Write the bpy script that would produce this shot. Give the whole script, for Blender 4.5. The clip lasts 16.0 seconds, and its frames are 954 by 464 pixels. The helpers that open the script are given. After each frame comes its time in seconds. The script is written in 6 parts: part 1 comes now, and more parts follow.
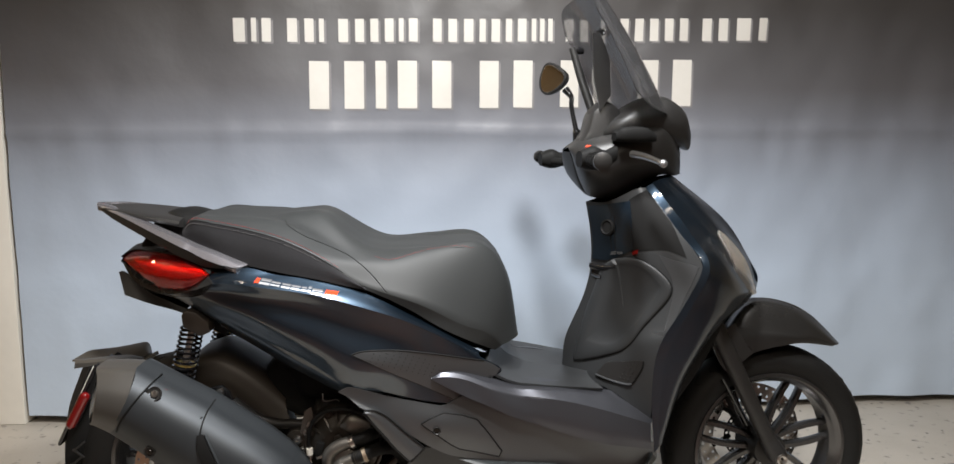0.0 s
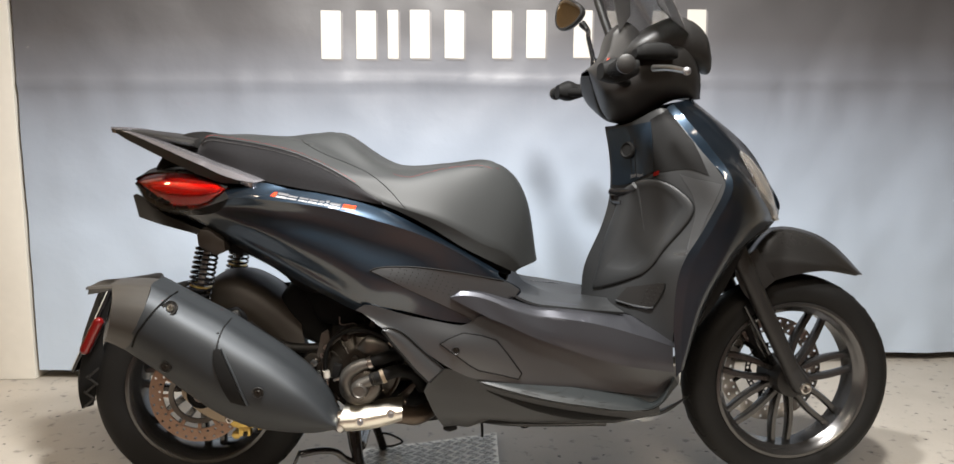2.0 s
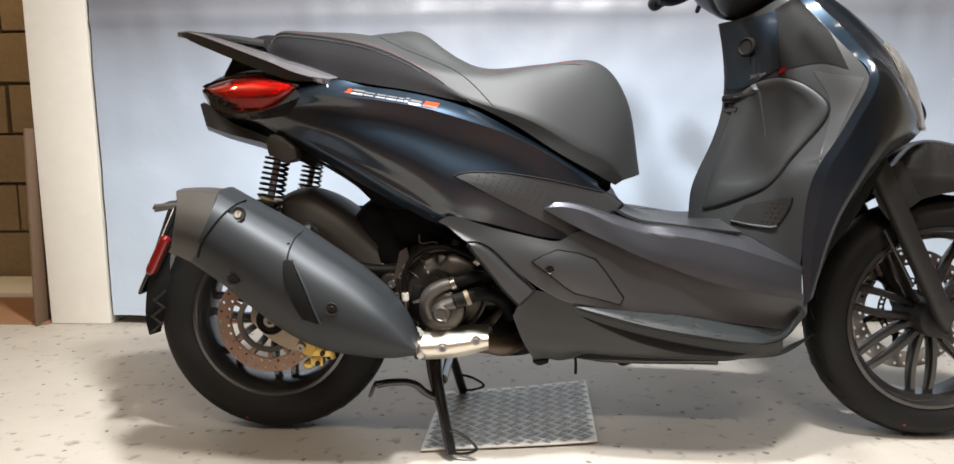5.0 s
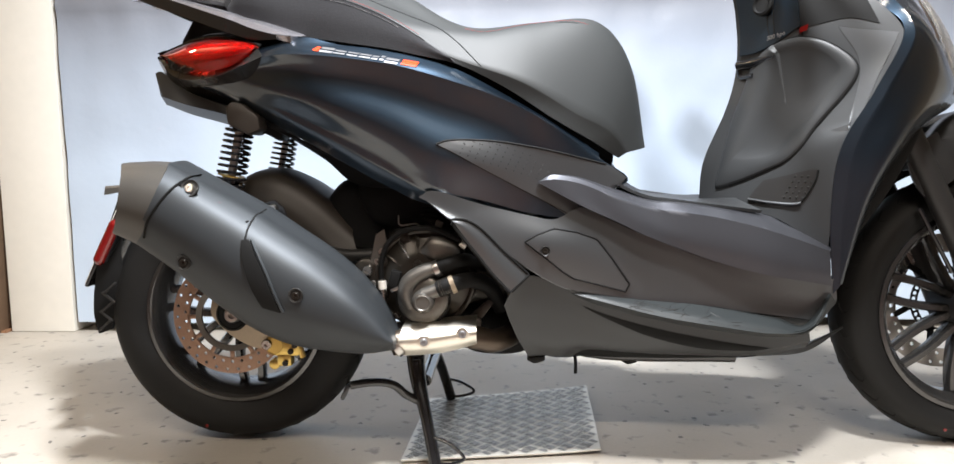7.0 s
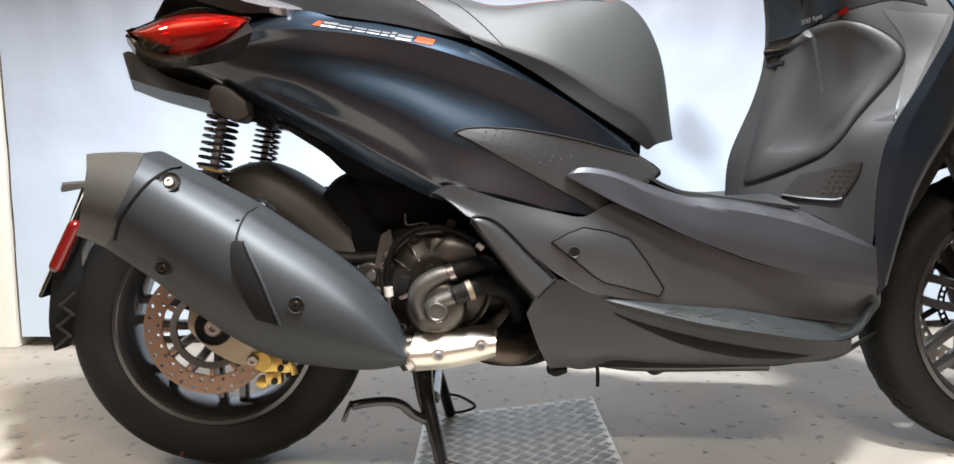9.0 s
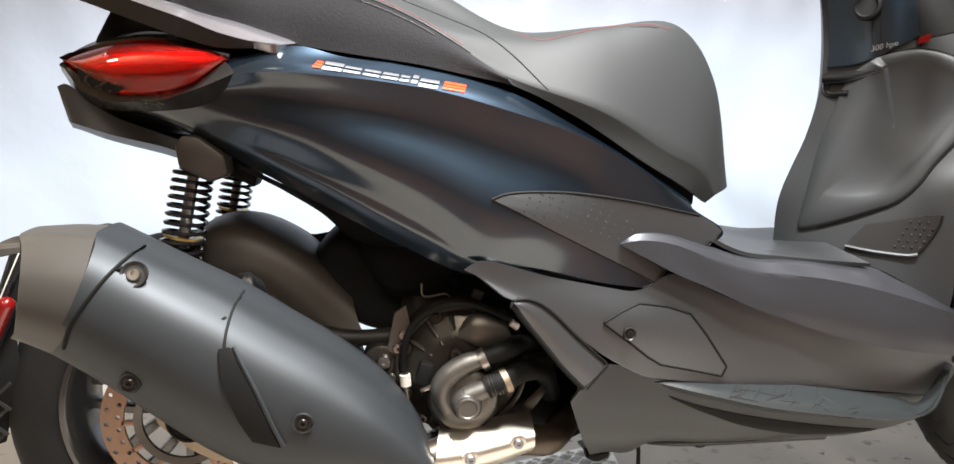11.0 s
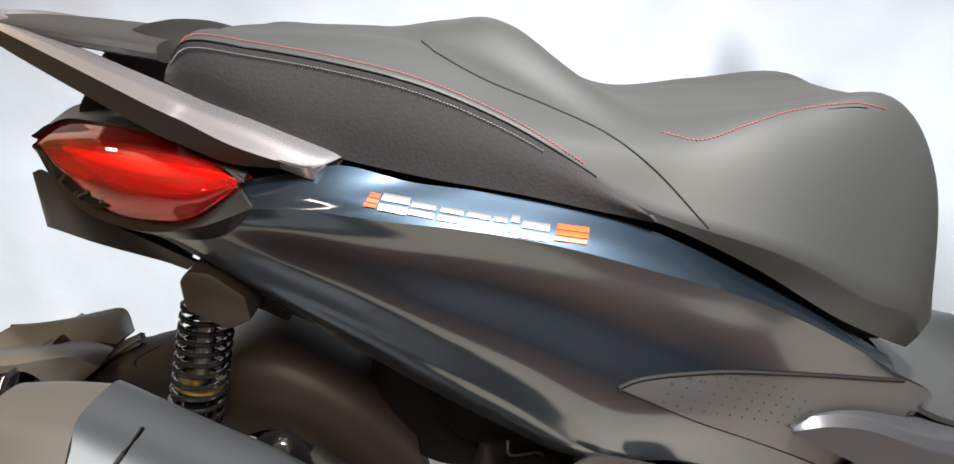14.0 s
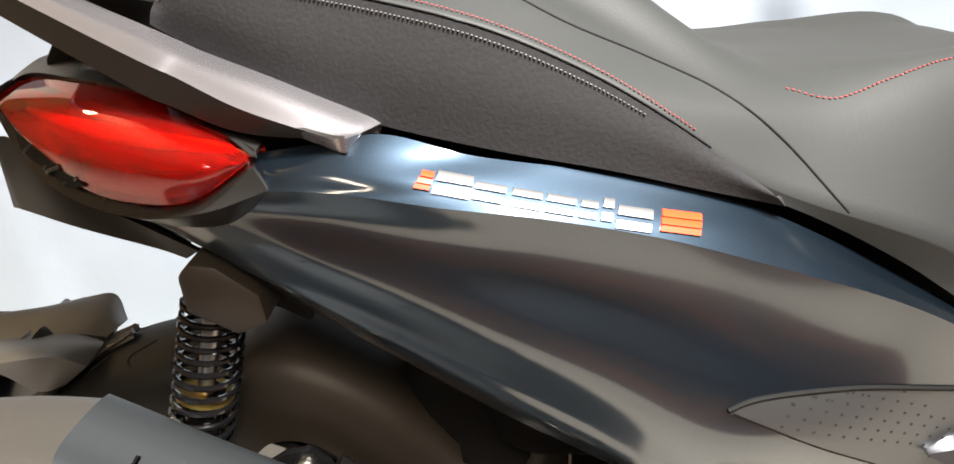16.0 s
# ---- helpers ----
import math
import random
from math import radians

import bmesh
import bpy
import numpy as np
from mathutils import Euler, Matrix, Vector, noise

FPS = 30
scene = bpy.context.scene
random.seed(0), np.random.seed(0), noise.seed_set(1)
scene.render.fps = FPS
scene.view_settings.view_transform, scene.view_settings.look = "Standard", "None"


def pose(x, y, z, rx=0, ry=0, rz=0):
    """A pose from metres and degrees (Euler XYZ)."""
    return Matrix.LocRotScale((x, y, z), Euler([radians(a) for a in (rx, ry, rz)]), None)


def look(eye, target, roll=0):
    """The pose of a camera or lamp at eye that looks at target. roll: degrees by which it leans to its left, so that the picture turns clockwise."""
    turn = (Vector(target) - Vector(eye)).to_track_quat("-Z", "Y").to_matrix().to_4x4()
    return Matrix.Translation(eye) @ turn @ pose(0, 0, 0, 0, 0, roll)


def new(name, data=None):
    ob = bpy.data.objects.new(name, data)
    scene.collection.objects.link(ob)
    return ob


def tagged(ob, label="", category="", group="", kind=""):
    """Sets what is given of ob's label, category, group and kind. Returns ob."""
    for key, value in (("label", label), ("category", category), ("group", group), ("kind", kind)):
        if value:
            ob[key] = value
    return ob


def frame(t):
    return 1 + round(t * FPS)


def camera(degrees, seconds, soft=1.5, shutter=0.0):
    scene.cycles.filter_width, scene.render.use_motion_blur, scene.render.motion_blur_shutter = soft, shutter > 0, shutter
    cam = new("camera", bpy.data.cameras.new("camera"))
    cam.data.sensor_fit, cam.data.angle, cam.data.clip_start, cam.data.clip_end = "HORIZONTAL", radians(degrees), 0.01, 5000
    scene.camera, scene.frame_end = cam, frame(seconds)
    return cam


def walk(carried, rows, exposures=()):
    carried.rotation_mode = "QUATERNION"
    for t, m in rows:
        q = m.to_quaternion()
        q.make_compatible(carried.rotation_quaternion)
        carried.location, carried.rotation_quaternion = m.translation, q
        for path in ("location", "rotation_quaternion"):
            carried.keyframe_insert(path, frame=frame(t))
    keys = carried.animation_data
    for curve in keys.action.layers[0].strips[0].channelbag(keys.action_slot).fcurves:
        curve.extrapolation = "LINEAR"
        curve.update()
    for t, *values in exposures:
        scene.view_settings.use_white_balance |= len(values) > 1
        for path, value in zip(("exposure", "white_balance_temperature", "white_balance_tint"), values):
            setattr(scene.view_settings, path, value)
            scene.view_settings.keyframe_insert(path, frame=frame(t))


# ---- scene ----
cam = camera(67.4, 16.0)
PATH = [
    (0, (-0.074, -1.865, 1.13), (0.021, 0.116, 0.869), 0.3),
    (0.5, (-0.077, -1.86, 1.08), (0.02, 0.121, 0.823), 0.3),
    (1, (-0.08, -1.862, 1.021), (0.015, 0.119, 0.767), 0.2),
    (1.5, (-0.095, -1.863, 0.975), (-0.001, 0.12, 0.726), 0.2),
    (2, (-0.109, -1.864, 0.926), (-0.025, 0.119, 0.675), 0.1),
    (2.5, (-0.112, -1.848, 0.877), (-0.158, 0.136, 0.629), 0.0),
    (3, (-0.129, -1.821, 0.844), (-0.222, 0.162, 0.599), -0.2),
    (3.5, (-0.139, -1.795, 0.841), (-0.247, 0.187, 0.59), -0.2),
    (4, (-0.156, -1.773, 0.82), (-0.263, 0.203, 0.532), -0.3),
    (4.2, (-0.166, -1.763, 0.801), (-0.268, 0.213, 0.507), -0.3),
    (6.5, (-0.159, -1.568, 0.63), (-0.256, 0.418, 0.41), -0.5),
    (7, (-0.153, -1.539, 0.619), (-0.245, 0.447, 0.404), -0.6),
    (7.5, (-0.171, -1.514, 0.61), (-0.257, 0.472, 0.391), -0.5),
    (8, (-0.225, -1.484, 0.583), (-0.278, 0.504, 0.369), -0.6),
    (8.5, (-0.256, -1.442, 0.584), (-0.249, 0.547, 0.373), -0.5),
    (9, (-0.275, -1.403, 0.594), (-0.228, 0.587, 0.395), -0.5),
    (9.2, (-0.277, -1.385, 0.61), (-0.224, 0.604, 0.408), -0.5),
    (11.3, (-0.403, -1.119, 0.773), (-0.176, 0.84, 0.438), -0.8),
    (11.5, (-0.403, -1.082, 0.792), (-0.169, 0.876, 0.46), -0.8),
    (12, (-0.412, -1.02, 0.847), (-0.175, 0.935, 0.501), -0.7),
    (12.5, (-0.403, -0.978, 0.894), (-0.217, 0.971, 0.486), -0.6),
    (13, (-0.398, -0.943, 0.925), (-0.291, 0.992, 0.432), -0.5),
    (13.5, (-0.403, -0.9, 0.943), (-0.341, 1.022, 0.395), -0.5),
    (14, (-0.418, -0.834, 0.964), (-0.378, 1.071, 0.355), -0.4),
    (14.5, (-0.436, -0.783, 0.986), (-0.397, 1.086, 0.274), -0.4),
    (15, (-0.447, -0.766, 0.981), (-0.404, 1.09, 0.239), -0.4),
    (15.5, (-0.45, -0.746, 0.977), (-0.398, 1.114, 0.244), -0.5),
    (16, (-0.47, -0.697, 0.947), (-0.425, 1.161, 0.208), -0.6),
]
walk(cam, [(t, look(eye, target, roll)) for t, eye, target, roll in PATH],
     exposures=[(0, 0.28, 6480, 10), (1, 0.60, 6600, 10), (2, 0.72, 6700, 10), (3.5, 0.80, 6650, 10), (4.2, 0.82, 6600, 10), (7, 1.22, 6250, 10), (9, 1.33, 6330, 10), (11.5, 1.4, 6600, 10), (12.5, 1.35, 6700, 10), (14, 1.31, 6850, 10), (16, 1.34, 6980, 10)])

# ---- world and light ----
world = bpy.data.worlds.new("room_air")
scene.world = world
world.use_nodes = True
world.node_tree.nodes["Background"].inputs[0].default_value = (1.0, 0.92, 0.82, 1)
world.node_tree.nodes["Background"].inputs[1].default_value = 0.05


def area_lamp(name, place, target, sx, sy, watts, colour):
    data = bpy.data.lights.new(name, "AREA")
    data.shape, data.size, data.size_y, data.energy, data.color = "RECTANGLE", sx, sy, watts, colour
    ob = new(name, data)
    ob.matrix_world = look(place, target)
    return ob


# unseen source, placed from the shadows on floor and banner
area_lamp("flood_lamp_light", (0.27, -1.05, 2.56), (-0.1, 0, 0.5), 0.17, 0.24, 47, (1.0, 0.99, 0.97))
LAMPS = [  # unseen key, two added fills: place, length along x and y, watts, colour
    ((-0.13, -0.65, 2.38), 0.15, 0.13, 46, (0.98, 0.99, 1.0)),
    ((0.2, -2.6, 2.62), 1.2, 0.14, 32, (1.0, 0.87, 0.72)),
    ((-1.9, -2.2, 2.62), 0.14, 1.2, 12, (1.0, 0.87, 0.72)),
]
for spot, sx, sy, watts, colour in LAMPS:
    area_lamp("key_fill_light", spot, (spot[0], spot[1] + 0.001, 0), sx, sy, watts, colour)
hall = bpy.data.lights.new("side_hall_light", "POINT")
hall.energy, hall.color, hall.shadow_soft_size = 16, (1.0, 0.74, 0.42), 0.1
new("side_hall_light", hall).location = (-2.75, 0.9, 2.3)


# ---- materials ----
def links(nt, a, b):
    nt.links.new(a, b)


def material(name, colour, rough=0.5, metal=0.0, grain=0.0, size=200.0, bump=0.0, stain=0.0, coat=0.0, second=None, spec=0.5, sheen=0.0, broadsize=6.0):
    """A surface with colour varied at two scales: fine grain and broad stains, and a fine relief."""
    m = bpy.data.materials.new(name)
    m.use_nodes = True
    nt = m.node_tree
    b = nt.nodes["Principled BSDF"]
    b.inputs["Roughness"].default_value = rough
    b.inputs["Metallic"].default_value = metal
    b.inputs["Coat Weight"].default_value = coat
    b.inputs["Coat Roughness"].default_value = 0.12
    b.inputs["Specular IOR Level"].default_value = spec
    b.inputs["Sheen Weight"].default_value = sheen
    co = nt.nodes.new("ShaderNodeTexCoord")
    fine = nt.nodes.new("ShaderNodeTexNoise")
    fine.inputs["Scale"].default_value, fine.inputs["Detail"].default_value = size, 3
    broad = nt.nodes.new("ShaderNodeTexNoise")
    broad.inputs["Scale"].default_value, broad.inputs["Detail"].default_value = broadsize, 5
    links(nt, co.outputs["Object"], fine.inputs["Vector"])
    links(nt, co.outputs["Object"], broad.inputs["Vector"])
    second = second or tuple(c * 0.55 for c in colour)
    add = nt.nodes.new("ShaderNodeMath")
    add.operation = "MULTIPLY_ADD"
    links(nt, fine.outputs[0], add.inputs[0])
    add.inputs[1].default_value = grain
    mul = nt.nodes.new("ShaderNodeMath")
    mul.operation = "MULTIPLY"
    links(nt, broad.outputs[0], mul.inputs[0])
    mul.inputs[1].default_value = stain
    links(nt, mul.outputs[0], add.inputs[2])
    mix = nt.nodes.new("ShaderNodeMix")
    mix.data_type = "RGBA"
    mix.inputs[6].default_value, mix.inputs[7].default_value = (*colour, 1), (*second, 1)
    links(nt, add.outputs[0], mix.inputs[0])
    links(nt, mix.outputs[2], b.inputs["Base Color"])
    rr = nt.nodes.new("ShaderNodeMapRange")
    links(nt, broad.outputs[0], rr.inputs[0])
    rr.inputs[3].default_value, rr.inputs[4].default_value = max(0.02, rough - 0.06), min(1, rough + 0.06)
    links(nt, rr.outputs[0], b.inputs["Roughness"])
    if bump:
        bp = nt.nodes.new("ShaderNodeBump")
        bp.inputs["Strength"].default_value, bp.inputs["Distance"].default_value = bump, 0.0006
        links(nt, fine.outputs[0], bp.inputs["Height"])
        links(nt, bp.outputs[0], b.inputs["Normal"])
    return m


MAT = dict(
    paint=material("blue_black_metallic_paint", (0.013, 0.018, 0.025), 0.42, 0.9, grain=0.6, size=1300, second=(0.029, 0.062, 0.102), stain=0.05, coat=1.0),
    matte=material("matte_black_plastic", (0.021, 0.0203, 0.0198), 0.44, 0.0, grain=0.4, size=700, bump=0.12, stain=0.3, spec=0.38),
    grey=material("satin_dark_grey_paint", (0.122, 0.128, 0.135), 0.36, 0.75, grain=0.3, size=900, stain=0.2),
    innergrey=material("matte_dark_grey_plastic", (0.033, 0.035, 0.037), 0.48, 0.2, grain=0.35, size=700, bump=0.08, stain=0.25),
    violet=material("satin_violet_grey_paint", (0.096, 0.099, 0.113), 0.38, 0.78, grain=0.3, size=900, stain=0.15),
    vinyl=material("dark_grey_vinyl", (0.025, 0.0272, 0.0278), 0.58, 0.0, grain=0.3, size=450, bump=0.25, stain=0.15, spec=0.38),
    suede=material("black_suede", (0.036, 0.036, 0.039), 0.95, 0.0, grain=0.8, size=350, bump=0.6, stain=0.3, spec=0.15),
    rubber=material("tyre_rubber", (0.0085, 0.0083, 0.008), 0.62, 0.0, grain=0.4, size=120, bump=0.1, stain=0.4, spec=0.25),
    rim=material("dark_grey_alloy", (0.115, 0.113, 0.112), 0.22, 0.85, grain=0.2, stain=0.2),
    steel=material("bare_steel", (0.55, 0.53, 0.50), 0.28, 1.0, grain=0.3, stain=0.3),
    chrome=material("brushed_aluminium_shield", (0.78, 0.74, 0.65), 0.36, 1.0, grain=0.2, stain=0.25),
    disc=material("rusty_brake_disc", (0.34, 0.24, 0.18), 0.42, 0.8, grain=0.5, size=120, stain=0.5, second=(0.24, 0.13, 0.08)),
    castmetal=material("cast_alloy", (0.17, 0.16, 0.145), 0.42, 0.8, grain=0.4, size=150, bump=0.3, stain=0.4),
    tan=material("tan_cast_alloy", (0.36, 0.29, 0.21), 0.48, 0.6, grain=0.4, size=150, bump=0.3, stain=0.4),
    # matte black made paler: lamp light on the visor put into the colour
    lifted=material("lifted_black_plastic", (0.050, 0.046, 0.041), 0.48, 0.0, grain=0.4, size=700, bump=0.12, stain=0.3),
    # dust and brownish lamp light together put into the black's colour
    dusty_lit=material("dusty_lit_black_plastic", (0.040, 0.033, 0.027), 0.5, 0.0, grain=0.4, size=500, bump=0.12, stain=0.4),
    halltile=material("warm_hall_tiles", (0.38, 0.20, 0.105), 0.5, grain=0.4, size=30, stain=0.6),
    engine=material("dark_engine_casting", (0.040, 0.035, 0.029), 0.30, 0.6, grain=0.4, size=180, bump=0.3, stain=0.4),
    gold=material("gold_anodised", (0.62, 0.44, 0.13), 0.32, 0.9, grain=0.2, stain=0.2),
    black=material("gloss_black_enamel", (0.010, 0.010, 0.011), 0.2, 0.0, grain=0.2, stain=0.2, coat=0.3),
    dark=material("deep_black_plastic", (0.009, 0.009, 0.009), 0.65, 0.0, grain=0.3, stain=0.2, spec=0.12),
    muffler=material("heatproof_black_lacquer", (0.040, 0.045, 0.050), 0.54, 0.55, grain=0.35, size=800, stain=0.25),
    red=material("red_reflector", (0.13, 0.004, 0.004), 0.15, 0.0, grain=0.2, size=500, coat=0.5),
    alloy=material("satin_lavender_alloy", (0.50, 0.485, 0.52), 0.26, 0.9, grain=0.2, size=900, stain=0.1),
    # dark reflections on the raised bars put into their colour
    bars=material("bars_reflecting_dark", (0.115, 0.105, 0.092), 0.4, 0.4, grain=0.4, size=90, stain=0.6),
    pipe=material("tarnished_pipe", (0.11, 0.085, 0.065), 0.4, 0.8, grain=0.4, size=90, stain=0.5),
    mat=material("rubber_mat", (0.020, 0.0235, 0.0245), 0.46, 0.0, grain=0.4, size=200, bump=0.3, stain=0.5, spec=0.35),
    lampred=material("red_lamp_reflector", (0.85, 0.05, 0.03), 0.25, 0.6, grain=0.3, size=300, second=(0.5, 0.01, 0.01)),
    guide=material("light_guide_acrylic", (0.95, 0.16, 0.08), 0.12, 0.0, grain=0.2, size=600, coat=0.6),
    lampdark=material("dark_red_lamp_mask", (0.16, 0.006, 0.006), 0.2, 0.3, grain=0.3, size=500),
    orange=material("orange_red_inlay", (0.78, 0.065, 0.02), 0.3, 0.0),
    silver=material("silver_emblem", (0.33, 0.33, 0.34), 0.40, 0.85),
    white=material("white_print", (0.66, 0.63, 0.575), 0.6, 0.0, grain=0.15, size=40, stain=0.1),
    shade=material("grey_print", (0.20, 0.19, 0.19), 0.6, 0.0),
    plaster=material("white_plaster", (0.82, 0.78, 0.70), 0.8, 0.0, grain=0.15, size=30, bump=0.3, stain=0.25),
    block=material("concrete_block", (0.30, 0.215, 0.12), 0.9, 0.0, grain=0.7, size=60, bump=0.8, stain=0.5),
    brown=material("reflected_patches", (0.42, 0.19, 0.11), 0.8, 0.0, grain=0.2, size=20, stain=1.2, second=(0.22, 0.25, 0.27), broadsize=0.8),
    ceiling=material("ceiling_paint", (0.5, 0.48, 0.44), 0.9, 0.0, grain=0.1, stain=0.1),
    plate=material("worn_aluminium_chequer", (0.80, 0.77, 0.70), 0.42, 0.35, grain=0.4, size=90, stain=0.5, second=(0.42, 0.38, 0.32)),
    mortar=material("mortar", (0.235, 0.17, 0.10), 0.95, grain=0.6, size=80, stain=0.4),
    tile=material("brown_reflection_floor", (0.27, 0.105, 0.047), 0.5, grain=0.3, size=30, stain=1.15, second=(0.040, 0.044, 0.050), broadsize=2.0),
    wood=material("brown_board", (0.16, 0.10, 0.06), 0.6, grain=0.5, size=40, stain=0.4),
    satinblack=material("satin_black_plastic", (0.030, 0.029, 0.028), 0.27, 0.35, grain=0.3, size=700, stain=0.2),
    blackwire=material("black_spring_wire", (0.007, 0.007, 0.008), 0.12, 0.0, coat=0.2),
)

# the clear lacquer over the metallic paint
MAT["paint"].node_tree.nodes["Principled BSDF"].inputs["Coat IOR"].default_value = 1.7


def glass_material(name, colour, rough=0.0, mixin=0.7):
    m = bpy.data.materials.new(name)
    m.use_nodes = True
    b = m.node_tree.nodes["Principled BSDF"]
    b.inputs["Base Color"].default_value = (*colour, 1)
    b.inputs["Roughness"].default_value = rough
    b.inputs["Transmission Weight"].default_value = mixin
    b.inputs["IOR"].default_value = 1.45
    return m


MAT["smoke"] = glass_material("smoked_acrylic", (0.33, 0.33, 0.34), 0.02, 0.92)
MAT["redlens"] = glass_material("red_lens", (0.95, 0.03, 0.02), 0.01, 0.93)
MAT["clear"] = glass_material("clear_lens", (0.95, 0.93, 0.9), 0.02, 0.9)
MAT["mirror"] = material("mirror_glass", (0.8, 0.8, 0.8), 0.03, 1.0)


def floor_material():
    m = material("stained_concrete", (0.49, 0.45, 0.395), 0.55, 0.0, grain=0.3, size=140, bump=0.25, stain=0.6, second=(0.34, 0.31, 0.265))
    nt = m.node_tree
    b = nt.nodes["Principled BSDF"]
    co = nt.nodes.new("ShaderNodeTexCoord")
    sp = nt.nodes.new("ShaderNodeTexNoise")
    sp.inputs["Scale"].default_value, sp.inputs["Detail"].default_value = 26, 6
    links(nt, co.outputs["Object"], sp.inputs["Vector"])
    ramp = nt.nodes.new("ShaderNodeValToRGB")
    ramp.color_ramp.elements[0].position, ramp.color_ramp.elements[1].position = 0.60, 0.72
    ramp.color_ramp.elements[0].color, ramp.color_ramp.elements[1].color = (0, 0, 0, 1), (1, 1, 1, 1)
    links(nt, sp.outputs[0], ramp.inputs[0])
    mix = nt.nodes.new("ShaderNodeMix")
    mix.data_type = "RGBA"
    old = b.inputs["Base Color"].links[0].from_socket
    links(nt, ramp.outputs[0], mix.inputs[0])
    links(nt, old, mix.inputs[6])
    mix.inputs[7].default_value = (0.22, 0.20, 0.18, 1)
    dots = nt.nodes.new("ShaderNodeTexVoronoi")
    dots.voronoi_dimensions = "2D"
    dots.inputs["Scale"].default_value = 7
    ragged = nt.nodes.new("ShaderNodeTexNoise")
    ragged.inputs["Scale"].default_value, ragged.inputs["Detail"].default_value = 55, 3
    links(nt, co.outputs["Object"], ragged.inputs["Vector"])
    shift = nt.nodes.new("ShaderNodeVectorMath")
    shift.operation = "MULTIPLY_ADD"
    links(nt, ragged.outputs["Color"], shift.inputs[0])
    shift.inputs[1].default_value = (0.022, 0.022, 0)
    links(nt, co.outputs["Object"], shift.inputs[2])
    links(nt, shift.outputs[0], dots.inputs["Vector"])
    cut = nt.nodes.new("ShaderNodeMapRange")
    links(nt, dots.outputs["Distance"], cut.inputs[0])
    cut.inputs[1].default_value, cut.inputs[2].default_value = 0.03, 0.045
    cut.inputs[3].default_value, cut.inputs[4].default_value = 0.85, 0.0
    spot = nt.nodes.new("ShaderNodeMix")
    spot.data_type = "RGBA"
    links(nt, cut.outputs[0], spot.inputs[0])
    links(nt, mix.outputs[2], spot.inputs[6])
    spot.inputs[7].default_value = (0.075, 0.07, 0.068, 1)
    links(nt, spot.outputs[2], b.inputs["Base Color"])
    return m


def banner_material():
    """Printed vinyl cloth: near black at the top running to pale blue grey at the foot."""
    m = bpy.data.materials.new("printed_banner_cloth")
    m.use_nodes = True
    nt = m.node_tree
    b = nt.nodes["Principled BSDF"]
    b.inputs["Roughness"].default_value = 0.45
    co = nt.nodes.new("ShaderNodeTexCoord")
    sep = nt.nodes.new("ShaderNodeSeparateXYZ")
    links(nt, co.outputs["Object"], sep.inputs[0])
    mr = nt.nodes.new("ShaderNodeMapRange")
    links(nt, sep.outputs[2], mr.inputs[0])
    mr.inputs[1].default_value, mr.inputs[2].default_value = 0.0, 2.3
    ramp = nt.nodes.new("ShaderNodeValToRGB")
    e = ramp.color_ramp.elements
    e[0].position, e[0].color = 0.0, (0.50, 0.585, 0.69, 1)
    e[1].position, e[1].color = 1.0, (0.035, 0.032, 0.031, 1)
    for at, c in ((0.25, (0.47, 0.55, 0.66, 1)), (0.40, (0.34, 0.385, 0.46, 1)), (0.50, (0.20, 0.21, 0.24, 1)), (0.58, (0.115, 0.112, 0.118, 1)), (0.72, (0.062, 0.057, 0.055, 1))):
        k = e.new(at)
        k.color = c
    links(nt, mr.outputs[0], ramp.inputs[0])
    links(nt, ramp.outputs[0], b.inputs["Base Color"])
    n = nt.nodes.new("ShaderNodeTexNoise")
    n.inputs["Scale"].default_value, n.inputs["Detail"].default_value = 5, 6
    links(nt, co.outputs["Object"], n.inputs["Vector"])
    bp = nt.nodes.new("ShaderNodeBump")
    bp.inputs["Strength"].default_value, bp.inputs["Distance"].default_value = 0.5, 0.01
    links(nt, n.outputs[0], bp.inputs["Height"])
    links(nt, bp.outputs[0], b.inputs["Normal"])
    return m


MAT["floor"] = floor_material()
MAT["banner"] = banner_material()


# ---- shape helpers ----
def spline(pts, s):
    """Catmull-Rom through pts at s from 0 to 1, even steps from point to point."""
    n = len(pts) - 1
    f = min(max(s, 0.0), 1.0) * n
    i = min(int(f), n - 1)
    f -= i
    p1, p2 = pts[i], pts[i + 1]
    p0 = pts[i - 1] if i else p1 * 2 - p2
    p3 = pts[i + 2] if i + 2 <= n else p2 * 2 - p1
    return 0.5 * (p1 * 2 + (p2 - p0) * f + (p0 * 2 - p1 * 5 + p2 * 4 - p3) * f * f + (p1 * 3 - p0 - p2 * 3 + p3) * f ** 3)


def even(pts, count, s_list=False):
    """Points spread evenly by length along the spline through pts."""
    fine = [spline(pts, i / 240) for i in range(241)]
    run = [0.0]
    for a, b in zip(fine, fine[1:]):
        run.append(run[-1] + (b - a).length)
    out = []
    k = 0
    for i in range(count + 1):
        want = run[-1] * i / count
        while k < 239 and run[k + 1] < want:
            k += 1
        f = (want - run[k]) / max(1e-9, run[k + 1] - run[k])
        out.append(fine[k].lerp(fine[k + 1], min(1, max(0, f))))
    return out


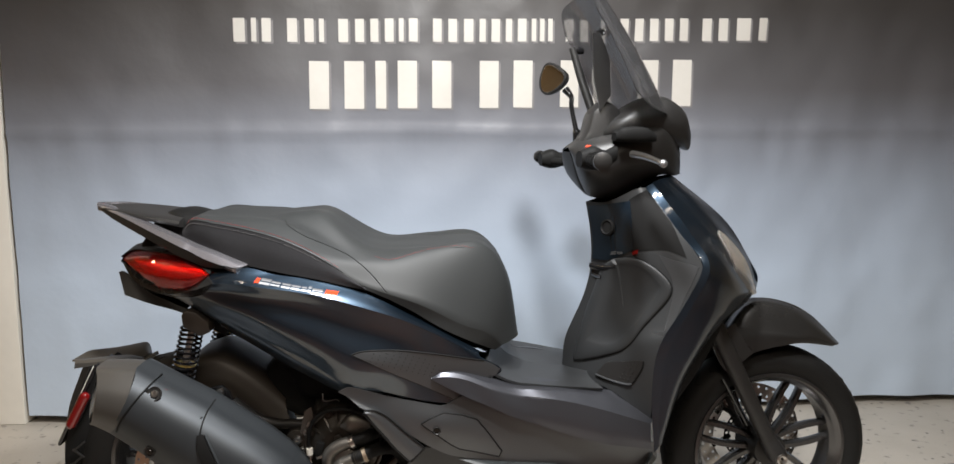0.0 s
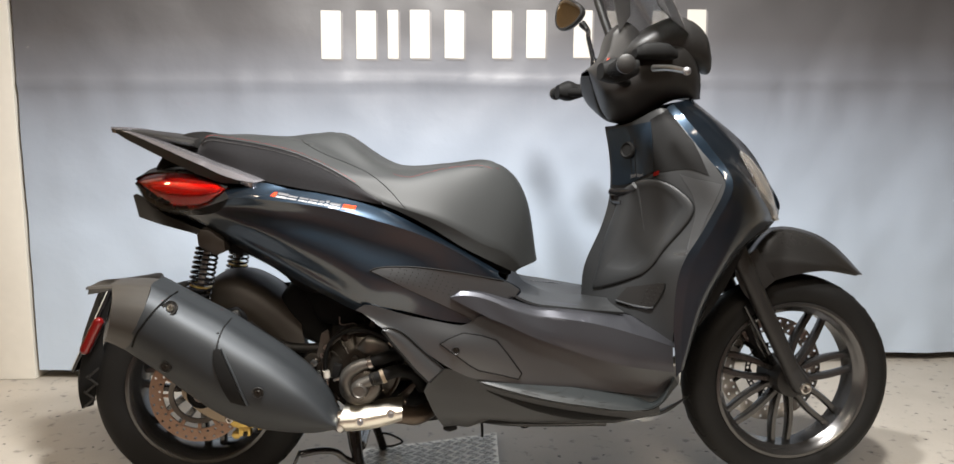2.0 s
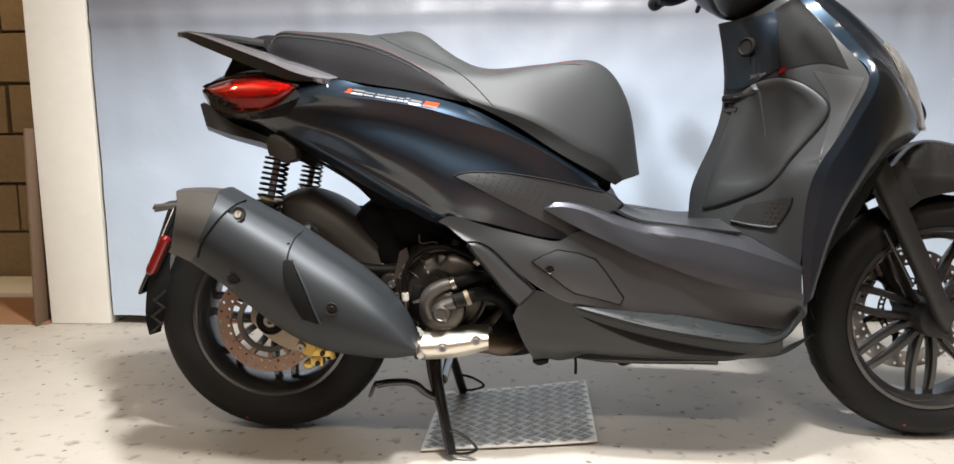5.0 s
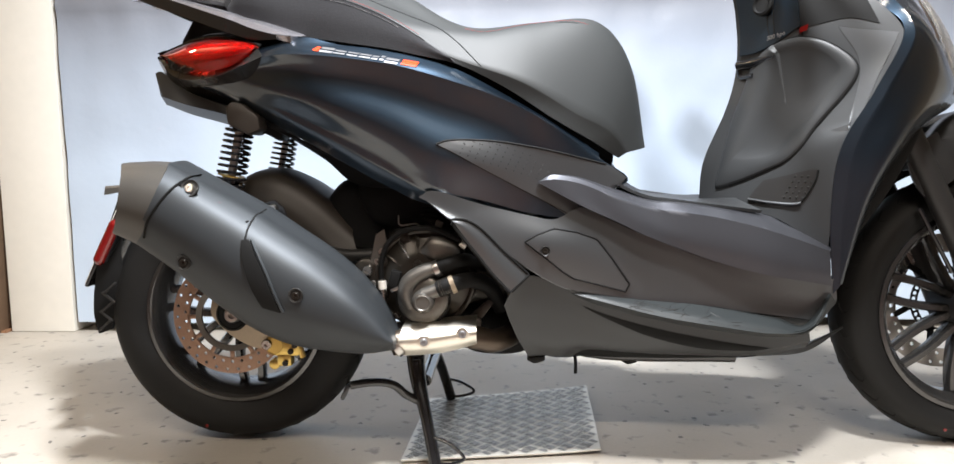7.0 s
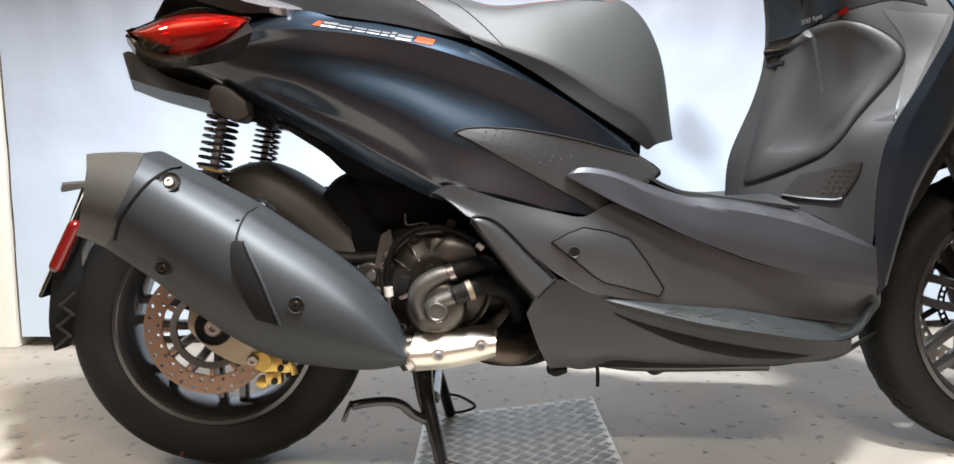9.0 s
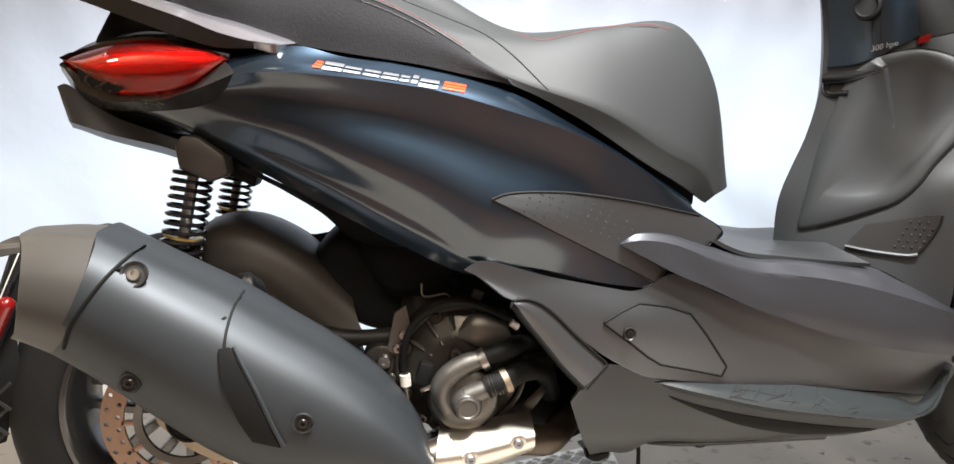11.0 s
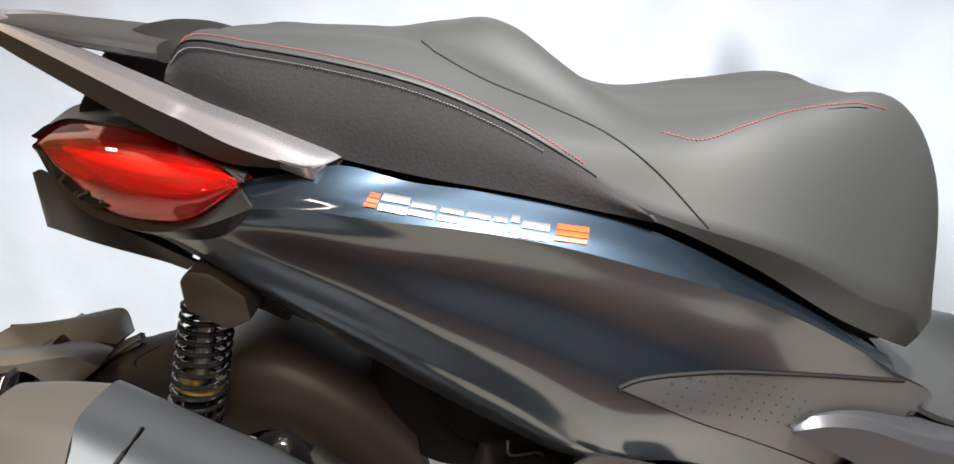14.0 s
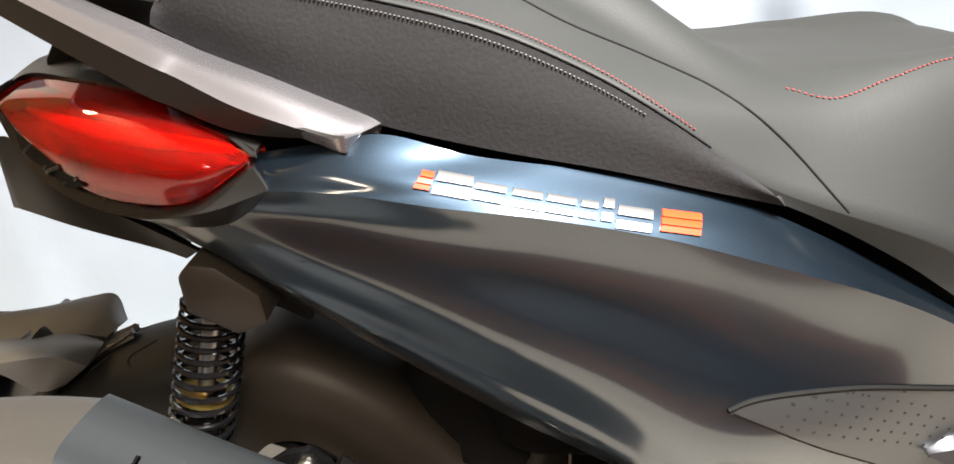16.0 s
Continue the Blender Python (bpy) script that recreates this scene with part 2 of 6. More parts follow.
def surface(rows, nu=40, nv=5, sharp=(), closed=False):
    """A grid of points over curves that run side by side; at sharp rows the surface creases."""
    rows = [[Vector(p) for p in r] for r in rows]
    if len({len(r) for r in rows}) == 1:
        lines = [[spline(r, i / nu) for i in range(nu + 1)] for r in rows]
    else:
        lines = [even(r, nu) for r in rows]
    if closed:
        n = len(lines)
        grid = []
        for k in range(n):
            for j in range(nv):
                f = j / nv
                row = []
                for i in range(nu + 1):
                    p0, p1, p2, p3 = (lines[(k + d) % n][i] for d in (-1, 0, 1, 2))
                    row.append(0.5 * (p1 * 2 + (p2 - p0) * f + (p0 * 2 - p1 * 5 + p2 * 4 - p3) * f * f + (p1 * 3 - p0 - p2 * 3 + p3) * f ** 3))
                grid.append(row)
        grid.append(grid[0])
        return grid
    cuts = [0, *sharp, len(lines) - 1]
    grid = []
    for a, b in zip(cuts, cuts[1:]):
        steps = (b - a) * nv
        for j in range(steps + (b == cuts[-1])):
            grid.append([spline([lines[k][i] for k in range(a, b + 1)], j / steps) for i in range(nu + 1)])
    return grid


def solid(grid, thick=0.004):
    """A closed shell of the given thickness under a grid of points."""
    bm = bmesh.new()
    nv, nu = len(grid), len(grid[0])

    def normal(j, i):
        a = grid[j][min(i + 1, nu - 1)] - grid[j][max(i - 1, 0)]
        b = grid[min(j + 1, nv - 1)][i] - grid[max(j - 1, 0)][i]
        c = a.cross(b)
        return c.normalized() if c.length > 1e-12 else Vector((0, 1, 0))
    mid = normal(nv // 2, nu // 2)
    flip = -1 if mid.y < 0 else 1
    out = [[bm.verts.new(p) for p in r] for r in grid]
    inn = [[bm.verts.new(grid[j][i] + normal(j, i) * flip * thick) for i in range(nu)] for j in range(nv)]
    for j in range(nv - 1):
        for i in range(nu - 1):
            bm.faces.new((out[j][i], out[j][i + 1], out[j + 1][i + 1], out[j + 1][i]))
            bm.faces.new((inn[j][i], inn[j + 1][i], inn[j + 1][i + 1], inn[j][i + 1]))
    for i in range(nu - 1):
        bm.faces.new((out[0][i], inn[0][i], inn[0][i + 1], out[0][i + 1]))
        bm.faces.new((out[-1][i], out[-1][i + 1], inn[-1][i + 1], inn[-1][i]))
    for j in range(nv - 1):
        bm.faces.new((out[j][0], out[j + 1][0], inn[j + 1][0], inn[j][0]))
        bm.faces.new((out[j][-1], inn[j][-1], inn[j + 1][-1], out[j + 1][-1]))
    bmesh.ops.remove_doubles(bm, verts=bm.verts, dist=0.0002)
    return bm


def skin(grid, cap=True):
    """A closed body whose grid rows run all the way round it (last row is the first again)."""
    bm = bmesh.new()
    n = len(grid) - 1
    vs = [[bm.verts.new(p) for p in r] for r in grid[:-1]]
    nu = len(grid[0])
    for j in range(n):
        for i in range(nu - 1):
            bm.faces.new((vs[j][i], vs[j][i + 1], vs[(j + 1) % n][i + 1], vs[(j + 1) % n][i]))
    if cap:
        bm.faces.new([vs[j][0] for j in range(n)])
        bm.faces.new([vs[j][-1] for j in range(n)][::-1])
    bmesh.ops.remove_doubles(bm, verts=bm.verts, dist=0.0002)
    return bm


def hull(sections, n=20, power=2.6, nu=24):
    """A body through upright cross sections (x, middle y, middle z, half width, half height), rounded boxes by power."""
    bm = bmesh.new()
    keys = [Vector((s[0], s[1], s[2])) for s in sections]
    half = [Vector((s[3], s[4], 0)) for s in sections]
    rings = []
    for i in range(nu + 1):
        c, h = spline(keys, i / nu), spline(half, i / nu)
        ring = []
        for k in range(n):
            a = 2 * math.pi * k / n
            ca, sa = math.cos(a), math.sin(a)
            ring.append(bm.verts.new((c.x, c.y + max(h.x, 0.0005) * math.copysign(abs(ca) ** (2 / power), ca), c.z + max(h.y, 0.0005) * math.copysign(abs(sa) ** (2 / power), sa))))
        rings.append(ring)
    for a, b in zip(rings, rings[1:]):
        for k in range(n):
            bm.faces.new((a[k], a[(k + 1) % n], b[(k + 1) % n], b[k]))
    bm.faces.new(rings[0][::-1])
    bm.faces.new(rings[-1])
    return bm


def tube(points, radius, n=12, steps=0, ends=True):
    """A round rod along a smooth line; radius may be a list, one for each point."""
    pts = [Vector(p) for p in points]
    steps = steps or (1 if len(pts) == 2 else 6) * (len(pts) - 1)
    rad = radius if isinstance(radius, (list, tuple)) else [radius] * len(pts)
    rv = [Vector((r, 0, 0)) for r in rad]
    bm = bmesh.new()
    line = [spline(pts, i / steps) for i in range(steps + 1)]
    rings, side = [], None
    for i, c in enumerate(line):
        t = (line[min(i + 1, steps)] - line[max(i - 1, 0)]).normalized()
        if side is None:
            side = t.orthogonal().normalized()
        side = (side - t * side.dot(t)).normalized()
        up = t.cross(side)
        r = spline(rv, i / steps).x
        rings.append([bm.verts.new(c + (side * math.cos(2 * math.pi * k / n) + up * math.sin(2 * math.pi * k / n)) * r) for k in range(n)])
    for a, b in zip(rings, rings[1:]):
        for k in range(n):
            bm.faces.new((a[k], a[(k + 1) % n], b[(k + 1) % n], b[k]))
    if ends:
        bm.faces.new(rings[0][::-1])
        bm.faces.new(rings[-1])
    return bm


def lathe(profile, n=64, axis=(0, 1, 0), at=(0, 0, 0)):
    """A body of revolution: profile of (distance along the axis, radius)."""
    bm = bmesh.new()
    turn = Vector((0, 0, 1)).rotation_difference(Vector(axis)).to_matrix()
    rings = []
    for h, r in profile:
        rings.append([bm.verts.new(Vector(at) + turn @ Vector((r * math.cos(2 * math.pi * k / n), r * math.sin(2 * math.pi * k / n), h))) for k in range(n)])
    for a, b in zip(rings, rings[1:]):
        for k in range(n):
            bm.faces.new((a[k], a[(k + 1) % n], b[(k + 1) % n], b[k]))
    if profile[0] != profile[-1]:
        bm.faces.new(rings[0][::-1])
        bm.faces.new(rings[-1])
    else:
        bmesh.ops.remove_doubles(bm, verts=bm.verts, dist=1e-6)
    return bm


def box(sx, sy, sz, at=(0, 0, 0), bevel=0.0, m=None, seg=2):
    bm = bmesh.new()
    bmesh.ops.create_cube(bm, size=1)
    bmesh.ops.scale(bm, vec=(sx, sy, sz), verts=bm.verts)
    if bevel:
        bmesh.ops.bevel(bm, geom=bm.edges, offset=bevel, segments=seg, affect="EDGES", profile=0.5)
    bmesh.ops.transform(bm, matrix=Matrix.Translation(at) @ (m or Matrix()), verts=bm.verts)
    return bm


def prism(outline, y0, y1, bevel=0.0):
    """A flat plate with an outline of (x, z), from y0 to y1."""
    bm = bmesh.new()
    f = bm.faces.new([bm.verts.new((x, y0, z)) for x, z in outline])
    r = bmesh.ops.extrude_face_region(bm, geom=[f])
    bmesh.ops.translate(bm, vec=(0, y1 - y0, 0), verts=[v for v in r["geom"] if isinstance(v, bmesh.types.BMVert)])
    if bevel:
        bmesh.ops.bevel(bm, geom=bm.edges, offset=bevel, segments=2, affect="EDGES", profile=0.5)
    return bm


def joined(*bms):
    out = bmesh.new()
    for b in bms:
        me = bpy.data.meshes.new("joint")
        b.to_mesh(me)
        b.free()
        out.from_mesh(me)
        bpy.data.meshes.remove(me)
    return out


def moved(bm, m):
    bmesh.ops.transform(bm, matrix=m, verts=bm.verts)
    return bm


def as_mesh(name, bm, mat, angle=38):
    bmesh.ops.recalc_face_normals(bm, faces=bm.faces)
    lim = radians(angle)
    for f in bm.faces:
        f.smooth = True
    for e in bm.edges:
        if len(e.link_faces) == 2 and e.calc_face_angle(0) > lim:
            e.smooth = False
    me = bpy.data.meshes.new(name)
    bm.to_mesh(me)
    bm.free()
    me.materials.append(MAT[mat])
    return me


def part(name, bm, mat, parent, label="", angle=38):
    ob = new(name, as_mesh(name, bm, mat, angle))
    ob.parent = parent
    if label:
        ob["label"] = label
    return ob


def thing(name, label, category, group="", kind=""):
    return tagged(new(name), label, category, group, kind)


def mirrored(bm):
    c = bm.copy()
    bmesh.ops.scale(c, vec=(1, -1, 1), verts=c.verts)
    bmesh.ops.reverse_faces(c, faces=c.faces)
    return c


def pair(name, bm, mat, parent, label="", angle=38):
    """The same part on both sides of the scooter."""
    c = mirrored(bm)
    a = part(name, bm, mat, parent, label, angle)
    part(name, c, mat, parent, label, angle)
    return a


# ---- the room ----
floor = tagged(new("floor", as_mesh("floor", box(9, 9, 0.1, (0, -1.5, -0.05)), "floor")), "pale stained concrete floor with dark specks", "floor", kind="structure")
ceiling = tagged(new("ceiling", as_mesh("ceiling", box(9, 9, 0.1, (0, -1.5, 2.75)), "ceiling")), "plain white ceiling", "ceiling", kind="structure")
wall_north = tagged(new("wall_north", as_mesh("wall_north", box(5.9, 0.2, 2.7, (1.25, 1.26, 1.35)), "plaster")), "white plastered wall behind the banner", "wall", kind="structure")
# wall out of view; its brown and grey patches feed the panels' reflections
wall_south = tagged(new("wall_south", as_mesh("wall_south", box(9, 0.2, 2.7, (0, -5.1, 1.35)), "brown")), "unseen plain wall, brown and grey patches added for reflections", "wall", kind="structure")
wall_east = tagged(new("wall_east", as_mesh("wall_east", box(0.2, 9, 2.7, (4.3, -0.5, 1.35)), "block")), "plain bare block wall", "wall", kind="structure")
wall_west = tagged(new("wall_west", as_mesh("wall_west", box(0.2, 9, 2.7, (-4.4, -1.5, 1.35)), "block")), "plain bare block wall", "wall", kind="structure")
pillar = tagged(new("pillar", as_mesh("pillar", box(0.235, 0.25, 2.7, (-1.834, 1.035, 1.35), 0.006), "plaster")), "white plastered pillar with a worn foot", "pillar", kind="structure")
block_wall = tagged(new("wall_block", as_mesh("wall_block", box(2.6, 0.1, 2.7, (-3.1, 1.77, 1.35)), "mortar")), "bare concrete block wall in warm light", "wall", kind="structure")
unit = as_mesh("block", box(0.485, 0.05, 0.228, bevel=0.004, seg=1), "block")
for r in range(11):
    for c in range(5):
        b = new("block", unit)
        b.parent = block_wall
        b.matrix_world = pose(-4.1 + 0.5 * c + (0.25 if r % 2 else 0) + random.uniform(-0.004, 0.004), 1.712 + random.uniform(-0.006, 0.006), 0.13 + 0.24 * r + random.uniform(-0.003, 0.003), 0, 0, random.uniform(-0.6, 0.6))
tagged(new("floor_sill", as_mesh("floor_sill", box(1.2, 0.36, 0.03, (-2.6, 1.5, 0.015), 0.004), "plaster")), "pale concrete sill in the doorway", "sill", kind="structure")
tagged(new("floor_hall", as_mesh("floor_hall", box(2.2, 0.42, 0.008, (-3.06, 1.105, 0.004)), "halltile")), "red-brown tiled hall floor", "floor", kind="structure")
# added out of view; its brown tints what the panels reflect
tagged(new("floor_for_reflections", as_mesh("floor_for_reflections", box(8.4, 4.2, 0.008, (0, -2.85, 0.004)), "tile")), "unseen red-brown floor added for brown reflections", "floor", kind="structure")
board = thing("wooden_board", "thin brown board leaning against the pillar", "board")
part("panel", box(0.012, 0.3, 0.75, (-1.972, 1.02, 0.375), 0.002, Matrix.Rotation(radians(2), 4, "Y")), "wood", board)

# housings added around the unseen lights
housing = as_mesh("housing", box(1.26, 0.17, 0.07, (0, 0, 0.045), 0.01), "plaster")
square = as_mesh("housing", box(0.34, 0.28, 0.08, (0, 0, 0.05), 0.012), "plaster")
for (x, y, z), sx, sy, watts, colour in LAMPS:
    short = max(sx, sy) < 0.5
    lamp = thing("added_lamp", "square white housing added for the unseen key light" if short else "long white housing added for an unseen fill light", "lamp", "ceiling lamps")
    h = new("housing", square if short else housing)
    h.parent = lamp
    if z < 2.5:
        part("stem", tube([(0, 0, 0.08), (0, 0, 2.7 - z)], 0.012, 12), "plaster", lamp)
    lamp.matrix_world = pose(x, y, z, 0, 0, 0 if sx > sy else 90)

# printed banner
def banner_y(x):
    return 0.90 + 0.033 * (x + 1.7)


def banner_at(x, z):
    """The cloth: broad sag, hanging folds, one pressed crease across and small puckers along it."""
    drape = 0.010 * noise.noise(((x + 0.7 * z) * 2.6, (z - x) * 0.5, 11)) + 0.005 * noise.noise(((x - 0.8 * z) * 4.5, z * 0.7, 13))
    sag = drape + 0.014 * noise.noise((x * 1.2, z * 0.8, 0)) + 0.018 * noise.noise((x * 3.2, z * 0.5, 3)) + 0.0045 * noise.noise((x * 9, z * 7, 5))
    fold = 0.007 * math.exp(-((z - 1.155 - 0.01 * x) / 0.018) ** 2)
    pucker = 0.012 * noise.noise((x * 11, 0.3, 7)) * math.exp(-((z - 1.11) / 0.10) ** 2) + 0.006 * noise.noise((x * 7, z * 2, 8)) * math.exp(-((z - 0.06) / 0.12) ** 2)
    return banner_y(x) + sag - fold + pucker


bn = bmesh.new()
NX, NZ = 180, 120
vs = []
for j in range(NZ + 1):
    z = 0.035 + 2.5 * j / NZ
    row = []
    for i in range(NX + 1):
        x = -1.70 + 4.4 * i / NX
        row.append(bn.verts.new((x, banner_at(x, z), z + 0.012 * noise.noise((x * 2, 0, 9)) * (1 - j / NZ))))
    vs.append(row)
for j in range(NZ):
    for i in range(NX):
        bn.faces.new((vs[j][i], vs[j][i + 1], vs[j + 1][i + 1], vs[j + 1][i]))
r = bmesh.ops.extrude_face_region(bn, geom=list(bn.faces))
bmesh.ops.translate(bn, vec=(0, 0.002, 0), verts=[v for v in r["geom"] if isinstance(v, bmesh.types.BMVert)])
banner = thing("banner", "printed vinyl banner fading from dark grey to pale blue", "banner")
part("cloth", bn, "banner", banner)


def print_bar(x0, x1, z0, z1):
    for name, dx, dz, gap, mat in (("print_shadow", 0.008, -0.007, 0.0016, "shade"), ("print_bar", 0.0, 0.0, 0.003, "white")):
        bm = bmesh.new()
        grid = [[bm.verts.new((x0 + dx + (x1 - x0) * i / 4, banner_at(x0 + dx + (x1 - x0) * i / 4, z0 + dz + (z1 - z0) * k / 6) - gap, z0 + dz + (z1 - z0) * k / 6)) for i in range(5)] for k in range(7)]
        for k in range(6):
            for i in range(4):
                bm.faces.new((grid[k][i], grid[k][i + 1], grid[k + 1][i + 1], grid[k + 1][i]))
        r = bmesh.ops.extrude_face_region(bm, geom=list(bm.faces))
        bmesh.ops.translate(bm, vec=(0, 0.001, 0), verts=[v for v in r["geom"] if isinstance(v, bmesh.types.BMVert)])
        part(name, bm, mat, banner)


def print_line(x0, z0, height, widths, slope):
    """A line of print as plain bars; a negative width is a space."""
    x = x0
    for w in widths:
        if w > 0:
            z = z0 + (x - x0) * slope
            print_bar(x + w * 0.22, x + w * 0.78, z, z + height)
        x += abs(w)


print_line(-0.871, 1.482, 0.086, [w * 1.074 for w in (0.07, 0.03, 0.055, -0.03, 0.06, 0.055, 0.03, -0.03, 0.06, 0.055, 0.05, 0.055, 0.03, 0.055, -0.03, 0.055, 0.055, 0.06, 0.04, 0.055, 0.04, 0.055, 0.03, 0.03, 0.03, -0.03, 0.055, 0.055, -0.03, 0.03, -0.03, 0.055, 0.055, 0.055, 0.055, 0.055, -0.03, 0.06, 0.06, 0.09, 0.055)], 0.0175)
print_line(-0.611, 1.236, 0.180, [w * 0.955 for w in (0.138, 0.138, 0.075, 0.138, 0.138, -0.055, 0.138, 0.138, -0.055, 0.138, 0.138, -0.055, 0.138, 0.138)], 0.0165)

# ---- the scooter ----
from mathutils.bvhtree import BVHTree

scooter = thing("scooter", "blue-black maxi scooter with dark grey seat on its centre stand", "scooter")
RAKE, STEER, HEAD = radians(27), radians(4), Vector((0.40, 0, 0.98))
TURN_FRONT = Matrix.Translation(HEAD) @ Matrix.Rotation(STEER, 4, Vector((-math.sin(RAKE), 0, math.cos(RAKE)))) @ Matrix.Translation(-HEAD)


def front_part(name, bm, mat, parent=None, label=""):
    """A part that turns with the handlebar."""
    return part(name, moved(bm, TURN_FRONT), mat, parent or scooter, label)


def laid(host, pts, proud=0.0):
    """Points moved sideways onto the outside of a panel."""
    tree = BVHTree.FromPolygons([v.co for v in host.data.vertices], [p.vertices for p in host.data.polygons])
    out = []
    for p in pts:
        hit = tree.ray_cast(Vector((p[0], -1.0, p[2])), Vector((0, 1, 0)))
        place, nor = hit[0], hit[1]
        if place is None:
            place, nor = tree.find_nearest(Vector(p))[:2]
        if nor.y > 0:
            nor = -nor
        out.append(place + nor * proud)
    return out


def groove(host, pts, r=0.0012, steps=30, mat="dark", name="panel_gap", proud=-0.0004, loop=False):
    """A dark joint line let into a panel."""
    pts = [Vector(p) for p in pts]
    if loop:
        pts.append(pts[0])
    line = [p for a, b in zip(pts, pts[1:]) for p in (a.lerp(b, k / 6) for k in range(6))] + [pts[-1]] if loop else [spline(pts, i / steps) for i in range(steps + 1)]
    return part(name, tube(laid(host, line, proud), r, 6, steps=len(line) - 1), mat, host)


def decal(host, corners, proud, mat, name="emblem_piece", thick=0.003):
    """A thin raised piece that follows a panel."""
    top = laid(host, corners, proud)
    bm = bmesh.new()
    a = [bm.verts.new(p) for p in top]
    b = [bm.verts.new(p + Vector((0, thick, 0))) for p in top]
    n = len(a)
    bm.faces.new(a)
    bm.faces.new(b[::-1])
    for k in range(n):
        bm.faces.new((a[k], a[(k + 1) % n], b[(k + 1) % n], b[k]))
    return part(name, bm, mat, host)


def screw(place, r, parent, mat="steel", axis=(0, -1, 0), socket=True, name="bolt"):
    head = part(name, lathe([(0, r * 1.02), (r * 0.5, r), (r * 0.75, r * 0.82), (r * 0.75, r * 0.42), (r * 0.35, r * 0.40), (r * 0.35, 0.0004)], 20, axis, place), mat, parent)
    return head


def dished_screw(place, r, parent, mat="steel", axis=(0, -1, 0)):
    """A screw head sunk in a dark round cup."""
    x, y, z = place
    cup = part("screw_cup", lathe([(0.002, r * 2.0), (0.005, r * 1.9), (0.0035, r * 1.55), (-0.002, r * 1.3), (-0.002, 0.0004)], 28, axis, place), "matte", parent)
    screw(Vector(place) + Vector(axis) * 0.0005, r, cup, mat, axis, name="screw_head")


# tail and side panels
tail_panel = pair("tail_panel", solid(surface([
    [(-0.610, -0.217, 0.817), (-0.565, -0.227, 0.826), (-0.519, -0.233, 0.833), (-0.463, -0.237, 0.819), (-0.398, -0.240, 0.810), (-0.333, -0.242, 0.798), (-0.272, -0.241, 0.781), (-0.223, -0.239, 0.760), (-0.164, -0.230, 0.729), (-0.083, -0.214, 0.683), (0.014, -0.189, 0.619)],
    [(-0.655, -0.208, 0.795), (-0.606, -0.233, 0.805), (-0.562, -0.245, 0.814), (-0.510, -0.257, 0.809), (-0.447, -0.261, 0.801), (-0.377, -0.263, 0.791), (-0.309, -0.265, 0.776), (-0.244, -0.262, 0.754), (-0.171, -0.254, 0.724), (-0.092, -0.237, 0.683), (0.012, -0.200, 0.615)],
    [(-0.696, -0.191, 0.775), (-0.645, -0.220, 0.786), (-0.598, -0.243, 0.798), (-0.549, -0.257, 0.800), (-0.486, -0.272, 0.795), (-0.412, -0.275, 0.786), (-0.337, -0.277, 0.772), (-0.259, -0.275, 0.749), (-0.175, -0.267, 0.720), (-0.098, -0.251, 0.682), (0.015, -0.202, 0.609)],
    [(-0.725, -0.171, 0.773), (-0.671, -0.199, 0.778), (-0.618, -0.222, 0.781), (-0.563, -0.239, 0.775), (-0.499, -0.254, 0.764), (-0.425, -0.259, 0.747), (-0.348, -0.262, 0.725), (-0.266, -0.262, 0.692), (-0.185, -0.255, 0.667), (-0.103, -0.242, 0.632), (0.068, -0.189, 0.568)],
    [(-0.759, -0.156, 0.773), (-0.701, -0.183, 0.768), (-0.642, -0.207, 0.760), (-0.578, -0.232, 0.744), (-0.513, -0.250, 0.725), (-0.441, -0.264, 0.700), (-0.365, -0.271, 0.667), (-0.281, -0.275, 0.624), (-0.207, -0.266, 0.605), (-0.121, -0.242, 0.575), (-0.015, -0.214, 0.533)],
    [(-0.793, -0.133, 0.771), (-0.730, -0.161, 0.759), (-0.664, -0.188, 0.740), (-0.595, -0.211, 0.715), (-0.529, -0.223, 0.686), (-0.457, -0.237, 0.652), (-0.377, -0.244, 0.608), (-0.289, -0.252, 0.554), (-0.216, -0.245, 0.540), (-0.123, -0.235, 0.514), (-0.033, -0.223, 0.498)],
    [(-0.774, -0.134, 0.763), (-0.711, -0.162, 0.747), (-0.647, -0.186, 0.721), (-0.585, -0.205, 0.694), (-0.521, -0.217, 0.663), (-0.455, -0.229, 0.629), (-0.381, -0.236, 0.589), (-0.298, -0.243, 0.545), (-0.214, -0.236, 0.533), (-0.120, -0.226, 0.507), (-0.028, -0.214, 0.491)],
    [(-0.760, -0.118, 0.754), (-0.698, -0.146, 0.732), (-0.633, -0.169, 0.699), (-0.577, -0.184, 0.669), (-0.515, -0.196, 0.635), (-0.453, -0.207, 0.601), (-0.384, -0.214, 0.564), (-0.306, -0.221, 0.529), (-0.208, -0.214, 0.520), (-0.111, -0.203, 0.494), (-0.017, -0.189, 0.477)],
], 66, 6, sharp=(2, 5))), "paint", scooter, "blue-black metallic tail panel", 26)


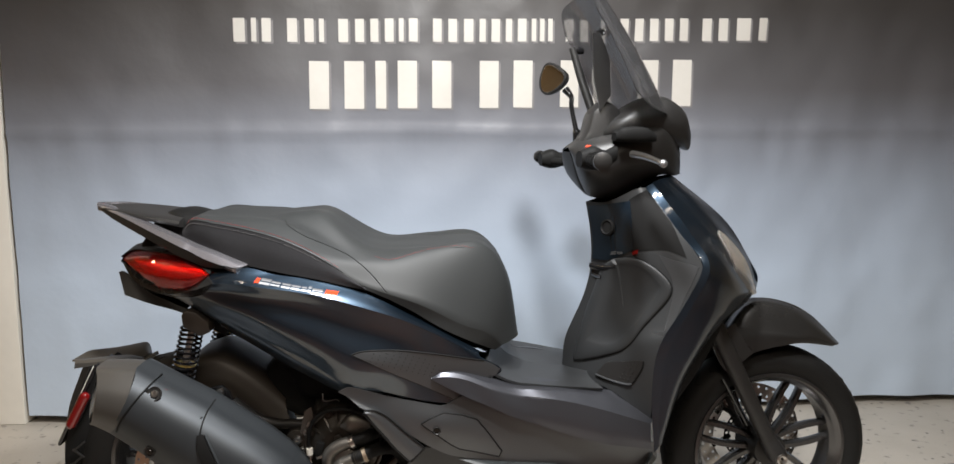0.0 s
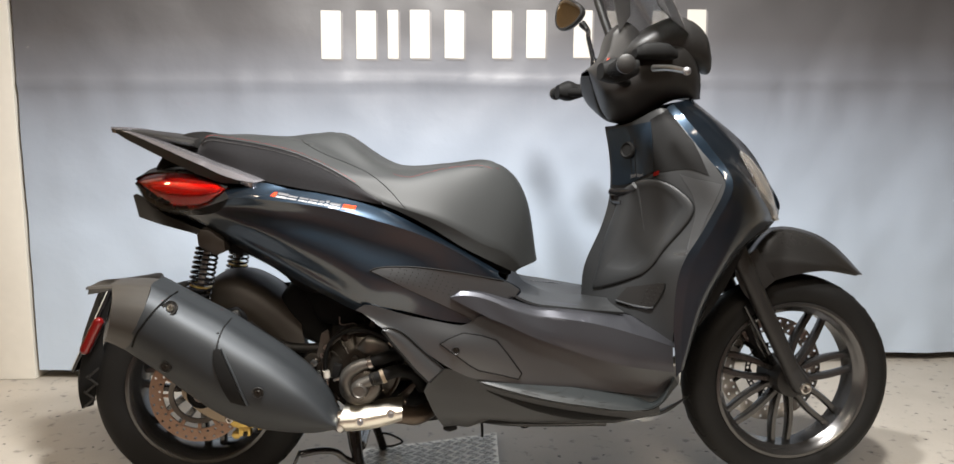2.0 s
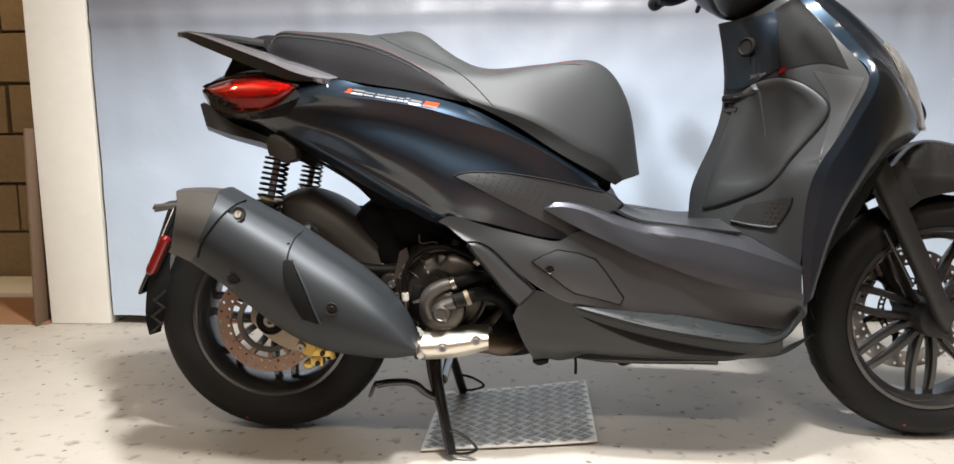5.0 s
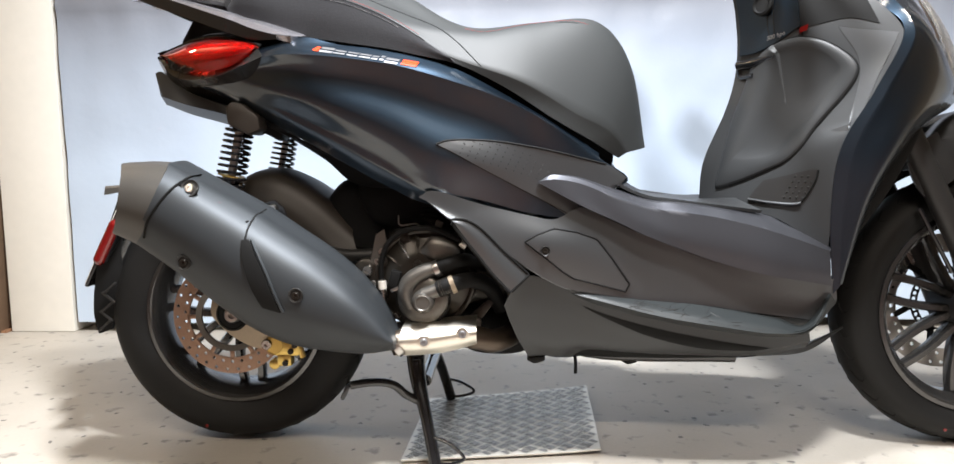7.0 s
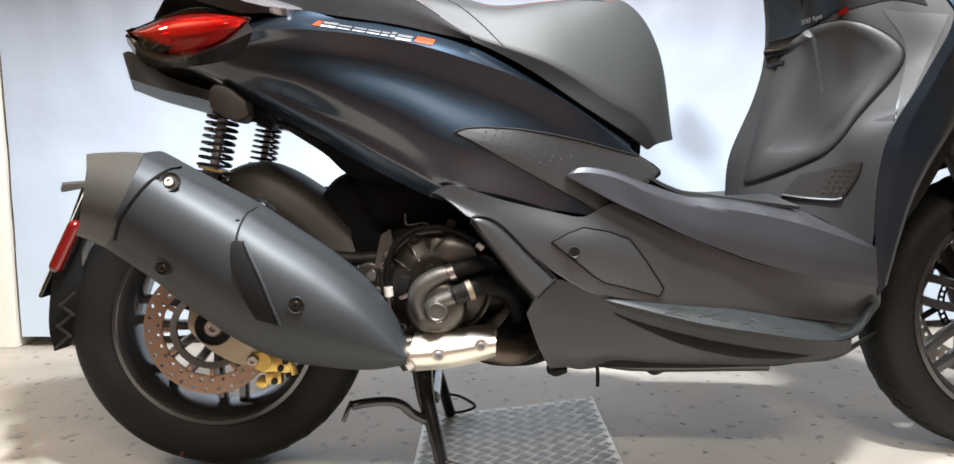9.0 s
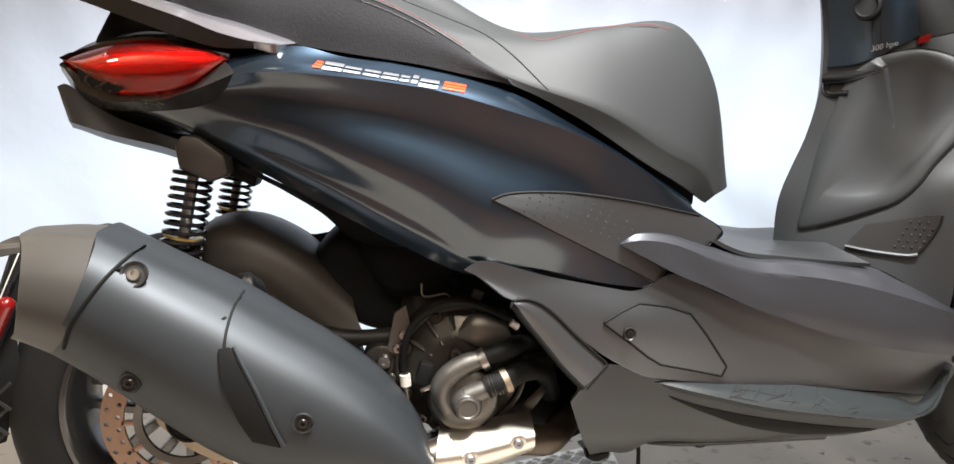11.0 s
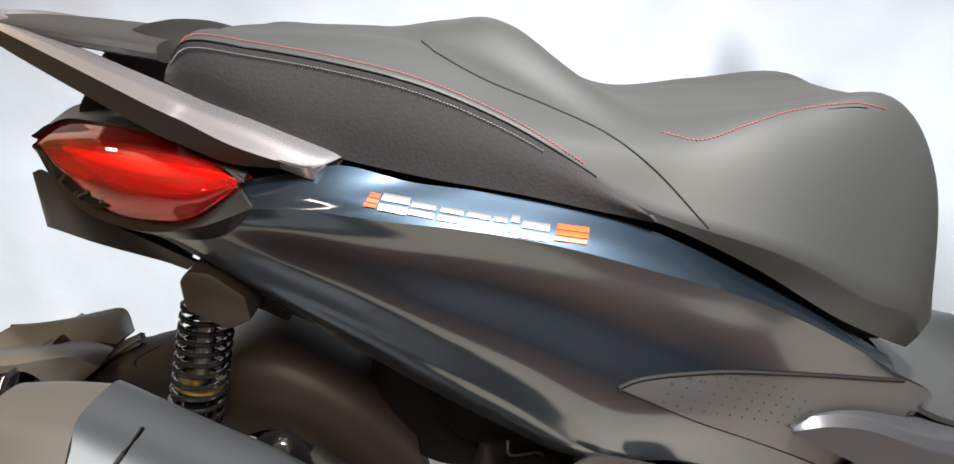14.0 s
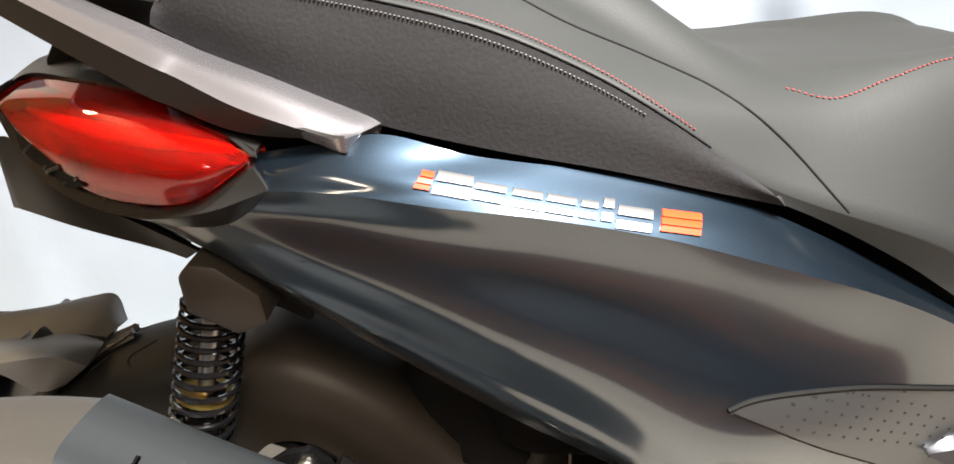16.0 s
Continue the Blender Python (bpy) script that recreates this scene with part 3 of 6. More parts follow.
side_cover = pair("side_cover", solid(surface([
    [(-0.087, -0.167, 0.575), (-0.061, -0.166, 0.587), (-0.012, -0.165, 0.580), (0.053, -0.163, 0.555), (0.125, -0.135, 0.535), (0.192, -0.132, 0.528), (0.258, -0.133, 0.517), (0.336, -0.133, 0.499), (0.420, -0.123, 0.471), (0.492, -0.118, 0.443)],
    [(-0.100, -0.237, 0.570), (-0.075, -0.235, 0.581), (-0.029, -0.230, 0.575), (0.033, -0.226, 0.551), (0.097, -0.210, 0.532), (0.161, -0.205, 0.525), (0.230, -0.189, 0.514), (0.314, -0.170, 0.495), (0.393, -0.165, 0.468), (0.464, -0.158, 0.441)],
    [(-0.102, -0.245, 0.570), (-0.068, -0.243, 0.573), (-0.022, -0.238, 0.564), (0.040, -0.234, 0.539), (0.104, -0.223, 0.519), (0.166, -0.220, 0.510), (0.227, -0.219, 0.500), (0.297, -0.220, 0.483), (0.369, -0.216, 0.460), (0.435, -0.208, 0.436)],
    [(-0.103, -0.245, 0.569), (-0.043, -0.243, 0.545), (0.008, -0.238, 0.526), (0.070, -0.235, 0.499), (0.139, -0.227, 0.473), (0.199, -0.225, 0.457), (0.257, -0.226, 0.443), (0.316, -0.227, 0.430), (0.379, -0.221, 0.414), (0.435, -0.214, 0.399)],
    [(-0.102, -0.245, 0.568), (-0.023, -0.243, 0.525), (0.031, -0.238, 0.500), (0.093, -0.234, 0.470), (0.167, -0.223, 0.440), (0.225, -0.222, 0.419), (0.282, -0.223, 0.403), (0.334, -0.224, 0.391), (0.390, -0.217, 0.381), (0.439, -0.211, 0.372)],
], 44, 7, sharp=(1, 2))), "violet", scooter, "satin violet-grey side cover")
side_panel = pair("side_panel", solid(surface([
    [(-0.317, -0.258, 0.544), (-0.287, -0.257, 0.555), (-0.202, -0.248, 0.529), (-0.106, -0.236, 0.505), (-0.086, -0.234, 0.501), (-0.073, -0.232, 0.500), (-0.055, -0.230, 0.506), (-0.021, -0.226, 0.521), (0.023, -0.222, 0.501), (0.097, -0.216, 0.467), (0.249, -0.203, 0.410), (0.405, -0.196, 0.386), (0.454, -0.190, 0.380)],
    [(-0.295, -0.258, 0.532), (-0.242, -0.255, 0.510), (-0.173, -0.251, 0.484), (-0.103, -0.246, 0.463), (-0.030, -0.234, 0.443), (0.034, -0.223, 0.423), (0.142, -0.209, 0.398), (0.273, -0.198, 0.369), (0.397, -0.188, 0.338), (0.458, -0.184, 0.331)],
    [(-0.266, -0.262, 0.508), (-0.222, -0.259, 0.485), (-0.178, -0.253, 0.454), (-0.128, -0.247, 0.418), (-0.081, -0.236, 0.387), (-0.038, -0.226, 0.368), (0.079, -0.213, 0.347), (0.210, -0.199, 0.330), (0.331, -0.193, 0.314), (0.409, -0.188, 0.303)],
], 72, 9)), "grey", scooter, "satin dark grey side panel")
belly = pair("belly_panel", solid(surface([
    [(-0.152, -0.238, 0.366), (-0.119, -0.234, 0.395), (-0.074, -0.228, 0.384), (-0.037, -0.223, 0.367), (0.037, -0.216, 0.349), (0.134, -0.206, 0.333), (0.243, -0.197, 0.321), (0.343, -0.191, 0.310), (0.410, -0.187, 0.303)],
    [(-0.165, -0.223, 0.337), (-0.119, -0.219, 0.331), (-0.066, -0.212, 0.323), (-0.012, -0.205, 0.310), (0.053, -0.199, 0.292), (0.141, -0.191, 0.267), (0.241, -0.183, 0.250), (0.342, -0.176, 0.243), (0.420, -0.172, 0.257)],
    [(-0.142, -0.197, 0.273), (-0.105, -0.192, 0.265), (-0.061, -0.186, 0.258), (-0.006, -0.180, 0.253), (0.060, -0.173, 0.241), (0.150, -0.165, 0.233), (0.252, -0.157, 0.227), (0.332, -0.152, 0.227), (0.424, -0.147, 0.242)],
    [(-0.118, -0.159, 0.222), (-0.088, -0.155, 0.223), (-0.055, -0.150, 0.218), (-0.010, -0.145, 0.232), (0.059, -0.139, 0.227), (0.163, -0.129, 0.217), (0.268, -0.121, 0.212), (0.338, -0.117, 0.213), (0.438, -0.111, 0.229)],
    [(-0.11, -0.05, 0.188), (-0.08, -0.05, 0.193), (-0.026, -0.05, 0.189), (0.053, -0.05, 0.202), (0.162, -0.05, 0.197), (0.296, -0.05, 0.193), (0.395, -0.05, 0.194), (0.468, -0.05, 0.205), (0.538, -0.05, 0.253)],
], 60, 6, sharp=(1, 3))), "innergrey", scooter, "dark grey lower fairing")
footboard = pair("footboard", solid(surface([
    [(-0.046, -0.2, 0.368), (0.035, -0.2, 0.358), (0.132, -0.201, 0.344), (0.241, -0.201, 0.328), (0.346, -0.199, 0.309), (0.401, -0.19, 0.294), (0.451, -0.172, 0.359)],
    [(-0.047, -0.214, 0.366), (0.029, -0.226, 0.352), (0.122, -0.231, 0.333), (0.228, -0.233, 0.315), (0.332, -0.228, 0.299), (0.398, -0.212, 0.293), (0.447, -0.186, 0.354)],
    [(-0.047, -0.22, 0.362), (0.026, -0.236, 0.345), (0.119, -0.243, 0.322), (0.223, -0.245, 0.304), (0.327, -0.24, 0.289), (0.4, -0.222, 0.295), (0.447, -0.194, 0.351)],
    [(-0.043, -0.212, 0.355), (0.028, -0.222, 0.333), (0.121, -0.224, 0.310), (0.228, -0.222, 0.290), (0.334, -0.214, 0.276), (0.406, -0.200, 0.282), (0.459, -0.187, 0.336)],
], 44, 6, sharp=(2,))), "mat", scooter, "scuffed blue-grey rubber footboard edge")
rnd = random.Random(12)
for k in range(26):
    f = rnd.uniform(0.15, 0.78)
    top, low = (spline([Vector(p) for p in r], f) for r in ([(0.035, -0.2, 0.356), (0.133, -0.2, 0.342), (0.242, -0.2, 0.325), (0.346, -0.199, 0.307)], [(0.027, -0.234, 0.346), (0.119, -0.241, 0.324), (0.224, -0.243, 0.306), (0.327, -0.238, 0.292)]))
    p = top.lerp(low, rnd.uniform(0.1, 0.9))
    d = Vector((rnd.uniform(0.004, 0.02), 0, rnd.uniform(-0.004, 0.006)))
    part("scuff", tube(laid(footboard, [p - d, p + d * 0.2, p + d], 0.0002), 0.0006, 5), "matte", footboard)
CAP = [[(-0.256, -0.275, 0.504), (-0.233, -0.271, 0.503), (-0.205, -0.265, 0.486), (-0.163, -0.254, 0.442), (-0.120, -0.243, 0.400)], [(-0.254, -0.275, 0.500), (-0.238, -0.272, 0.477), (-0.211, -0.266, 0.442), (-0.184, -0.260, 0.406), (-0.153, -0.252, 0.371)]]
cowl = pair("cowl_cover", solid(surface([CAP[0], [tuple((Vector(p) + Vector(q)) / 2 + Vector((0, -0.004, 0))) for p, q in zip(*CAP)], CAP[1]], 20, 4), 0.01), "grey", scooter, "dark engine cowl cover")
pair("panel_gap", tube([Vector(p) + Vector((0, -0.001, 0.001)) for p in CAP[0]], 0.0022, 6), "dark", cowl)
pair("panel_gap", tube([Vector(CAP[0][-1]) + Vector((0.002, 0.0, 0)), Vector(CAP[1][-1]) + Vector((0.002, 0.0, -0.002))], 0.0032, 6), "dark", cowl)
pair("panel_gap", tube([Vector(p) + Vector((-0.002, 0.001, -0.002)) for p in CAP[1]], 0.0036, 6), "dark", cowl)
# joints, screws and writing on the panels
groove(side_panel, [(-0.226, -0.2, 0.489), (-0.189, -0.2, 0.459), (-0.147, -0.2, 0.417), (-0.104, -0.2, 0.387), (-0.072, -0.2, 0.374), (-0.044, -0.2, 0.366)], 0.0024, 40, "grey", "edge_ridge", 0.0)

EDGE = [[(-0.125, -0.253, 0.462), (-0.104, -0.252, 0.473), (-0.073, -0.247, 0.483), (-0.031, -0.238, 0.476), (0.006, -0.231, 0.462), (0.033, -0.225, 0.428), (0.068, -0.218, 0.377)], [(-0.125, -0.253, 0.460), (-0.104, -0.252, 0.443), (-0.078, -0.248, 0.422), (-0.057, -0.243, 0.404), (-0.036, -0.239, 0.390), (0.012, -0.230, 0.377), (0.061, -0.220, 0.363)]]
COVER = [EDGE[0], [tuple((Vector(p) + Vector(q)) / 2) for p, q in zip(*EDGE)], EDGE[1]]
cover_grid = [laid(side_panel, r, 0.0022) for r in surface(COVER, 24, 6)]
for j, r in enumerate(cover_grid):
    for k, p in enumerate(r):
        p.y -= 0.0012 * math.sin(math.pi * j / (len(cover_grid) - 1)) * math.sin(math.pi * k / 24)
groove(side_panel, EDGE[0] + EDGE[1][::-1], 0.0021, proud=0.0012, loop=True)
hatch = part("service_hatch", solid(cover_grid, 0.003), "grey", side_panel, "small grey service hatch")
dished_screw(laid(hatch, [(-0.089, -0.19, 0.444)], 0.0002)[0], 0.0046, side_panel, "engine")

# front shield
inner_shield = pair("inner_shield", solid(surface([
    [(0.248, 0, 0.515), (0.256, 0, 0.6), (0.297, 0, 0.700), (0.316, 0, 0.768), (0.320, 0, 0.834), (0.314, 0, 0.9), (0.302, 0, 0.965)],
    [(0.274, -0.045, 0.502), (0.304, -0.055, 0.592), (0.342, -0.072, 0.69), (0.369, -0.087, 0.76), (0.373, -0.091, 0.84), (0.362, -0.080, 0.91), (0.345, -0.065, 0.971)],
    [(0.352, -0.130, 0.495), (0.385, -0.142, 0.6), (0.420, -0.147, 0.672), (0.445, -0.150, 0.743), (0.442, -0.150, 0.84), (0.427, -0.130, 0.924), (0.407, -0.095, 1.005)],
    [(0.440, -0.185, 0.435), (0.452, -0.202, 0.626), (0.482, -0.207, 0.678), (0.514, -0.212, 0.746), (0.544, -0.214, 0.827), (0.492, -0.165, 0.914), (0.436, -0.096, 1.008)],
], 60, 10)), "innergrey", scooter, "dark grey inner leg shield")
front_shield = pair("front_shield", solid(surface([
    [(0.452, -0.19, 0.353), (0.440, -0.192, 0.499), (0.449, -0.204, 0.626), (0.500, -0.212, 0.726), (0.543, -0.216, 0.83), (0.508, -0.176, 0.888), (0.460, -0.132, 0.95), (0.433, -0.098, 1.01)],
    [(0.463, -0.191, 0.368), (0.461, -0.196, 0.501), (0.474, -0.208, 0.628), (0.520, -0.216, 0.727), (0.560, -0.219, 0.827), (0.520, -0.182, 0.908), (0.478, -0.132, 0.975), (0.454, -0.086, 1.02)],
    [(0.471, -0.185, 0.373), (0.497, -0.194, 0.514), (0.541, -0.202, 0.625), (0.592, -0.196, 0.726), (0.618, -0.18, 0.814), (0.584, -0.13, 0.902), (0.526, -0.098, 0.973), (0.475, -0.06, 1.026)],
    [(0.48, -0.17, 0.383), (0.526, -0.17, 0.532), (0.584, -0.165, 0.636), (0.653, -0.14, 0.71), (0.697, -0.1, 0.771), (0.645, -0.085, 0.883), (0.568, -0.065, 0.975), (0.506, -0.035, 1.032)],
    [(0.498, -0.13, 0.394), (0.556, -0.13, 0.546), (0.636, -0.11, 0.658), (0.721, -0.06, 0.704), (0.776, 0, 0.745), (0.745, 0, 0.819), (0.672, 0, 0.922), (0.527, 0, 1.037)],
], 54, 8, sharp=(1,))), "paint", scooter, "blue-black front shield")


def overlay(host, rows, proud, mat, name, label="", thick=0.004, nu=16, nv=6):
    """A panel that lies on another one and stands a little proud of it."""
    grid = [laid(host, r, proud) for r in surface(rows, nu, nv)]
    return part(name, solid(grid, thick), mat, host, label)


SCOOP = [
    [(-0.282, -0.278, 0.638), (-0.262, -0.275, 0.644), (-0.222, -0.268, 0.645), (-0.162, -0.254, 0.640), (-0.080, -0.231, 0.625), (0.024, -0.197, 0.599), (0.078, -0.181, 0.564)],
    [(-0.281, -0.276, 0.637), (-0.254, -0.271, 0.633), (-0.213, -0.264, 0.624), (-0.154, -0.250, 0.609), (-0.081, -0.229, 0.587), (0.004, -0.204, 0.557), (0.052, -0.183, 0.543)],
    [(-0.282, -0.282, 0.638), (-0.245, -0.276, 0.619), (-0.201, -0.268, 0.594), (-0.146, -0.253, 0.564), (-0.087, -0.237, 0.532), (-0.028, -0.220, 0.499), (-0.001, -0.212, 0.523)],
]
scoop = overlay(tail_panel, SCOOP, 0.0016, "grey", "scoop_panel", "dark grey scoop panel with a pitted patch", 0.003, 40, 10)
groove(tail_panel, SCOOP[0][:6], 0.0022, 40, proud=0.0006)
groove(tail_panel, SCOOP[2][:6], 0.0014, 40, proud=0.0006)
groove(tail_panel, SCOOP[2][5:], 0.0014, 12, proud=0.0010)
pit = lathe([(0.0004, 0.0014), (0.0006, 0.0010), (0.0002, 0.0004)], 6, (0, -1, 0))
dots = []
for r in range(6):
    for c in range(12):
        p = laid(scoop, [(-0.240 + 0.0135 * c + 0.004 * r, -0.3, 0.622 + 0.008 * r - 0.0085 * c * 0.55)])[0]
        if (c - 1) * 0.5 < 6 - r + 2 and p.y < -0.2:
            dots.append(moved(pit.copy(), Matrix.Translation(p)))
pit.free()
tagged(part("pitting", joined(*dots), "innergrey", scoop), kind="stuff")
# dark strip on the fairing stands for the shade under the footboard
overlay(belly, [[(-0.016, -0.18, 0.335), (0.041, -0.18, 0.312), (0.141, -0.18, 0.283), (0.252, -0.18, 0.259), (0.342, -0.18, 0.244)], [(-0.011, -0.18, 0.33), (0.044, -0.18, 0.301), (0.119, -0.18, 0.269), (0.214, -0.18, 0.244), (0.308, -0.18, 0.238)]], 0.001, "dark", "footboard_shade", "", 0.002, 30, 4)
ignition = overlay(inner_shield, [[(0.310, -0.010, 0.955), (0.319, -0.01, 0.905), (0.325, -0.01, 0.856), (0.325, -0.01, 0.815)], [(0.338, -0.05, 0.963), (0.344, -0.05, 0.914), (0.350, -0.05, 0.866), (0.353, -0.05, 0.820)], [(0.395, -0.117, 0.975), (0.398, -0.118, 0.927), (0.399, -0.119, 0.885), (0.402, -0.119, 0.856)]], 0.004, "paint", "ignition_panel", "glossy blue-black ignition panel")
DOOR = [(0.363, 0.826), (0.382, 0.833), (0.406, 0.835), (0.435, 0.824), (0.459, 0.806), (0.477, 0.786), (0.483, 0.768), (0.478, 0.746), (0.462, 0.718), (0.436, 0.682), (0.418, 0.656), (0.399, 0.626), (0.378, 0.601), (0.357, 0.586), (0.324, 0.566), (0.295, 0.551), (0.280, 0.545), (0.274, 0.550), (0.286, 0.605), (0.304, 0.673), (0.328, 0.745), (0.343, 0.798), (0.363, 0.826)]
DISH = [(0.372, 0.811), (0.385, 0.816), (0.402, 0.817), (0.423, 0.809), (0.441, 0.796), (0.454, 0.779), (0.459, 0.765), (0.453, 0.745), (0.438, 0.717), (0.417, 0.681), (0.398, 0.656), (0.383, 0.635), (0.365, 0.616), (0.347, 0.608), (0.323, 0.605), (0.313, 0.606), (0.308, 0.608), (0.307, 0.613), (0.316, 0.644), (0.334, 0.699), (0.354, 0.753), (0.361, 0.797), (0.372, 0.811)]


def door_ring(f, proud):
    """A closed line on the glove box door: 0 at its rim, 1 at the rim of its dish, 2 at the middle."""
    ring = []
    for a, b in zip(DOOR, DISH):
        a, b, c = Vector((a[0], 0, a[1])), Vector((b[0], 0, b[1])), Vector((0.385, 0, 0.705))
        ring.append(a.lerp(b, f) if f < 1 else b.lerp(c, f - 1))
    return laid(inner_shield, [spline(ring, k / 88) for k in range(89)], proud)


door = part("glove_box_door", solid([door_ring(f, p) for f, p in ((0, 0.0008), (0.03, 0.0042), (0.12, 0.0062), (0.5, 0.0070), (0.9, 0.0064), (1.0, 0.0052), (1.1, 0.0028), (1.25, 0.0014), (1.5, 0.0010), (1.8, 0.0010), (1.99, 0.0010))], 0.0006), "innergrey", inner_shield, "satin dark grey glove box door with a dished middle", 50)
# outer flare catches the light; this paler overlay carries that tone
overlay(inner_shield, [[(0.455, -0.154, 0.847), (0.483, -0.163, 0.839), (0.512, -0.184, 0.833), (0.537, -0.207, 0.827)], [(0.486, -0.164, 0.767), (0.502, -0.176, 0.779), (0.519, -0.191, 0.796), (0.534, -0.205, 0.820)], [(0.455, -0.154, 0.634), (0.484, -0.163, 0.691), (0.510, -0.183, 0.757), (0.533, -0.203, 0.815)]], 0.0010, "grey", "lit_flare", "paler overlay for the lit outer flare of the shield", 0.003)
# shade of the recess laid on as a black panel
overlay(inner_shield, [[(0.393, 0, 0.979), (0.421, 0, 0.997), (0.450, 0, 1.011)], [(0.393, 0, 0.907), (0.432, 0, 0.917), (0.483, 0, 0.928)], [(0.396, 0, 0.849), (0.465, 0, 0.861), (0.512, 0, 0.846)]], 0.0012, "dark", "recess_shade", "black overlay for the shade in the recess by the ignition panel", 0.003)
grip_patch = overlay(inner_shield, [[(0.345, 0, 0.563), (0.371, 0, 0.571), (0.406, 0, 0.583), (0.420, 0, 0.585)], [(0.330, 0, 0.540), (0.356, 0, 0.545), (0.392, 0, 0.552), (0.414, 0, 0.553)], [(0.322, 0, 0.526), (0.348, 0, 0.522), (0.384, 0, 0.521), (0.398, 0, 0.524)]], 0.002, "matte", "grip_patch", "pitted black grip patch", 0.003)
part("patch_edge", tube(laid(inner_shield, [(0.322, 0, 0.525), (0.348, 0, 0.521), (0.384, 0, 0.519), (0.398, 0, 0.522)], 0.003), 0.0028, 8, 20), "grey", grip_patch)
part("patch_edge", tube(laid(inner_shield, [(0.398, 0, 0.523), (0.408, 0, 0.541), (0.418, 0, 0.566), (0.421, 0, 0.584)], 0.002), 0.0018, 8, 20), "dark", grip_patch)
knob = lathe([(0.0, 0.0022), (0.0012, 0.0016), (0.0016, 0.0003)], 8, (0, -1, 0))
knobs = [moved(knob.copy(), Matrix.Translation(laid(grip_patch, [(0.372 + 0.009 * c + 0.004 * r, 0, 0.532 + 0.010 * r)])[0])) for r in range(5) for c in range(4) if c + r < 7]
knob.free()
tagged(part("grip_knob", joined(*knobs), "matte", grip_patch), kind="stuff")
key = laid(inner_shield, [(0.352, -0.03, 0.905)], 0.006)[0]
barrel = part("key_switch", lathe([(0.0, 0.022), (0.006, 0.021), (0.008, 0.017), (0.005, 0.014), (0.005, 0.0004)], 28, (-0.75, -0.6, 0.15), key), "dark", scooter, "black ignition lock")


def lettering(text, size, place, turn, mat, parent, name="lettering"):
    cu = bpy.data.curves.new(name, "FONT")
    cu.body, cu.size, cu.extrude = text, size, 0.0004
    cu.shear = 0.25
    ob = bpy.data.objects.new(name, cu)
    me = bpy.data.meshes.new_from_object(ob)
    bpy.data.objects.remove(ob)
    me.materials.clear()
    me.materials.append(MAT[mat])
    o = new(name, me)
    o.parent = parent
    o.matrix_world = Matrix.Translation(place) @ turn
    return o


word = laid(inner_shield, [(0.360, 0, 0.835), (0.394, 0, 0.846)], 0.009)
run = (word[1] - word[0]).normalized()
face = Vector((run.y, -run.x, 0)).normalized()
up = face.cross(run) * -1
turn = Matrix((run, up if up.z > 0 else -up, run.cross(up if up.z > 0 else -up))).transposed().to_4x4()
lettering("300 hpe", 0.012, word[0], turn, "silver", inner_shield)
decal(inner_shield, [(0.402, -0.08, 0.852), (0.413, -0.08, 0.857), (0.412, -0.08, 0.846), (0.401, -0.08, 0.842)], 0.006, "red", "red_badge")

# joints of the inner shield, the bag hook and the lock's slot
groove(inner_shield, [(x, 0, z) for x, z in DOOR[15::-1]] + [(0.352, 0, 0.812)], 0.0021, 90, proud=0.0012)
groove(inner_shield, [(0.400, 0, 0.880), (0.402, 0, 0.855), (0.404, 0, 0.836)], 0.0011, 12, proud=0.0006)
groove(ignition, [(0.352, 0, 0.935), (0.354, 0, 0.88), (0.358, 0, 0.846), (0.364, 0, 0.846), (0.362, 0, 0.88), (0.360, 0, 0.935)], 0.0010, 40, proud=0.0004)
hook_at = laid(inner_shield, [(0.323, -0.005, 0.796), (0.345, -0.05, 0.797), (0.368, -0.10, 0.806)], 0.002)
part("bag_hook", joined(tube(hook_at, [0.010, 0.010, 0.004], 12, 12), tube([hook_at[0] + Vector((0.004, 0, -0.004)), hook_at[0] + Vector((0.006, -0.004, -0.024)), hook_at[1] + Vector((-0.004, -0.002, -0.026))], [0.008, 0.007, 0.006], 10, 12)), "black", inner_shield, "black folding bag hook")

# headlamp
head_lamp = pair("head_lamp", solid(surface([
    [(0.61, -0.135, 0.906), (0.642, -0.125, 0.882), (0.706, -0.085, 0.818), (0.761, -0.035, 0.724)],
    [(0.606, -0.145, 0.902), (0.642, -0.14, 0.86), (0.688, -0.11, 0.801), (0.749, -0.05, 0.725)],
    [(0.604, -0.15, 0.898), (0.642, -0.15, 0.835), (0.674, -0.125, 0.781), (0.739, -0.06, 0.725)],
], 16, 5), 0.004), "clear", scooter, "clear headlamp lens")
pair("lamp_reflector", solid(surface([
    [(0.614, -0.125, 0.905), (0.649, -0.11, 0.88), (0.713, -0.07, 0.815), (0.768, -0.02, 0.721)],
    [(0.608, -0.14, 0.897), (0.648, -0.135, 0.833), (0.681, -0.11, 0.779), (0.746, -0.045, 0.722)],
], 16, 5), 0.004), "chrome", head_lamp)

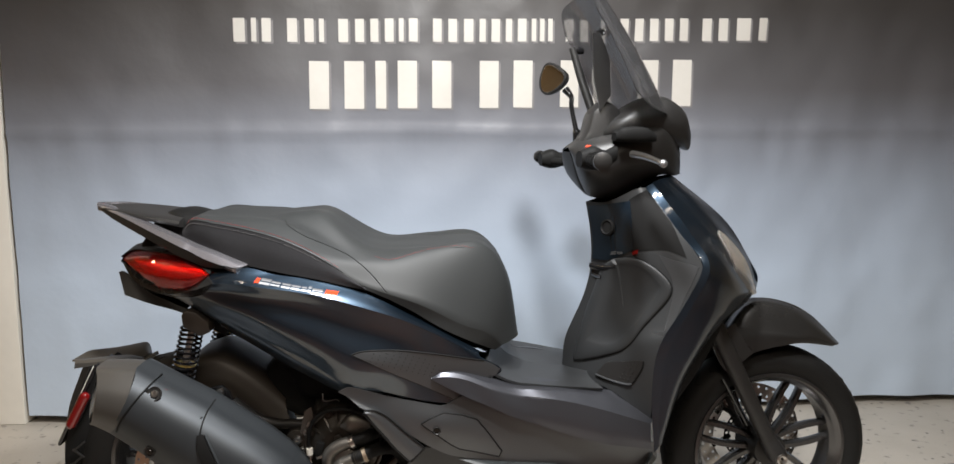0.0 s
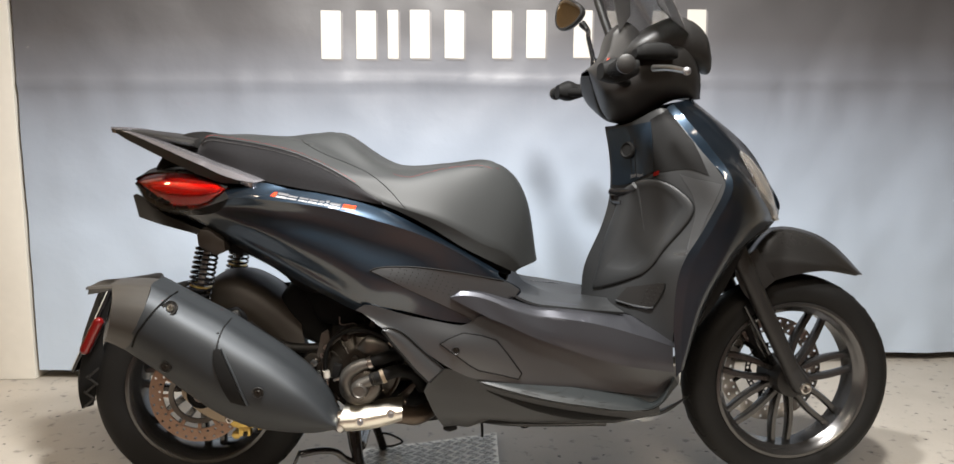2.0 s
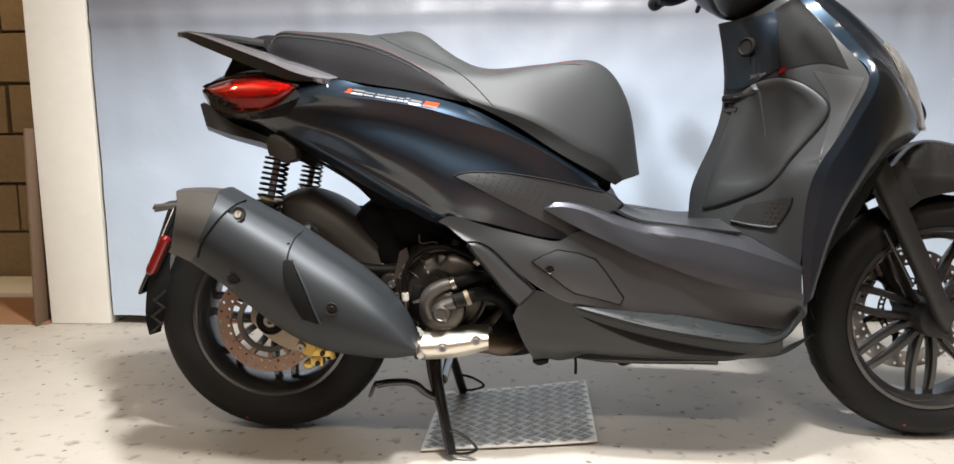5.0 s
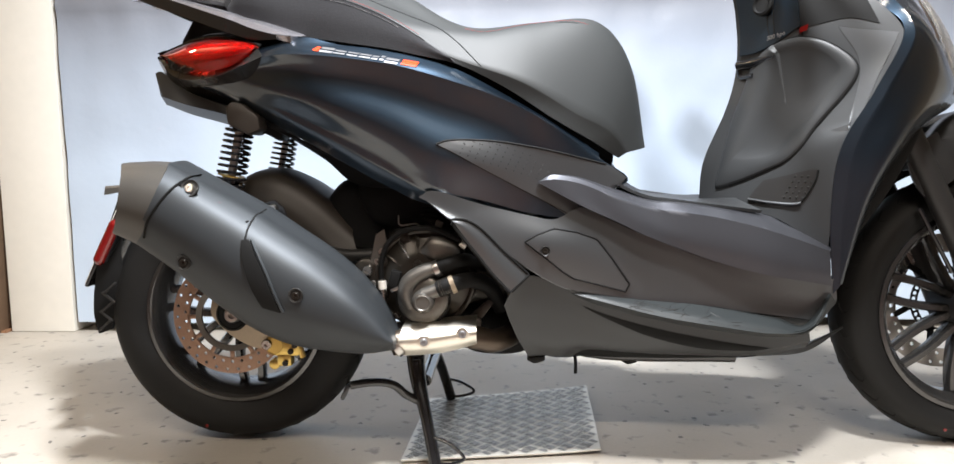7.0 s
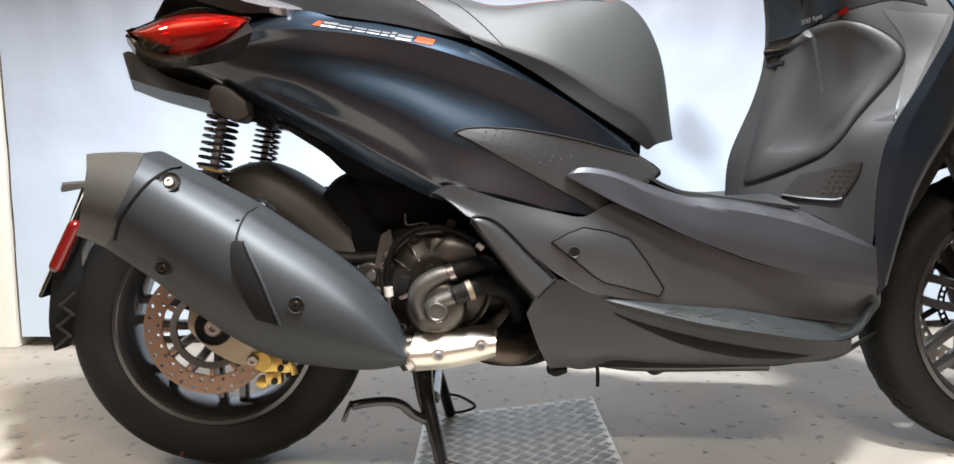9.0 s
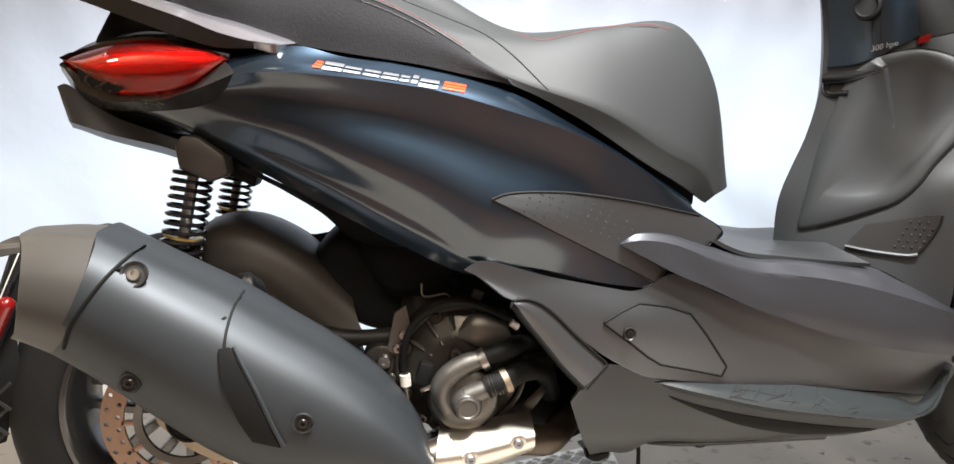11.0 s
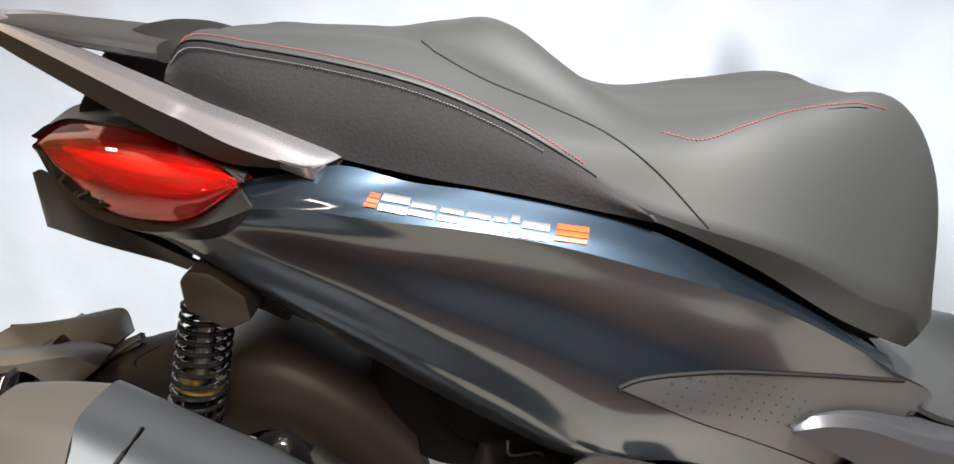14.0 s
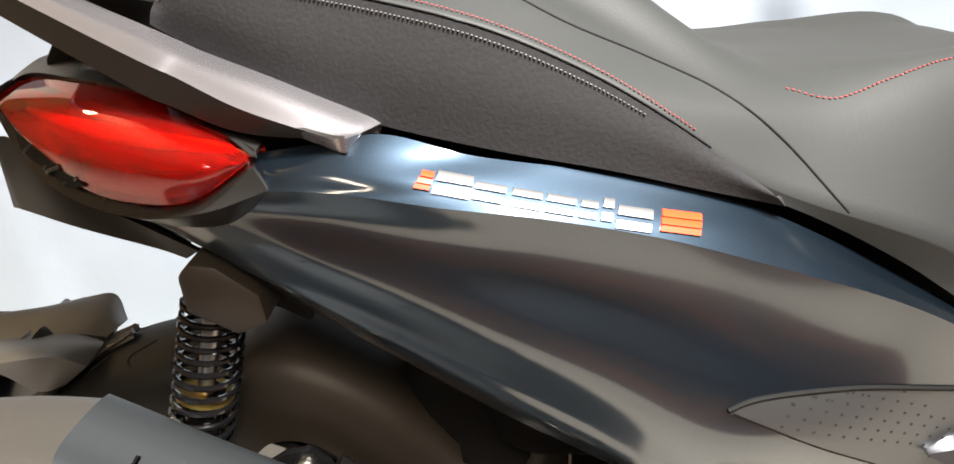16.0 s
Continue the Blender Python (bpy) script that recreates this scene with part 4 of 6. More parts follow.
# seat
seat = new("seat")
seat.parent = scooter
seat["label"] = "dark grey vinyl seat with red stitching and suede sides"
CENTRE = [(-0.70, 0, 0.922), (-0.68, 0, 0.940), (-0.62, 0, 0.944), (-0.55, 0, 0.940), (-0.49, 0, 0.939), (-0.43, 0, 0.943), (-0.362, 0, 0.938), (-0.259, 0, 0.868), (-0.12, 0, 0.862), (0.02, 0, 0.864), (0.085, 0, 0.790), (0.115, 0, 0.63)]
SIDE = [(-0.688, -0.145, 0.915), (-0.66, -0.168, 0.934), (-0.60, -0.190, 0.928), (-0.53, -0.208, 0.917), (-0.46, -0.224, 0.901), (-0.40, -0.233, 0.878), (-0.345, -0.239, 0.849), (-0.264, -0.243, 0.796), (-0.13, -0.240, 0.748), (-0.029, -0.212, 0.692), (0.033, -0.180, 0.663), (0.072, -0.145, 0.62)]
SEAT_FOOT = [(-0.691, -0.154, 0.898), (-0.650, -0.172, 0.880), (-0.590, -0.197, 0.858), (-0.532, -0.213, 0.838), (-0.449, -0.232, 0.822), (-0.371, -0.241, 0.809), (-0.313, -0.243, 0.796), (-0.250, -0.243, 0.782), (-0.160, -0.237, 0.738), (-0.070, -0.222, 0.681), (0.000, -0.194, 0.642), (0.055, -0.152, 0.610)]
seat_rows = [
    SEAT_FOOT,
    SIDE,
    [(-0.683, -0.125, 0.930), (-0.655, -0.142, 0.943), (-0.585, -0.155, 0.938), (-0.50, -0.155, 0.934), (-0.425, -0.162, 0.918), (-0.355, -0.175, 0.888), (-0.285, -0.195, 0.858), (-0.205, -0.185, 0.846), (-0.105, -0.165, 0.857), (0.008, -0.135, 0.858), (0.074, -0.125, 0.775), (0.105, -0.112, 0.627)],
    [(x + 0.004, -0.095 + (0.02 if x > -0.05 or x < -0.66 else 0), z - (0.002 if x < -0.3 else 0.0)) for x, y, z in CENTRE],
    CENTRE,
]
seat_cover = pair("seat_cover", solid(surface(seat_rows, 100, 9, sharp=(1,)), 0.006), "vinyl", seat, "", 70)
suede = pair("suede_side", solid(surface([
    [(x, y - 0.003, z - 0.001) for x, y, z in SIDE[:8]],
    [((a[0] + b[0]) / 2, (a[1] + b[1]) / 2 - 0.006, (a[2] + b[2]) / 2) for a, b in zip(SIDE[:8], SEAT_FOOT[:8])],
    [(x, y - 0.003, z) for x, y, z in SEAT_FOOT[:8]],
], 50, 6), 0.004), "suede", seat)


def stitches(line, dz, count, mat, size=0.00055):
    pts = even([Vector(p) for p in line], count * 2)
    bits = []
    for k in range(0, len(pts) - 1, 2):
        a, b = pts[k], pts[k].lerp(pts[k + 1], 1.0)
        bits.append(tube([a + Vector((0, dz * -0.7, dz)), b + Vector((0, dz * -0.7, dz))], size, 5))
    tagged(part("stitching", joined(*bits), mat, seat), kind="stuff")


MAT["redthread"] = material("red_thread", (0.30, 0.035, 0.035), 0.7)
MAT["greythread"] = material("grey_thread", (0.11, 0.105, 0.105), 0.6)
seam = laid(seat_cover, [spline([Vector(p) for p in SIDE[:8]], k / 60) + Vector((0, 0, 0.004)) for k in range(2, 56)], 0.0012)
stitches(seam, 0.0, 120, "redthread")
low = laid(suede, [spline([Vector(p) for p in SIDE[:8]], k / 60) + Vector((0, 0, -0.006)) for k in range(2, 52)], 0.0008)
stitches(low, 0.0, 120, "greythread")
part("piping", tube(laid(seat_cover, [spline([Vector(p) for p in SIDE[:8]], k / 60) for k in range(1, 57)], 0.0004), 0.0008, 6, steps=110), "dark", seat)
welt = laid(seat_cover, [spline([Vector(p) for p in [(-0.478, -0.136, 0.943), (-0.439, -0.148, 0.921), (-0.394, -0.162, 0.898), (-0.34, -0.184, 0.876), (-0.287, -0.205, 0.852), (-0.246, -0.22, 0.821), (-0.203, -0.236, 0.775)]], k / 40) for k in range(4, 41)], 0.0002)
part("seam_line", tube(welt, 0.0009, 6, steps=80), "dark", seat)
front_seam = laid(seat_cover, [spline([Vector(p) for p in [(-0.234, -0.169, 0.85), (-0.198, -0.167, 0.843), (-0.152, -0.163, 0.853), (-0.105, -0.16, 0.863), (-0.038, -0.141, 0.869), (0.0, -0.13, 0.862)]], k / 30) for k in range(31)], 0.001)
stitches(front_seam, 0.0, 55, "redthread")
part("seam_line", tube([p + Vector((0, -0.003, -0.004)) for p in front_seam[:27]], 0.0007, 6, steps=60), "dark", seat)
part("seat_base", hull([(-0.69, 0, 0.86, 0.08, 0.03), (-0.6, 0, 0.86, 0.15, 0.05), (-0.4, 0, 0.82, 0.185, 0.06), (-0.2, 0, 0.76, 0.185, 0.07), (-0.05, 0, 0.68, 0.165, 0.07), (0.05, 0, 0.62, 0.12, 0.03)], 24, 3.5), "dark", seat)

# grab handle, tail lamp
GRAB = [
    [(-0.931, -0.05, 0.952), (-0.865, -0.095, 0.922)] + [(-0.711, -0.178, 0.858), (-0.674, -0.19, 0.843), (-0.628, -0.205, 0.828), (-0.573, -0.217, 0.825), (-0.56, -0.222, 0.825)],
    [(-0.932, -0.052, 0.956), (-0.859, -0.108, 0.941)] + [(-0.704, -0.185, 0.88), (-0.668, -0.197, 0.865), (-0.624, -0.211, 0.845), (-0.572, -0.223, 0.829), (-0.557, -0.226, 0.827)],
    [(-0.94, -0.035, 0.96), (-0.865, -0.092, 0.949)] + [(-0.701, -0.172, 0.89), (-0.66, -0.186, 0.873), (-0.612, -0.2, 0.855), (-0.559, -0.211, 0.835), (-0.545, -0.213, 0.829)],
    [(-0.946, -0.02, 0.962), (-0.873, -0.07, 0.953)] + [(-0.701, -0.15, 0.895), (-0.654, -0.166, 0.876), (-0.603, -0.181, 0.86), (-0.548, -0.193, 0.839), (-0.533, -0.197, 0.832)],
    [(-0.956, 0, 0.962), (-0.881, -0.05, 0.953)] + [(-0.707, -0.137, 0.89), (-0.659, -0.152, 0.871), (-0.607, -0.167, 0.854), (-0.55, -0.18, 0.832), (-0.535, -0.186, 0.826)],
]
for r in GRAB:
    for k, (x, y, z) in enumerate(r):
        f = min(1.0, max(0.0, (x + 0.82) / 0.26))
        r[k] = (x + 0.013 * f, y - 0.018 * f, z + 0.006 * f)
grab = pair("grab_handle", solid(surface(GRAB[1:], 40, 6, sharp=(2,)), 0.010), "alloy", scooter, "satin lavender-grey grab handle")
# shade under the handle given as a separate matte black face
pair("underside", solid(surface(GRAB[:2], 40, 4), 0.0022), "matte", grab, "matte black lower face for the shade under the handle")
part("grab_bridge", hull([(-0.925, 0, 0.951, 0.05, 0.005), (-0.90, 0, 0.950, 0.08, 0.006), (-0.85, 0, 0.943, 0.1, 0.008), (-0.78, 0, 0.932, 0.12, 0.01), (-0.71, 0, 0.92, 0.12, 0.012)], 24, 4), "matte", scooter, "matte black rear carrier pad")
part("tail_centre", hull([(-0.862, 0, 0.795, 0.045, 0.04), (-0.84, 0, 0.79, 0.065, 0.052), (-0.76, 0, 0.785, 0.105, 0.06), (-0.66, 0, 0.78, 0.155, 0.065), (-0.58, 0, 0.77, 0.18, 0.065), (-0.45, 0, 0.745, 0.19, 0.075)], 24, 3.2), "matte", scooter, "black tail centre section")
part("tail_stay", hull([(-0.83, 0, 0.85, 0.05, 0.02), (-0.79, 0, 0.88, 0.06, 0.05), (-0.72, 0, 0.9, 0.09, 0.05), (-0.62, 0, 0.87, 0.1, 0.05)], 20, 3), "dark", scooter)
pair("tail_housing", solid(surface([
    [(-0.877, -0.045, 0.836), (-0.848, -0.016, 0.859), (-0.769, -0.085, 0.865), (-0.706, -0.125, 0.861), (-0.653, -0.151, 0.844), (-0.605, -0.218, 0.825)],
    [(-0.872, -0.069, 0.831), (-0.853, -0.045, 0.847), (-0.782, -0.107, 0.853), (-0.718, -0.152, 0.852), (-0.663, -0.180, 0.841), (-0.606, -0.238, 0.821)],
    [(-0.879, -0.044, 0.829), (-0.857, -0.038, 0.825), (-0.788, -0.099, 0.824), (-0.723, -0.146, 0.823), (-0.666, -0.176, 0.822), (-0.613, -0.218, 0.818)],
    [(-0.872, -0.068, 0.826), (-0.820, -0.118, 0.797), (-0.762, -0.165, 0.777), (-0.709, -0.199, 0.774), (-0.654, -0.226, 0.784), (-0.607, -0.238, 0.813)],
    [(-0.872, -0.074, 0.825), (-0.830, -0.114, 0.786), (-0.775, -0.160, 0.769), (-0.703, -0.208, 0.768), (-0.643, -0.237, 0.782), (-0.597, -0.244, 0.799)],
    [(-0.886, -0.039, 0.816), (-0.847, -0.072, 0.773), (-0.783, -0.128, 0.758), (-0.712, -0.177, 0.755), (-0.647, -0.209, 0.761), (-0.601, -0.218, 0.782)],
], 34, 5, sharp=(1, 3, 4))), "satinblack", scooter, "black tail lamp surround")
LENS = [
    [(-0.872, -0.062, 0.831), (-0.851, -0.046, 0.843), (-0.782, -0.107, 0.850), (-0.719, -0.151, 0.850), (-0.665, -0.179, 0.838), (-0.610, -0.234, 0.819)],
    [(-0.869, -0.069, 0.829), (-0.829, -0.097, 0.834), (-0.766, -0.150, 0.837), (-0.707, -0.188, 0.835), (-0.655, -0.213, 0.830), (-0.610, -0.237, 0.819)],
    [(-0.866, -0.076, 0.829), (-0.814, -0.135, 0.816), (-0.756, -0.182, 0.811), (-0.699, -0.217, 0.809), (-0.649, -0.240, 0.813), (-0.609, -0.239, 0.818)],
    [(-0.867, -0.074, 0.828), (-0.812, -0.129, 0.802), (-0.755, -0.175, 0.782), (-0.707, -0.204, 0.779), (-0.654, -0.230, 0.788), (-0.610, -0.238, 0.816)],
]
tail_lamp = pair("tail_lamp", solid(surface(LENS, 34, 6), 0.0035), "redlens", scooter, "red tail lamp lens")
pair("lamp_inner", solid(surface([[(x + 0.004, y + 0.030, z) for x, y, z in r] for r in LENS], 20, 5), 0.003), "lampred", tail_lamp)
mid_row = [((p[0] + q[0]) / 2, (p[1] + q[1]) / 2, (p[2] + q[2]) / 2) for p, q in zip(LENS[1], LENS[2])]
pair("light_guide", tube([(x, y + 0.014, z) for x, y, z in mid_row[1:6]], [0.003, 0.006, 0.007, 0.005, 0.002], 10), "guide", tail_lamp, "bright light guide bar")
pair("upper_mask", solid(surface([[(x, y + 0.012, z - 0.001) for x, y, z in LENS[0][1:]], [(x, y + 0.016, z + 0.004) for x, y, z in LENS[1][1:]]], 20, 3), 0.002), "lampdark", tail_lamp)
pair("lower_mask", solid(surface([[(x, y + 0.016, z - 0.006) for x, y, z in LENS[2][2:]], [(x, y + 0.012, z + 0.001) for x, y, z in LENS[3][2:]]], 16, 3), 0.002), "lampdark", tail_lamp)
tread = [(-0.835, -0.111, 0.817), (-0.748, -0.184, 0.785), (-0.771, -0.166, 0.779), (-0.83, -0.116, 0.796)]
grille = pair("lamp_grille", solid(surface([tread[:2], tread[3:1:-1]], 8, 4), 0.002), "dark", tail_lamp)
for k in range(5):
    p, q = Vector(tread[0]).lerp(Vector(tread[1]), 0.12 + 0.19 * k), Vector(tread[3]).lerp(Vector(tread[2]), 0.12 + 0.19 * k)
    pair("grille_rib", tube([p + Vector((0, -0.001, 0)), (p + q) / 2 + Vector((0.006 * (-1) ** k, -0.0015, 0)), q + Vector((0, -0.001, 0))], 0.0014, 6), "matte", grille)
pair("undertail", solid(surface([
    [(-0.883, -0.066, 0.793), (-0.864, -0.07, 0.794), (-0.807, -0.1, 0.755), (-0.743, -0.12, 0.73), (-0.69, -0.14, 0.713)],
    [(-0.855, -0.105, 0.743), (-0.844, -0.105, 0.739), (-0.799, -0.11, 0.724), (-0.733, -0.12, 0.708), (-0.707, -0.125, 0.7)],
    [(-0.895, 0, 0.733), (-0.883, 0, 0.729), (-0.84, 0, 0.712), (-0.77, 0, 0.692), (-0.743, 0, 0.683)],
], 16, 4, sharp=(1,)), 0.004), "matte", scooter, "matte black undertail")
# raised maker's badge drawn as plain slanted bars
def badge_bar(x0, x1, low, high, mat):
    """One slanted bar of the badge between two heights over the badge's middle line."""
    rows = []
    for x, h in ((x0, low), (x1, low), (x1, high), (x0, high)):
        rows.append(Vector((x + 0.45 * h, 0, 0.8085 - 0.172 * (x + 0.497) + h)))
    decal(tail_panel, rows, 0.0014, mat)


for x0, x1, low, high in ((-0.486, -0.463, -0.0050, 0.0052), (-0.461, -0.441, -0.0042, 0.0034), (-0.437, -0.418, -0.0042, 0.0034), (-0.415, -0.396, -0.0042, 0.0034), (-0.393, -0.382, -0.0042, 0.0034), (-0.379, -0.372, -0.0042, 0.0056), (-0.369, -0.346, -0.0066, 0.0034)):
    gap, mid = 0.0012, (low + high) / 2
    badge_bar(x0, x1, low, mid - gap, "silver")
    badge_bar(x0, x1, mid + gap, high, "silver")
for k in range(3):
    badge_bar(-0.498 + 0.001 * k, -0.488, -0.0042 + 0.0030 * k, -0.0020 + 0.0030 * k, "orange")
    badge_bar(-0.340, -0.313, -0.0052 + 0.0034 * k, -0.0026 + 0.0034 * k, "orange")

# ---- rear: silencer, wheel, engine, stand ----
silencer_rows = [
    [(-0.859, -0.255, 0.610), (-0.767, -0.260, 0.611), (-0.747, -0.261, 0.600), (-0.683, -0.262, 0.563), (-0.618, -0.262, 0.526), (-0.553, -0.262, 0.482), (-0.487, -0.261, 0.437), (-0.430, -0.258, 0.388), (-0.387, -0.252, 0.332), (-0.366, -0.246, 0.284)],
    [(-0.844, -0.289, 0.597), (-0.759, -0.297, 0.597), (-0.739, -0.298, 0.586), (-0.678, -0.300, 0.550), (-0.615, -0.300, 0.512), (-0.552, -0.300, 0.470), (-0.488, -0.298, 0.427), (-0.432, -0.293, 0.382), (-0.388, -0.285, 0.331), (-0.364, -0.276, 0.290)],
    [(-0.835, -0.316, 0.573), (-0.761, -0.326, 0.570), (-0.743, -0.327, 0.559), (-0.684, -0.330, 0.523), (-0.623, -0.330, 0.484), (-0.561, -0.330, 0.441), (-0.499, -0.327, 0.402), (-0.441, -0.322, 0.364), (-0.392, -0.310, 0.323), (-0.362, -0.299, 0.291)],
    [(-0.839, -0.323, 0.533), (-0.781, -0.334, 0.526), (-0.766, -0.335, 0.516), (-0.707, -0.338, 0.479), (-0.647, -0.338, 0.435), (-0.585, -0.338, 0.391), (-0.524, -0.335, 0.356), (-0.462, -0.329, 0.328), (-0.402, -0.317, 0.301), (-0.361, -0.305, 0.286)],
    [(-0.854, -0.305, 0.502), (-0.809, -0.314, 0.492), (-0.794, -0.315, 0.482), (-0.736, -0.318, 0.442), (-0.674, -0.318, 0.394), (-0.612, -0.318, 0.348), (-0.548, -0.315, 0.315), (-0.482, -0.310, 0.294), (-0.413, -0.300, 0.278), (-0.363, -0.290, 0.276)],
    [(-0.878, -0.266, 0.481), (-0.840, -0.272, 0.467), (-0.826, -0.273, 0.458), (-0.766, -0.275, 0.416), (-0.702, -0.275, 0.363), (-0.637, -0.275, 0.315), (-0.571, -0.273, 0.281), (-0.500, -0.270, 0.265), (-0.422, -0.263, 0.257), (-0.365, -0.256, 0.263)],
    [(-0.878, -0.180, 0.485), (-0.840, -0.180, 0.471), (-0.826, -0.180, 0.462), (-0.766, -0.180, 0.420), (-0.702, -0.180, 0.367), (-0.637, -0.180, 0.319), (-0.571, -0.180, 0.285), (-0.500, -0.180, 0.269), (-0.422, -0.180, 0.261), (-0.365, -0.180, 0.267)],
    [(-0.859, -0.180, 0.598), (-0.767, -0.180, 0.599), (-0.747, -0.180, 0.588), (-0.683, -0.180, 0.551), (-0.618, -0.180, 0.514), (-0.553, -0.180, 0.470), (-0.487, -0.180, 0.425), (-0.430, -0.180, 0.376), (-0.387, -0.180, 0.320), (-0.366, -0.180, 0.272)],
]
silencer = part("silencer", skin(surface([r[1:] for r in silencer_rows], 60, 6, closed=True)), "muffler", scooter, "satin black silencer")
cap = part("end_cap", skin(surface([[r[0], tuple(Vector(r[0]).lerp(Vector(r[1]), 0.5)), tuple(Vector(r[1]).lerp(Vector(r[2]), 0.55))] for r in silencer_rows], 10, 6, closed=True)), "lifted", silencer, "brownish black end cap")
groove(silencer, [(-0.716, -0.33, 0.592), (-0.746, -0.33, 0.556), (-0.776, -0.33, 0.516), (-0.798, -0.33, 0.48)], 0.0022, 40, proud=0.0012)
SLOT = [[(-0.613, -0.325, 0.476), (-0.611, -0.325, 0.45), (-0.605, -0.325, 0.422), (-0.594, -0.325, 0.389), (-0.58, -0.325, 0.359)], [(-0.609, -0.325, 0.476), (-0.596, -0.325, 0.449), (-0.582, -0.325, 0.419), (-0.569, -0.325, 0.385), (-0.556, -0.325, 0.350)]]
# slot's dark inside drawn as a black strip laid on the silencer
overlay(silencer, [[(x - 0.004, y, z) for x, y, z in SLOT[0]], [(x + 0.004, y, z) for x, y, z in SLOT[1]]], 0.0042, "dark", "slot", "raised black strip for the dark of the slot", 0.004, 24, 8)
groove(silencer, [(x + 0.008, y, z) for x, y, z in SLOT[1]], 0.0030, 30, mat="muffler", name="slot_edge", proud=0.0016)
groove(silencer, [(-0.594, -0.325, 0.535), (-0.604, -0.325, 0.523), (-0.609, -0.325, 0.5), (-0.611, -0.325, 0.476)], 0.0020, 20, name="slot_edge")
for p in [(-0.712, -0.32, 0.563), (-0.723, -0.32, 0.438), (-0.523, -0.32, 0.381)]:
    dished_screw(laid(silencer, [p], 0.002)[0], 0.0082 if p[0] < -0.6 and p[2] > 0.5 else 0.0068, silencer, "steel" if p[2] > 0.5 else "engine", (0, -0.93, 0.36) if p[2] > 0.5 else (0, -0.99, -0.1))

# exhaust pipe and its bright shield
pipe = part("exhaust_pipe", tube([(-0.377, -0.23, 0.266), (-0.341, -0.215, 0.272), (-0.279, -0.2, 0.277), (-0.221, -0.185, 0.267), (-0.182, -0.16, 0.254), (-0.141, -0.1, 0.261), (-0.108, -0.03, 0.291)], 0.023, 16, 40), "pipe", scooter, "brown-tinged steel exhaust pipe")
shield = part("heat_shield", solid(surface([
    [(-0.352, -0.205, 0.306), (-0.315, -0.205, 0.310), (-0.27, -0.195, 0.310), (-0.217, -0.18, 0.311)],
    [(-0.356, -0.232, 0.298), (-0.315, -0.23, 0.301), (-0.27, -0.22, 0.303), (-0.217, -0.205, 0.304)],
    [(-0.360, -0.252, 0.280), (-0.315, -0.25, 0.283), (-0.27, -0.24, 0.286), (-0.217, -0.225, 0.290)],
    [(-0.365, -0.250, 0.262), (-0.315, -0.248, 0.264), (-0.27, -0.238, 0.268), (-0.217, -0.223, 0.274)],
    [(-0.368, -0.230, 0.243), (-0.315, -0.228, 0.245), (-0.27, -0.22, 0.249), (-0.217, -0.205, 0.259)],
], 24, 6), 0.002), "chrome", scooter, "bright aluminium exhaust heat shield")
for p in [(-0.313, -0.235, 0.276), (-0.243, -0.235, 0.286)]:
    q = laid(shield, [p], 0.001)[0]
    ring = part("washer", lathe([(0, 0.012), (0.001, 0.0115), (0.0014, 0.009), (0.0014, 0.0004)], 28, (0.1, -1, -0.05), q), "chrome", shield)
    screw((q.x, q.y - 0.002, q.z), 0.0072, ring, "silver")
clampring = part("pipe_clamp", tube([(-0.376, -0.235, 0.262), (-0.367, -0.232, 0.269)], 0.026, 20), "steel", pipe)

# swing side: mudguard over the rear wheel
HUG_TOP = [(-0.748, -0.09, 0.503), (-0.715, -0.09, 0.557), (-0.684, -0.09, 0.579), (-0.639, -0.09, 0.583), (-0.59, -0.09, 0.564), (-0.54, -0.09, 0.53), (-0.502, -0.09, 0.495), (-0.475, -0.09, 0.467)]
hug = part("rear_hugger", solid(surface([
    [(x, 0.09, z) for x, y, z in HUG_TOP],
    [(x, 0.0, z + 0.012) for x, y, z in HUG_TOP],
    HUG_TOP,
    [(-0.735, -0.115, 0.471), (-0.695, -0.115, 0.521), (-0.667, -0.115, 0.537), (-0.629, -0.115, 0.537), (-0.591, -0.115, 0.52), (-0.548, -0.115, 0.486), (-0.505, -0.115, 0.441), (-0.461, -0.115, 0.424)],
    [(-0.725, -0.118, 0.438), (-0.679, -0.118, 0.482), (-0.657, -0.118, 0.499), (-0.624, -0.118, 0.498), (-0.597, -0.118, 0.481), (-0.554, -0.118, 0.442), (-0.511, -0.118, 0.416), (-0.439, -0.118, 0.411)],
], 40, 6), 0.004), "dusty_lit", scooter, "matte black hugger mudguard")
part("swing_arm", tube([(-0.6, -0.13, 0.471), (-0.546, -0.135, 0.436), (-0.502, -0.14, 0.425), (-0.458, -0.145, 0.423), (-0.403, -0.15, 0.425)], [0.02, 0.018, 0.014, 0.012, 0.014], 12), "matte", scooter)
part("hugger_wing", solid(surface([
    [(-0.696, 0.09, 0.572), (-0.609, 0.09, 0.558), (-0.551, 0.08, 0.543), (-0.479, 0.06, 0.561)],
    [(-0.674, 0.05, 0.563), (-0.601, 0.05, 0.544), (-0.545, 0.04, 0.519), (-0.482, 0.03, 0.531)],
], 14, 4), 0.004), "dark", scooter)
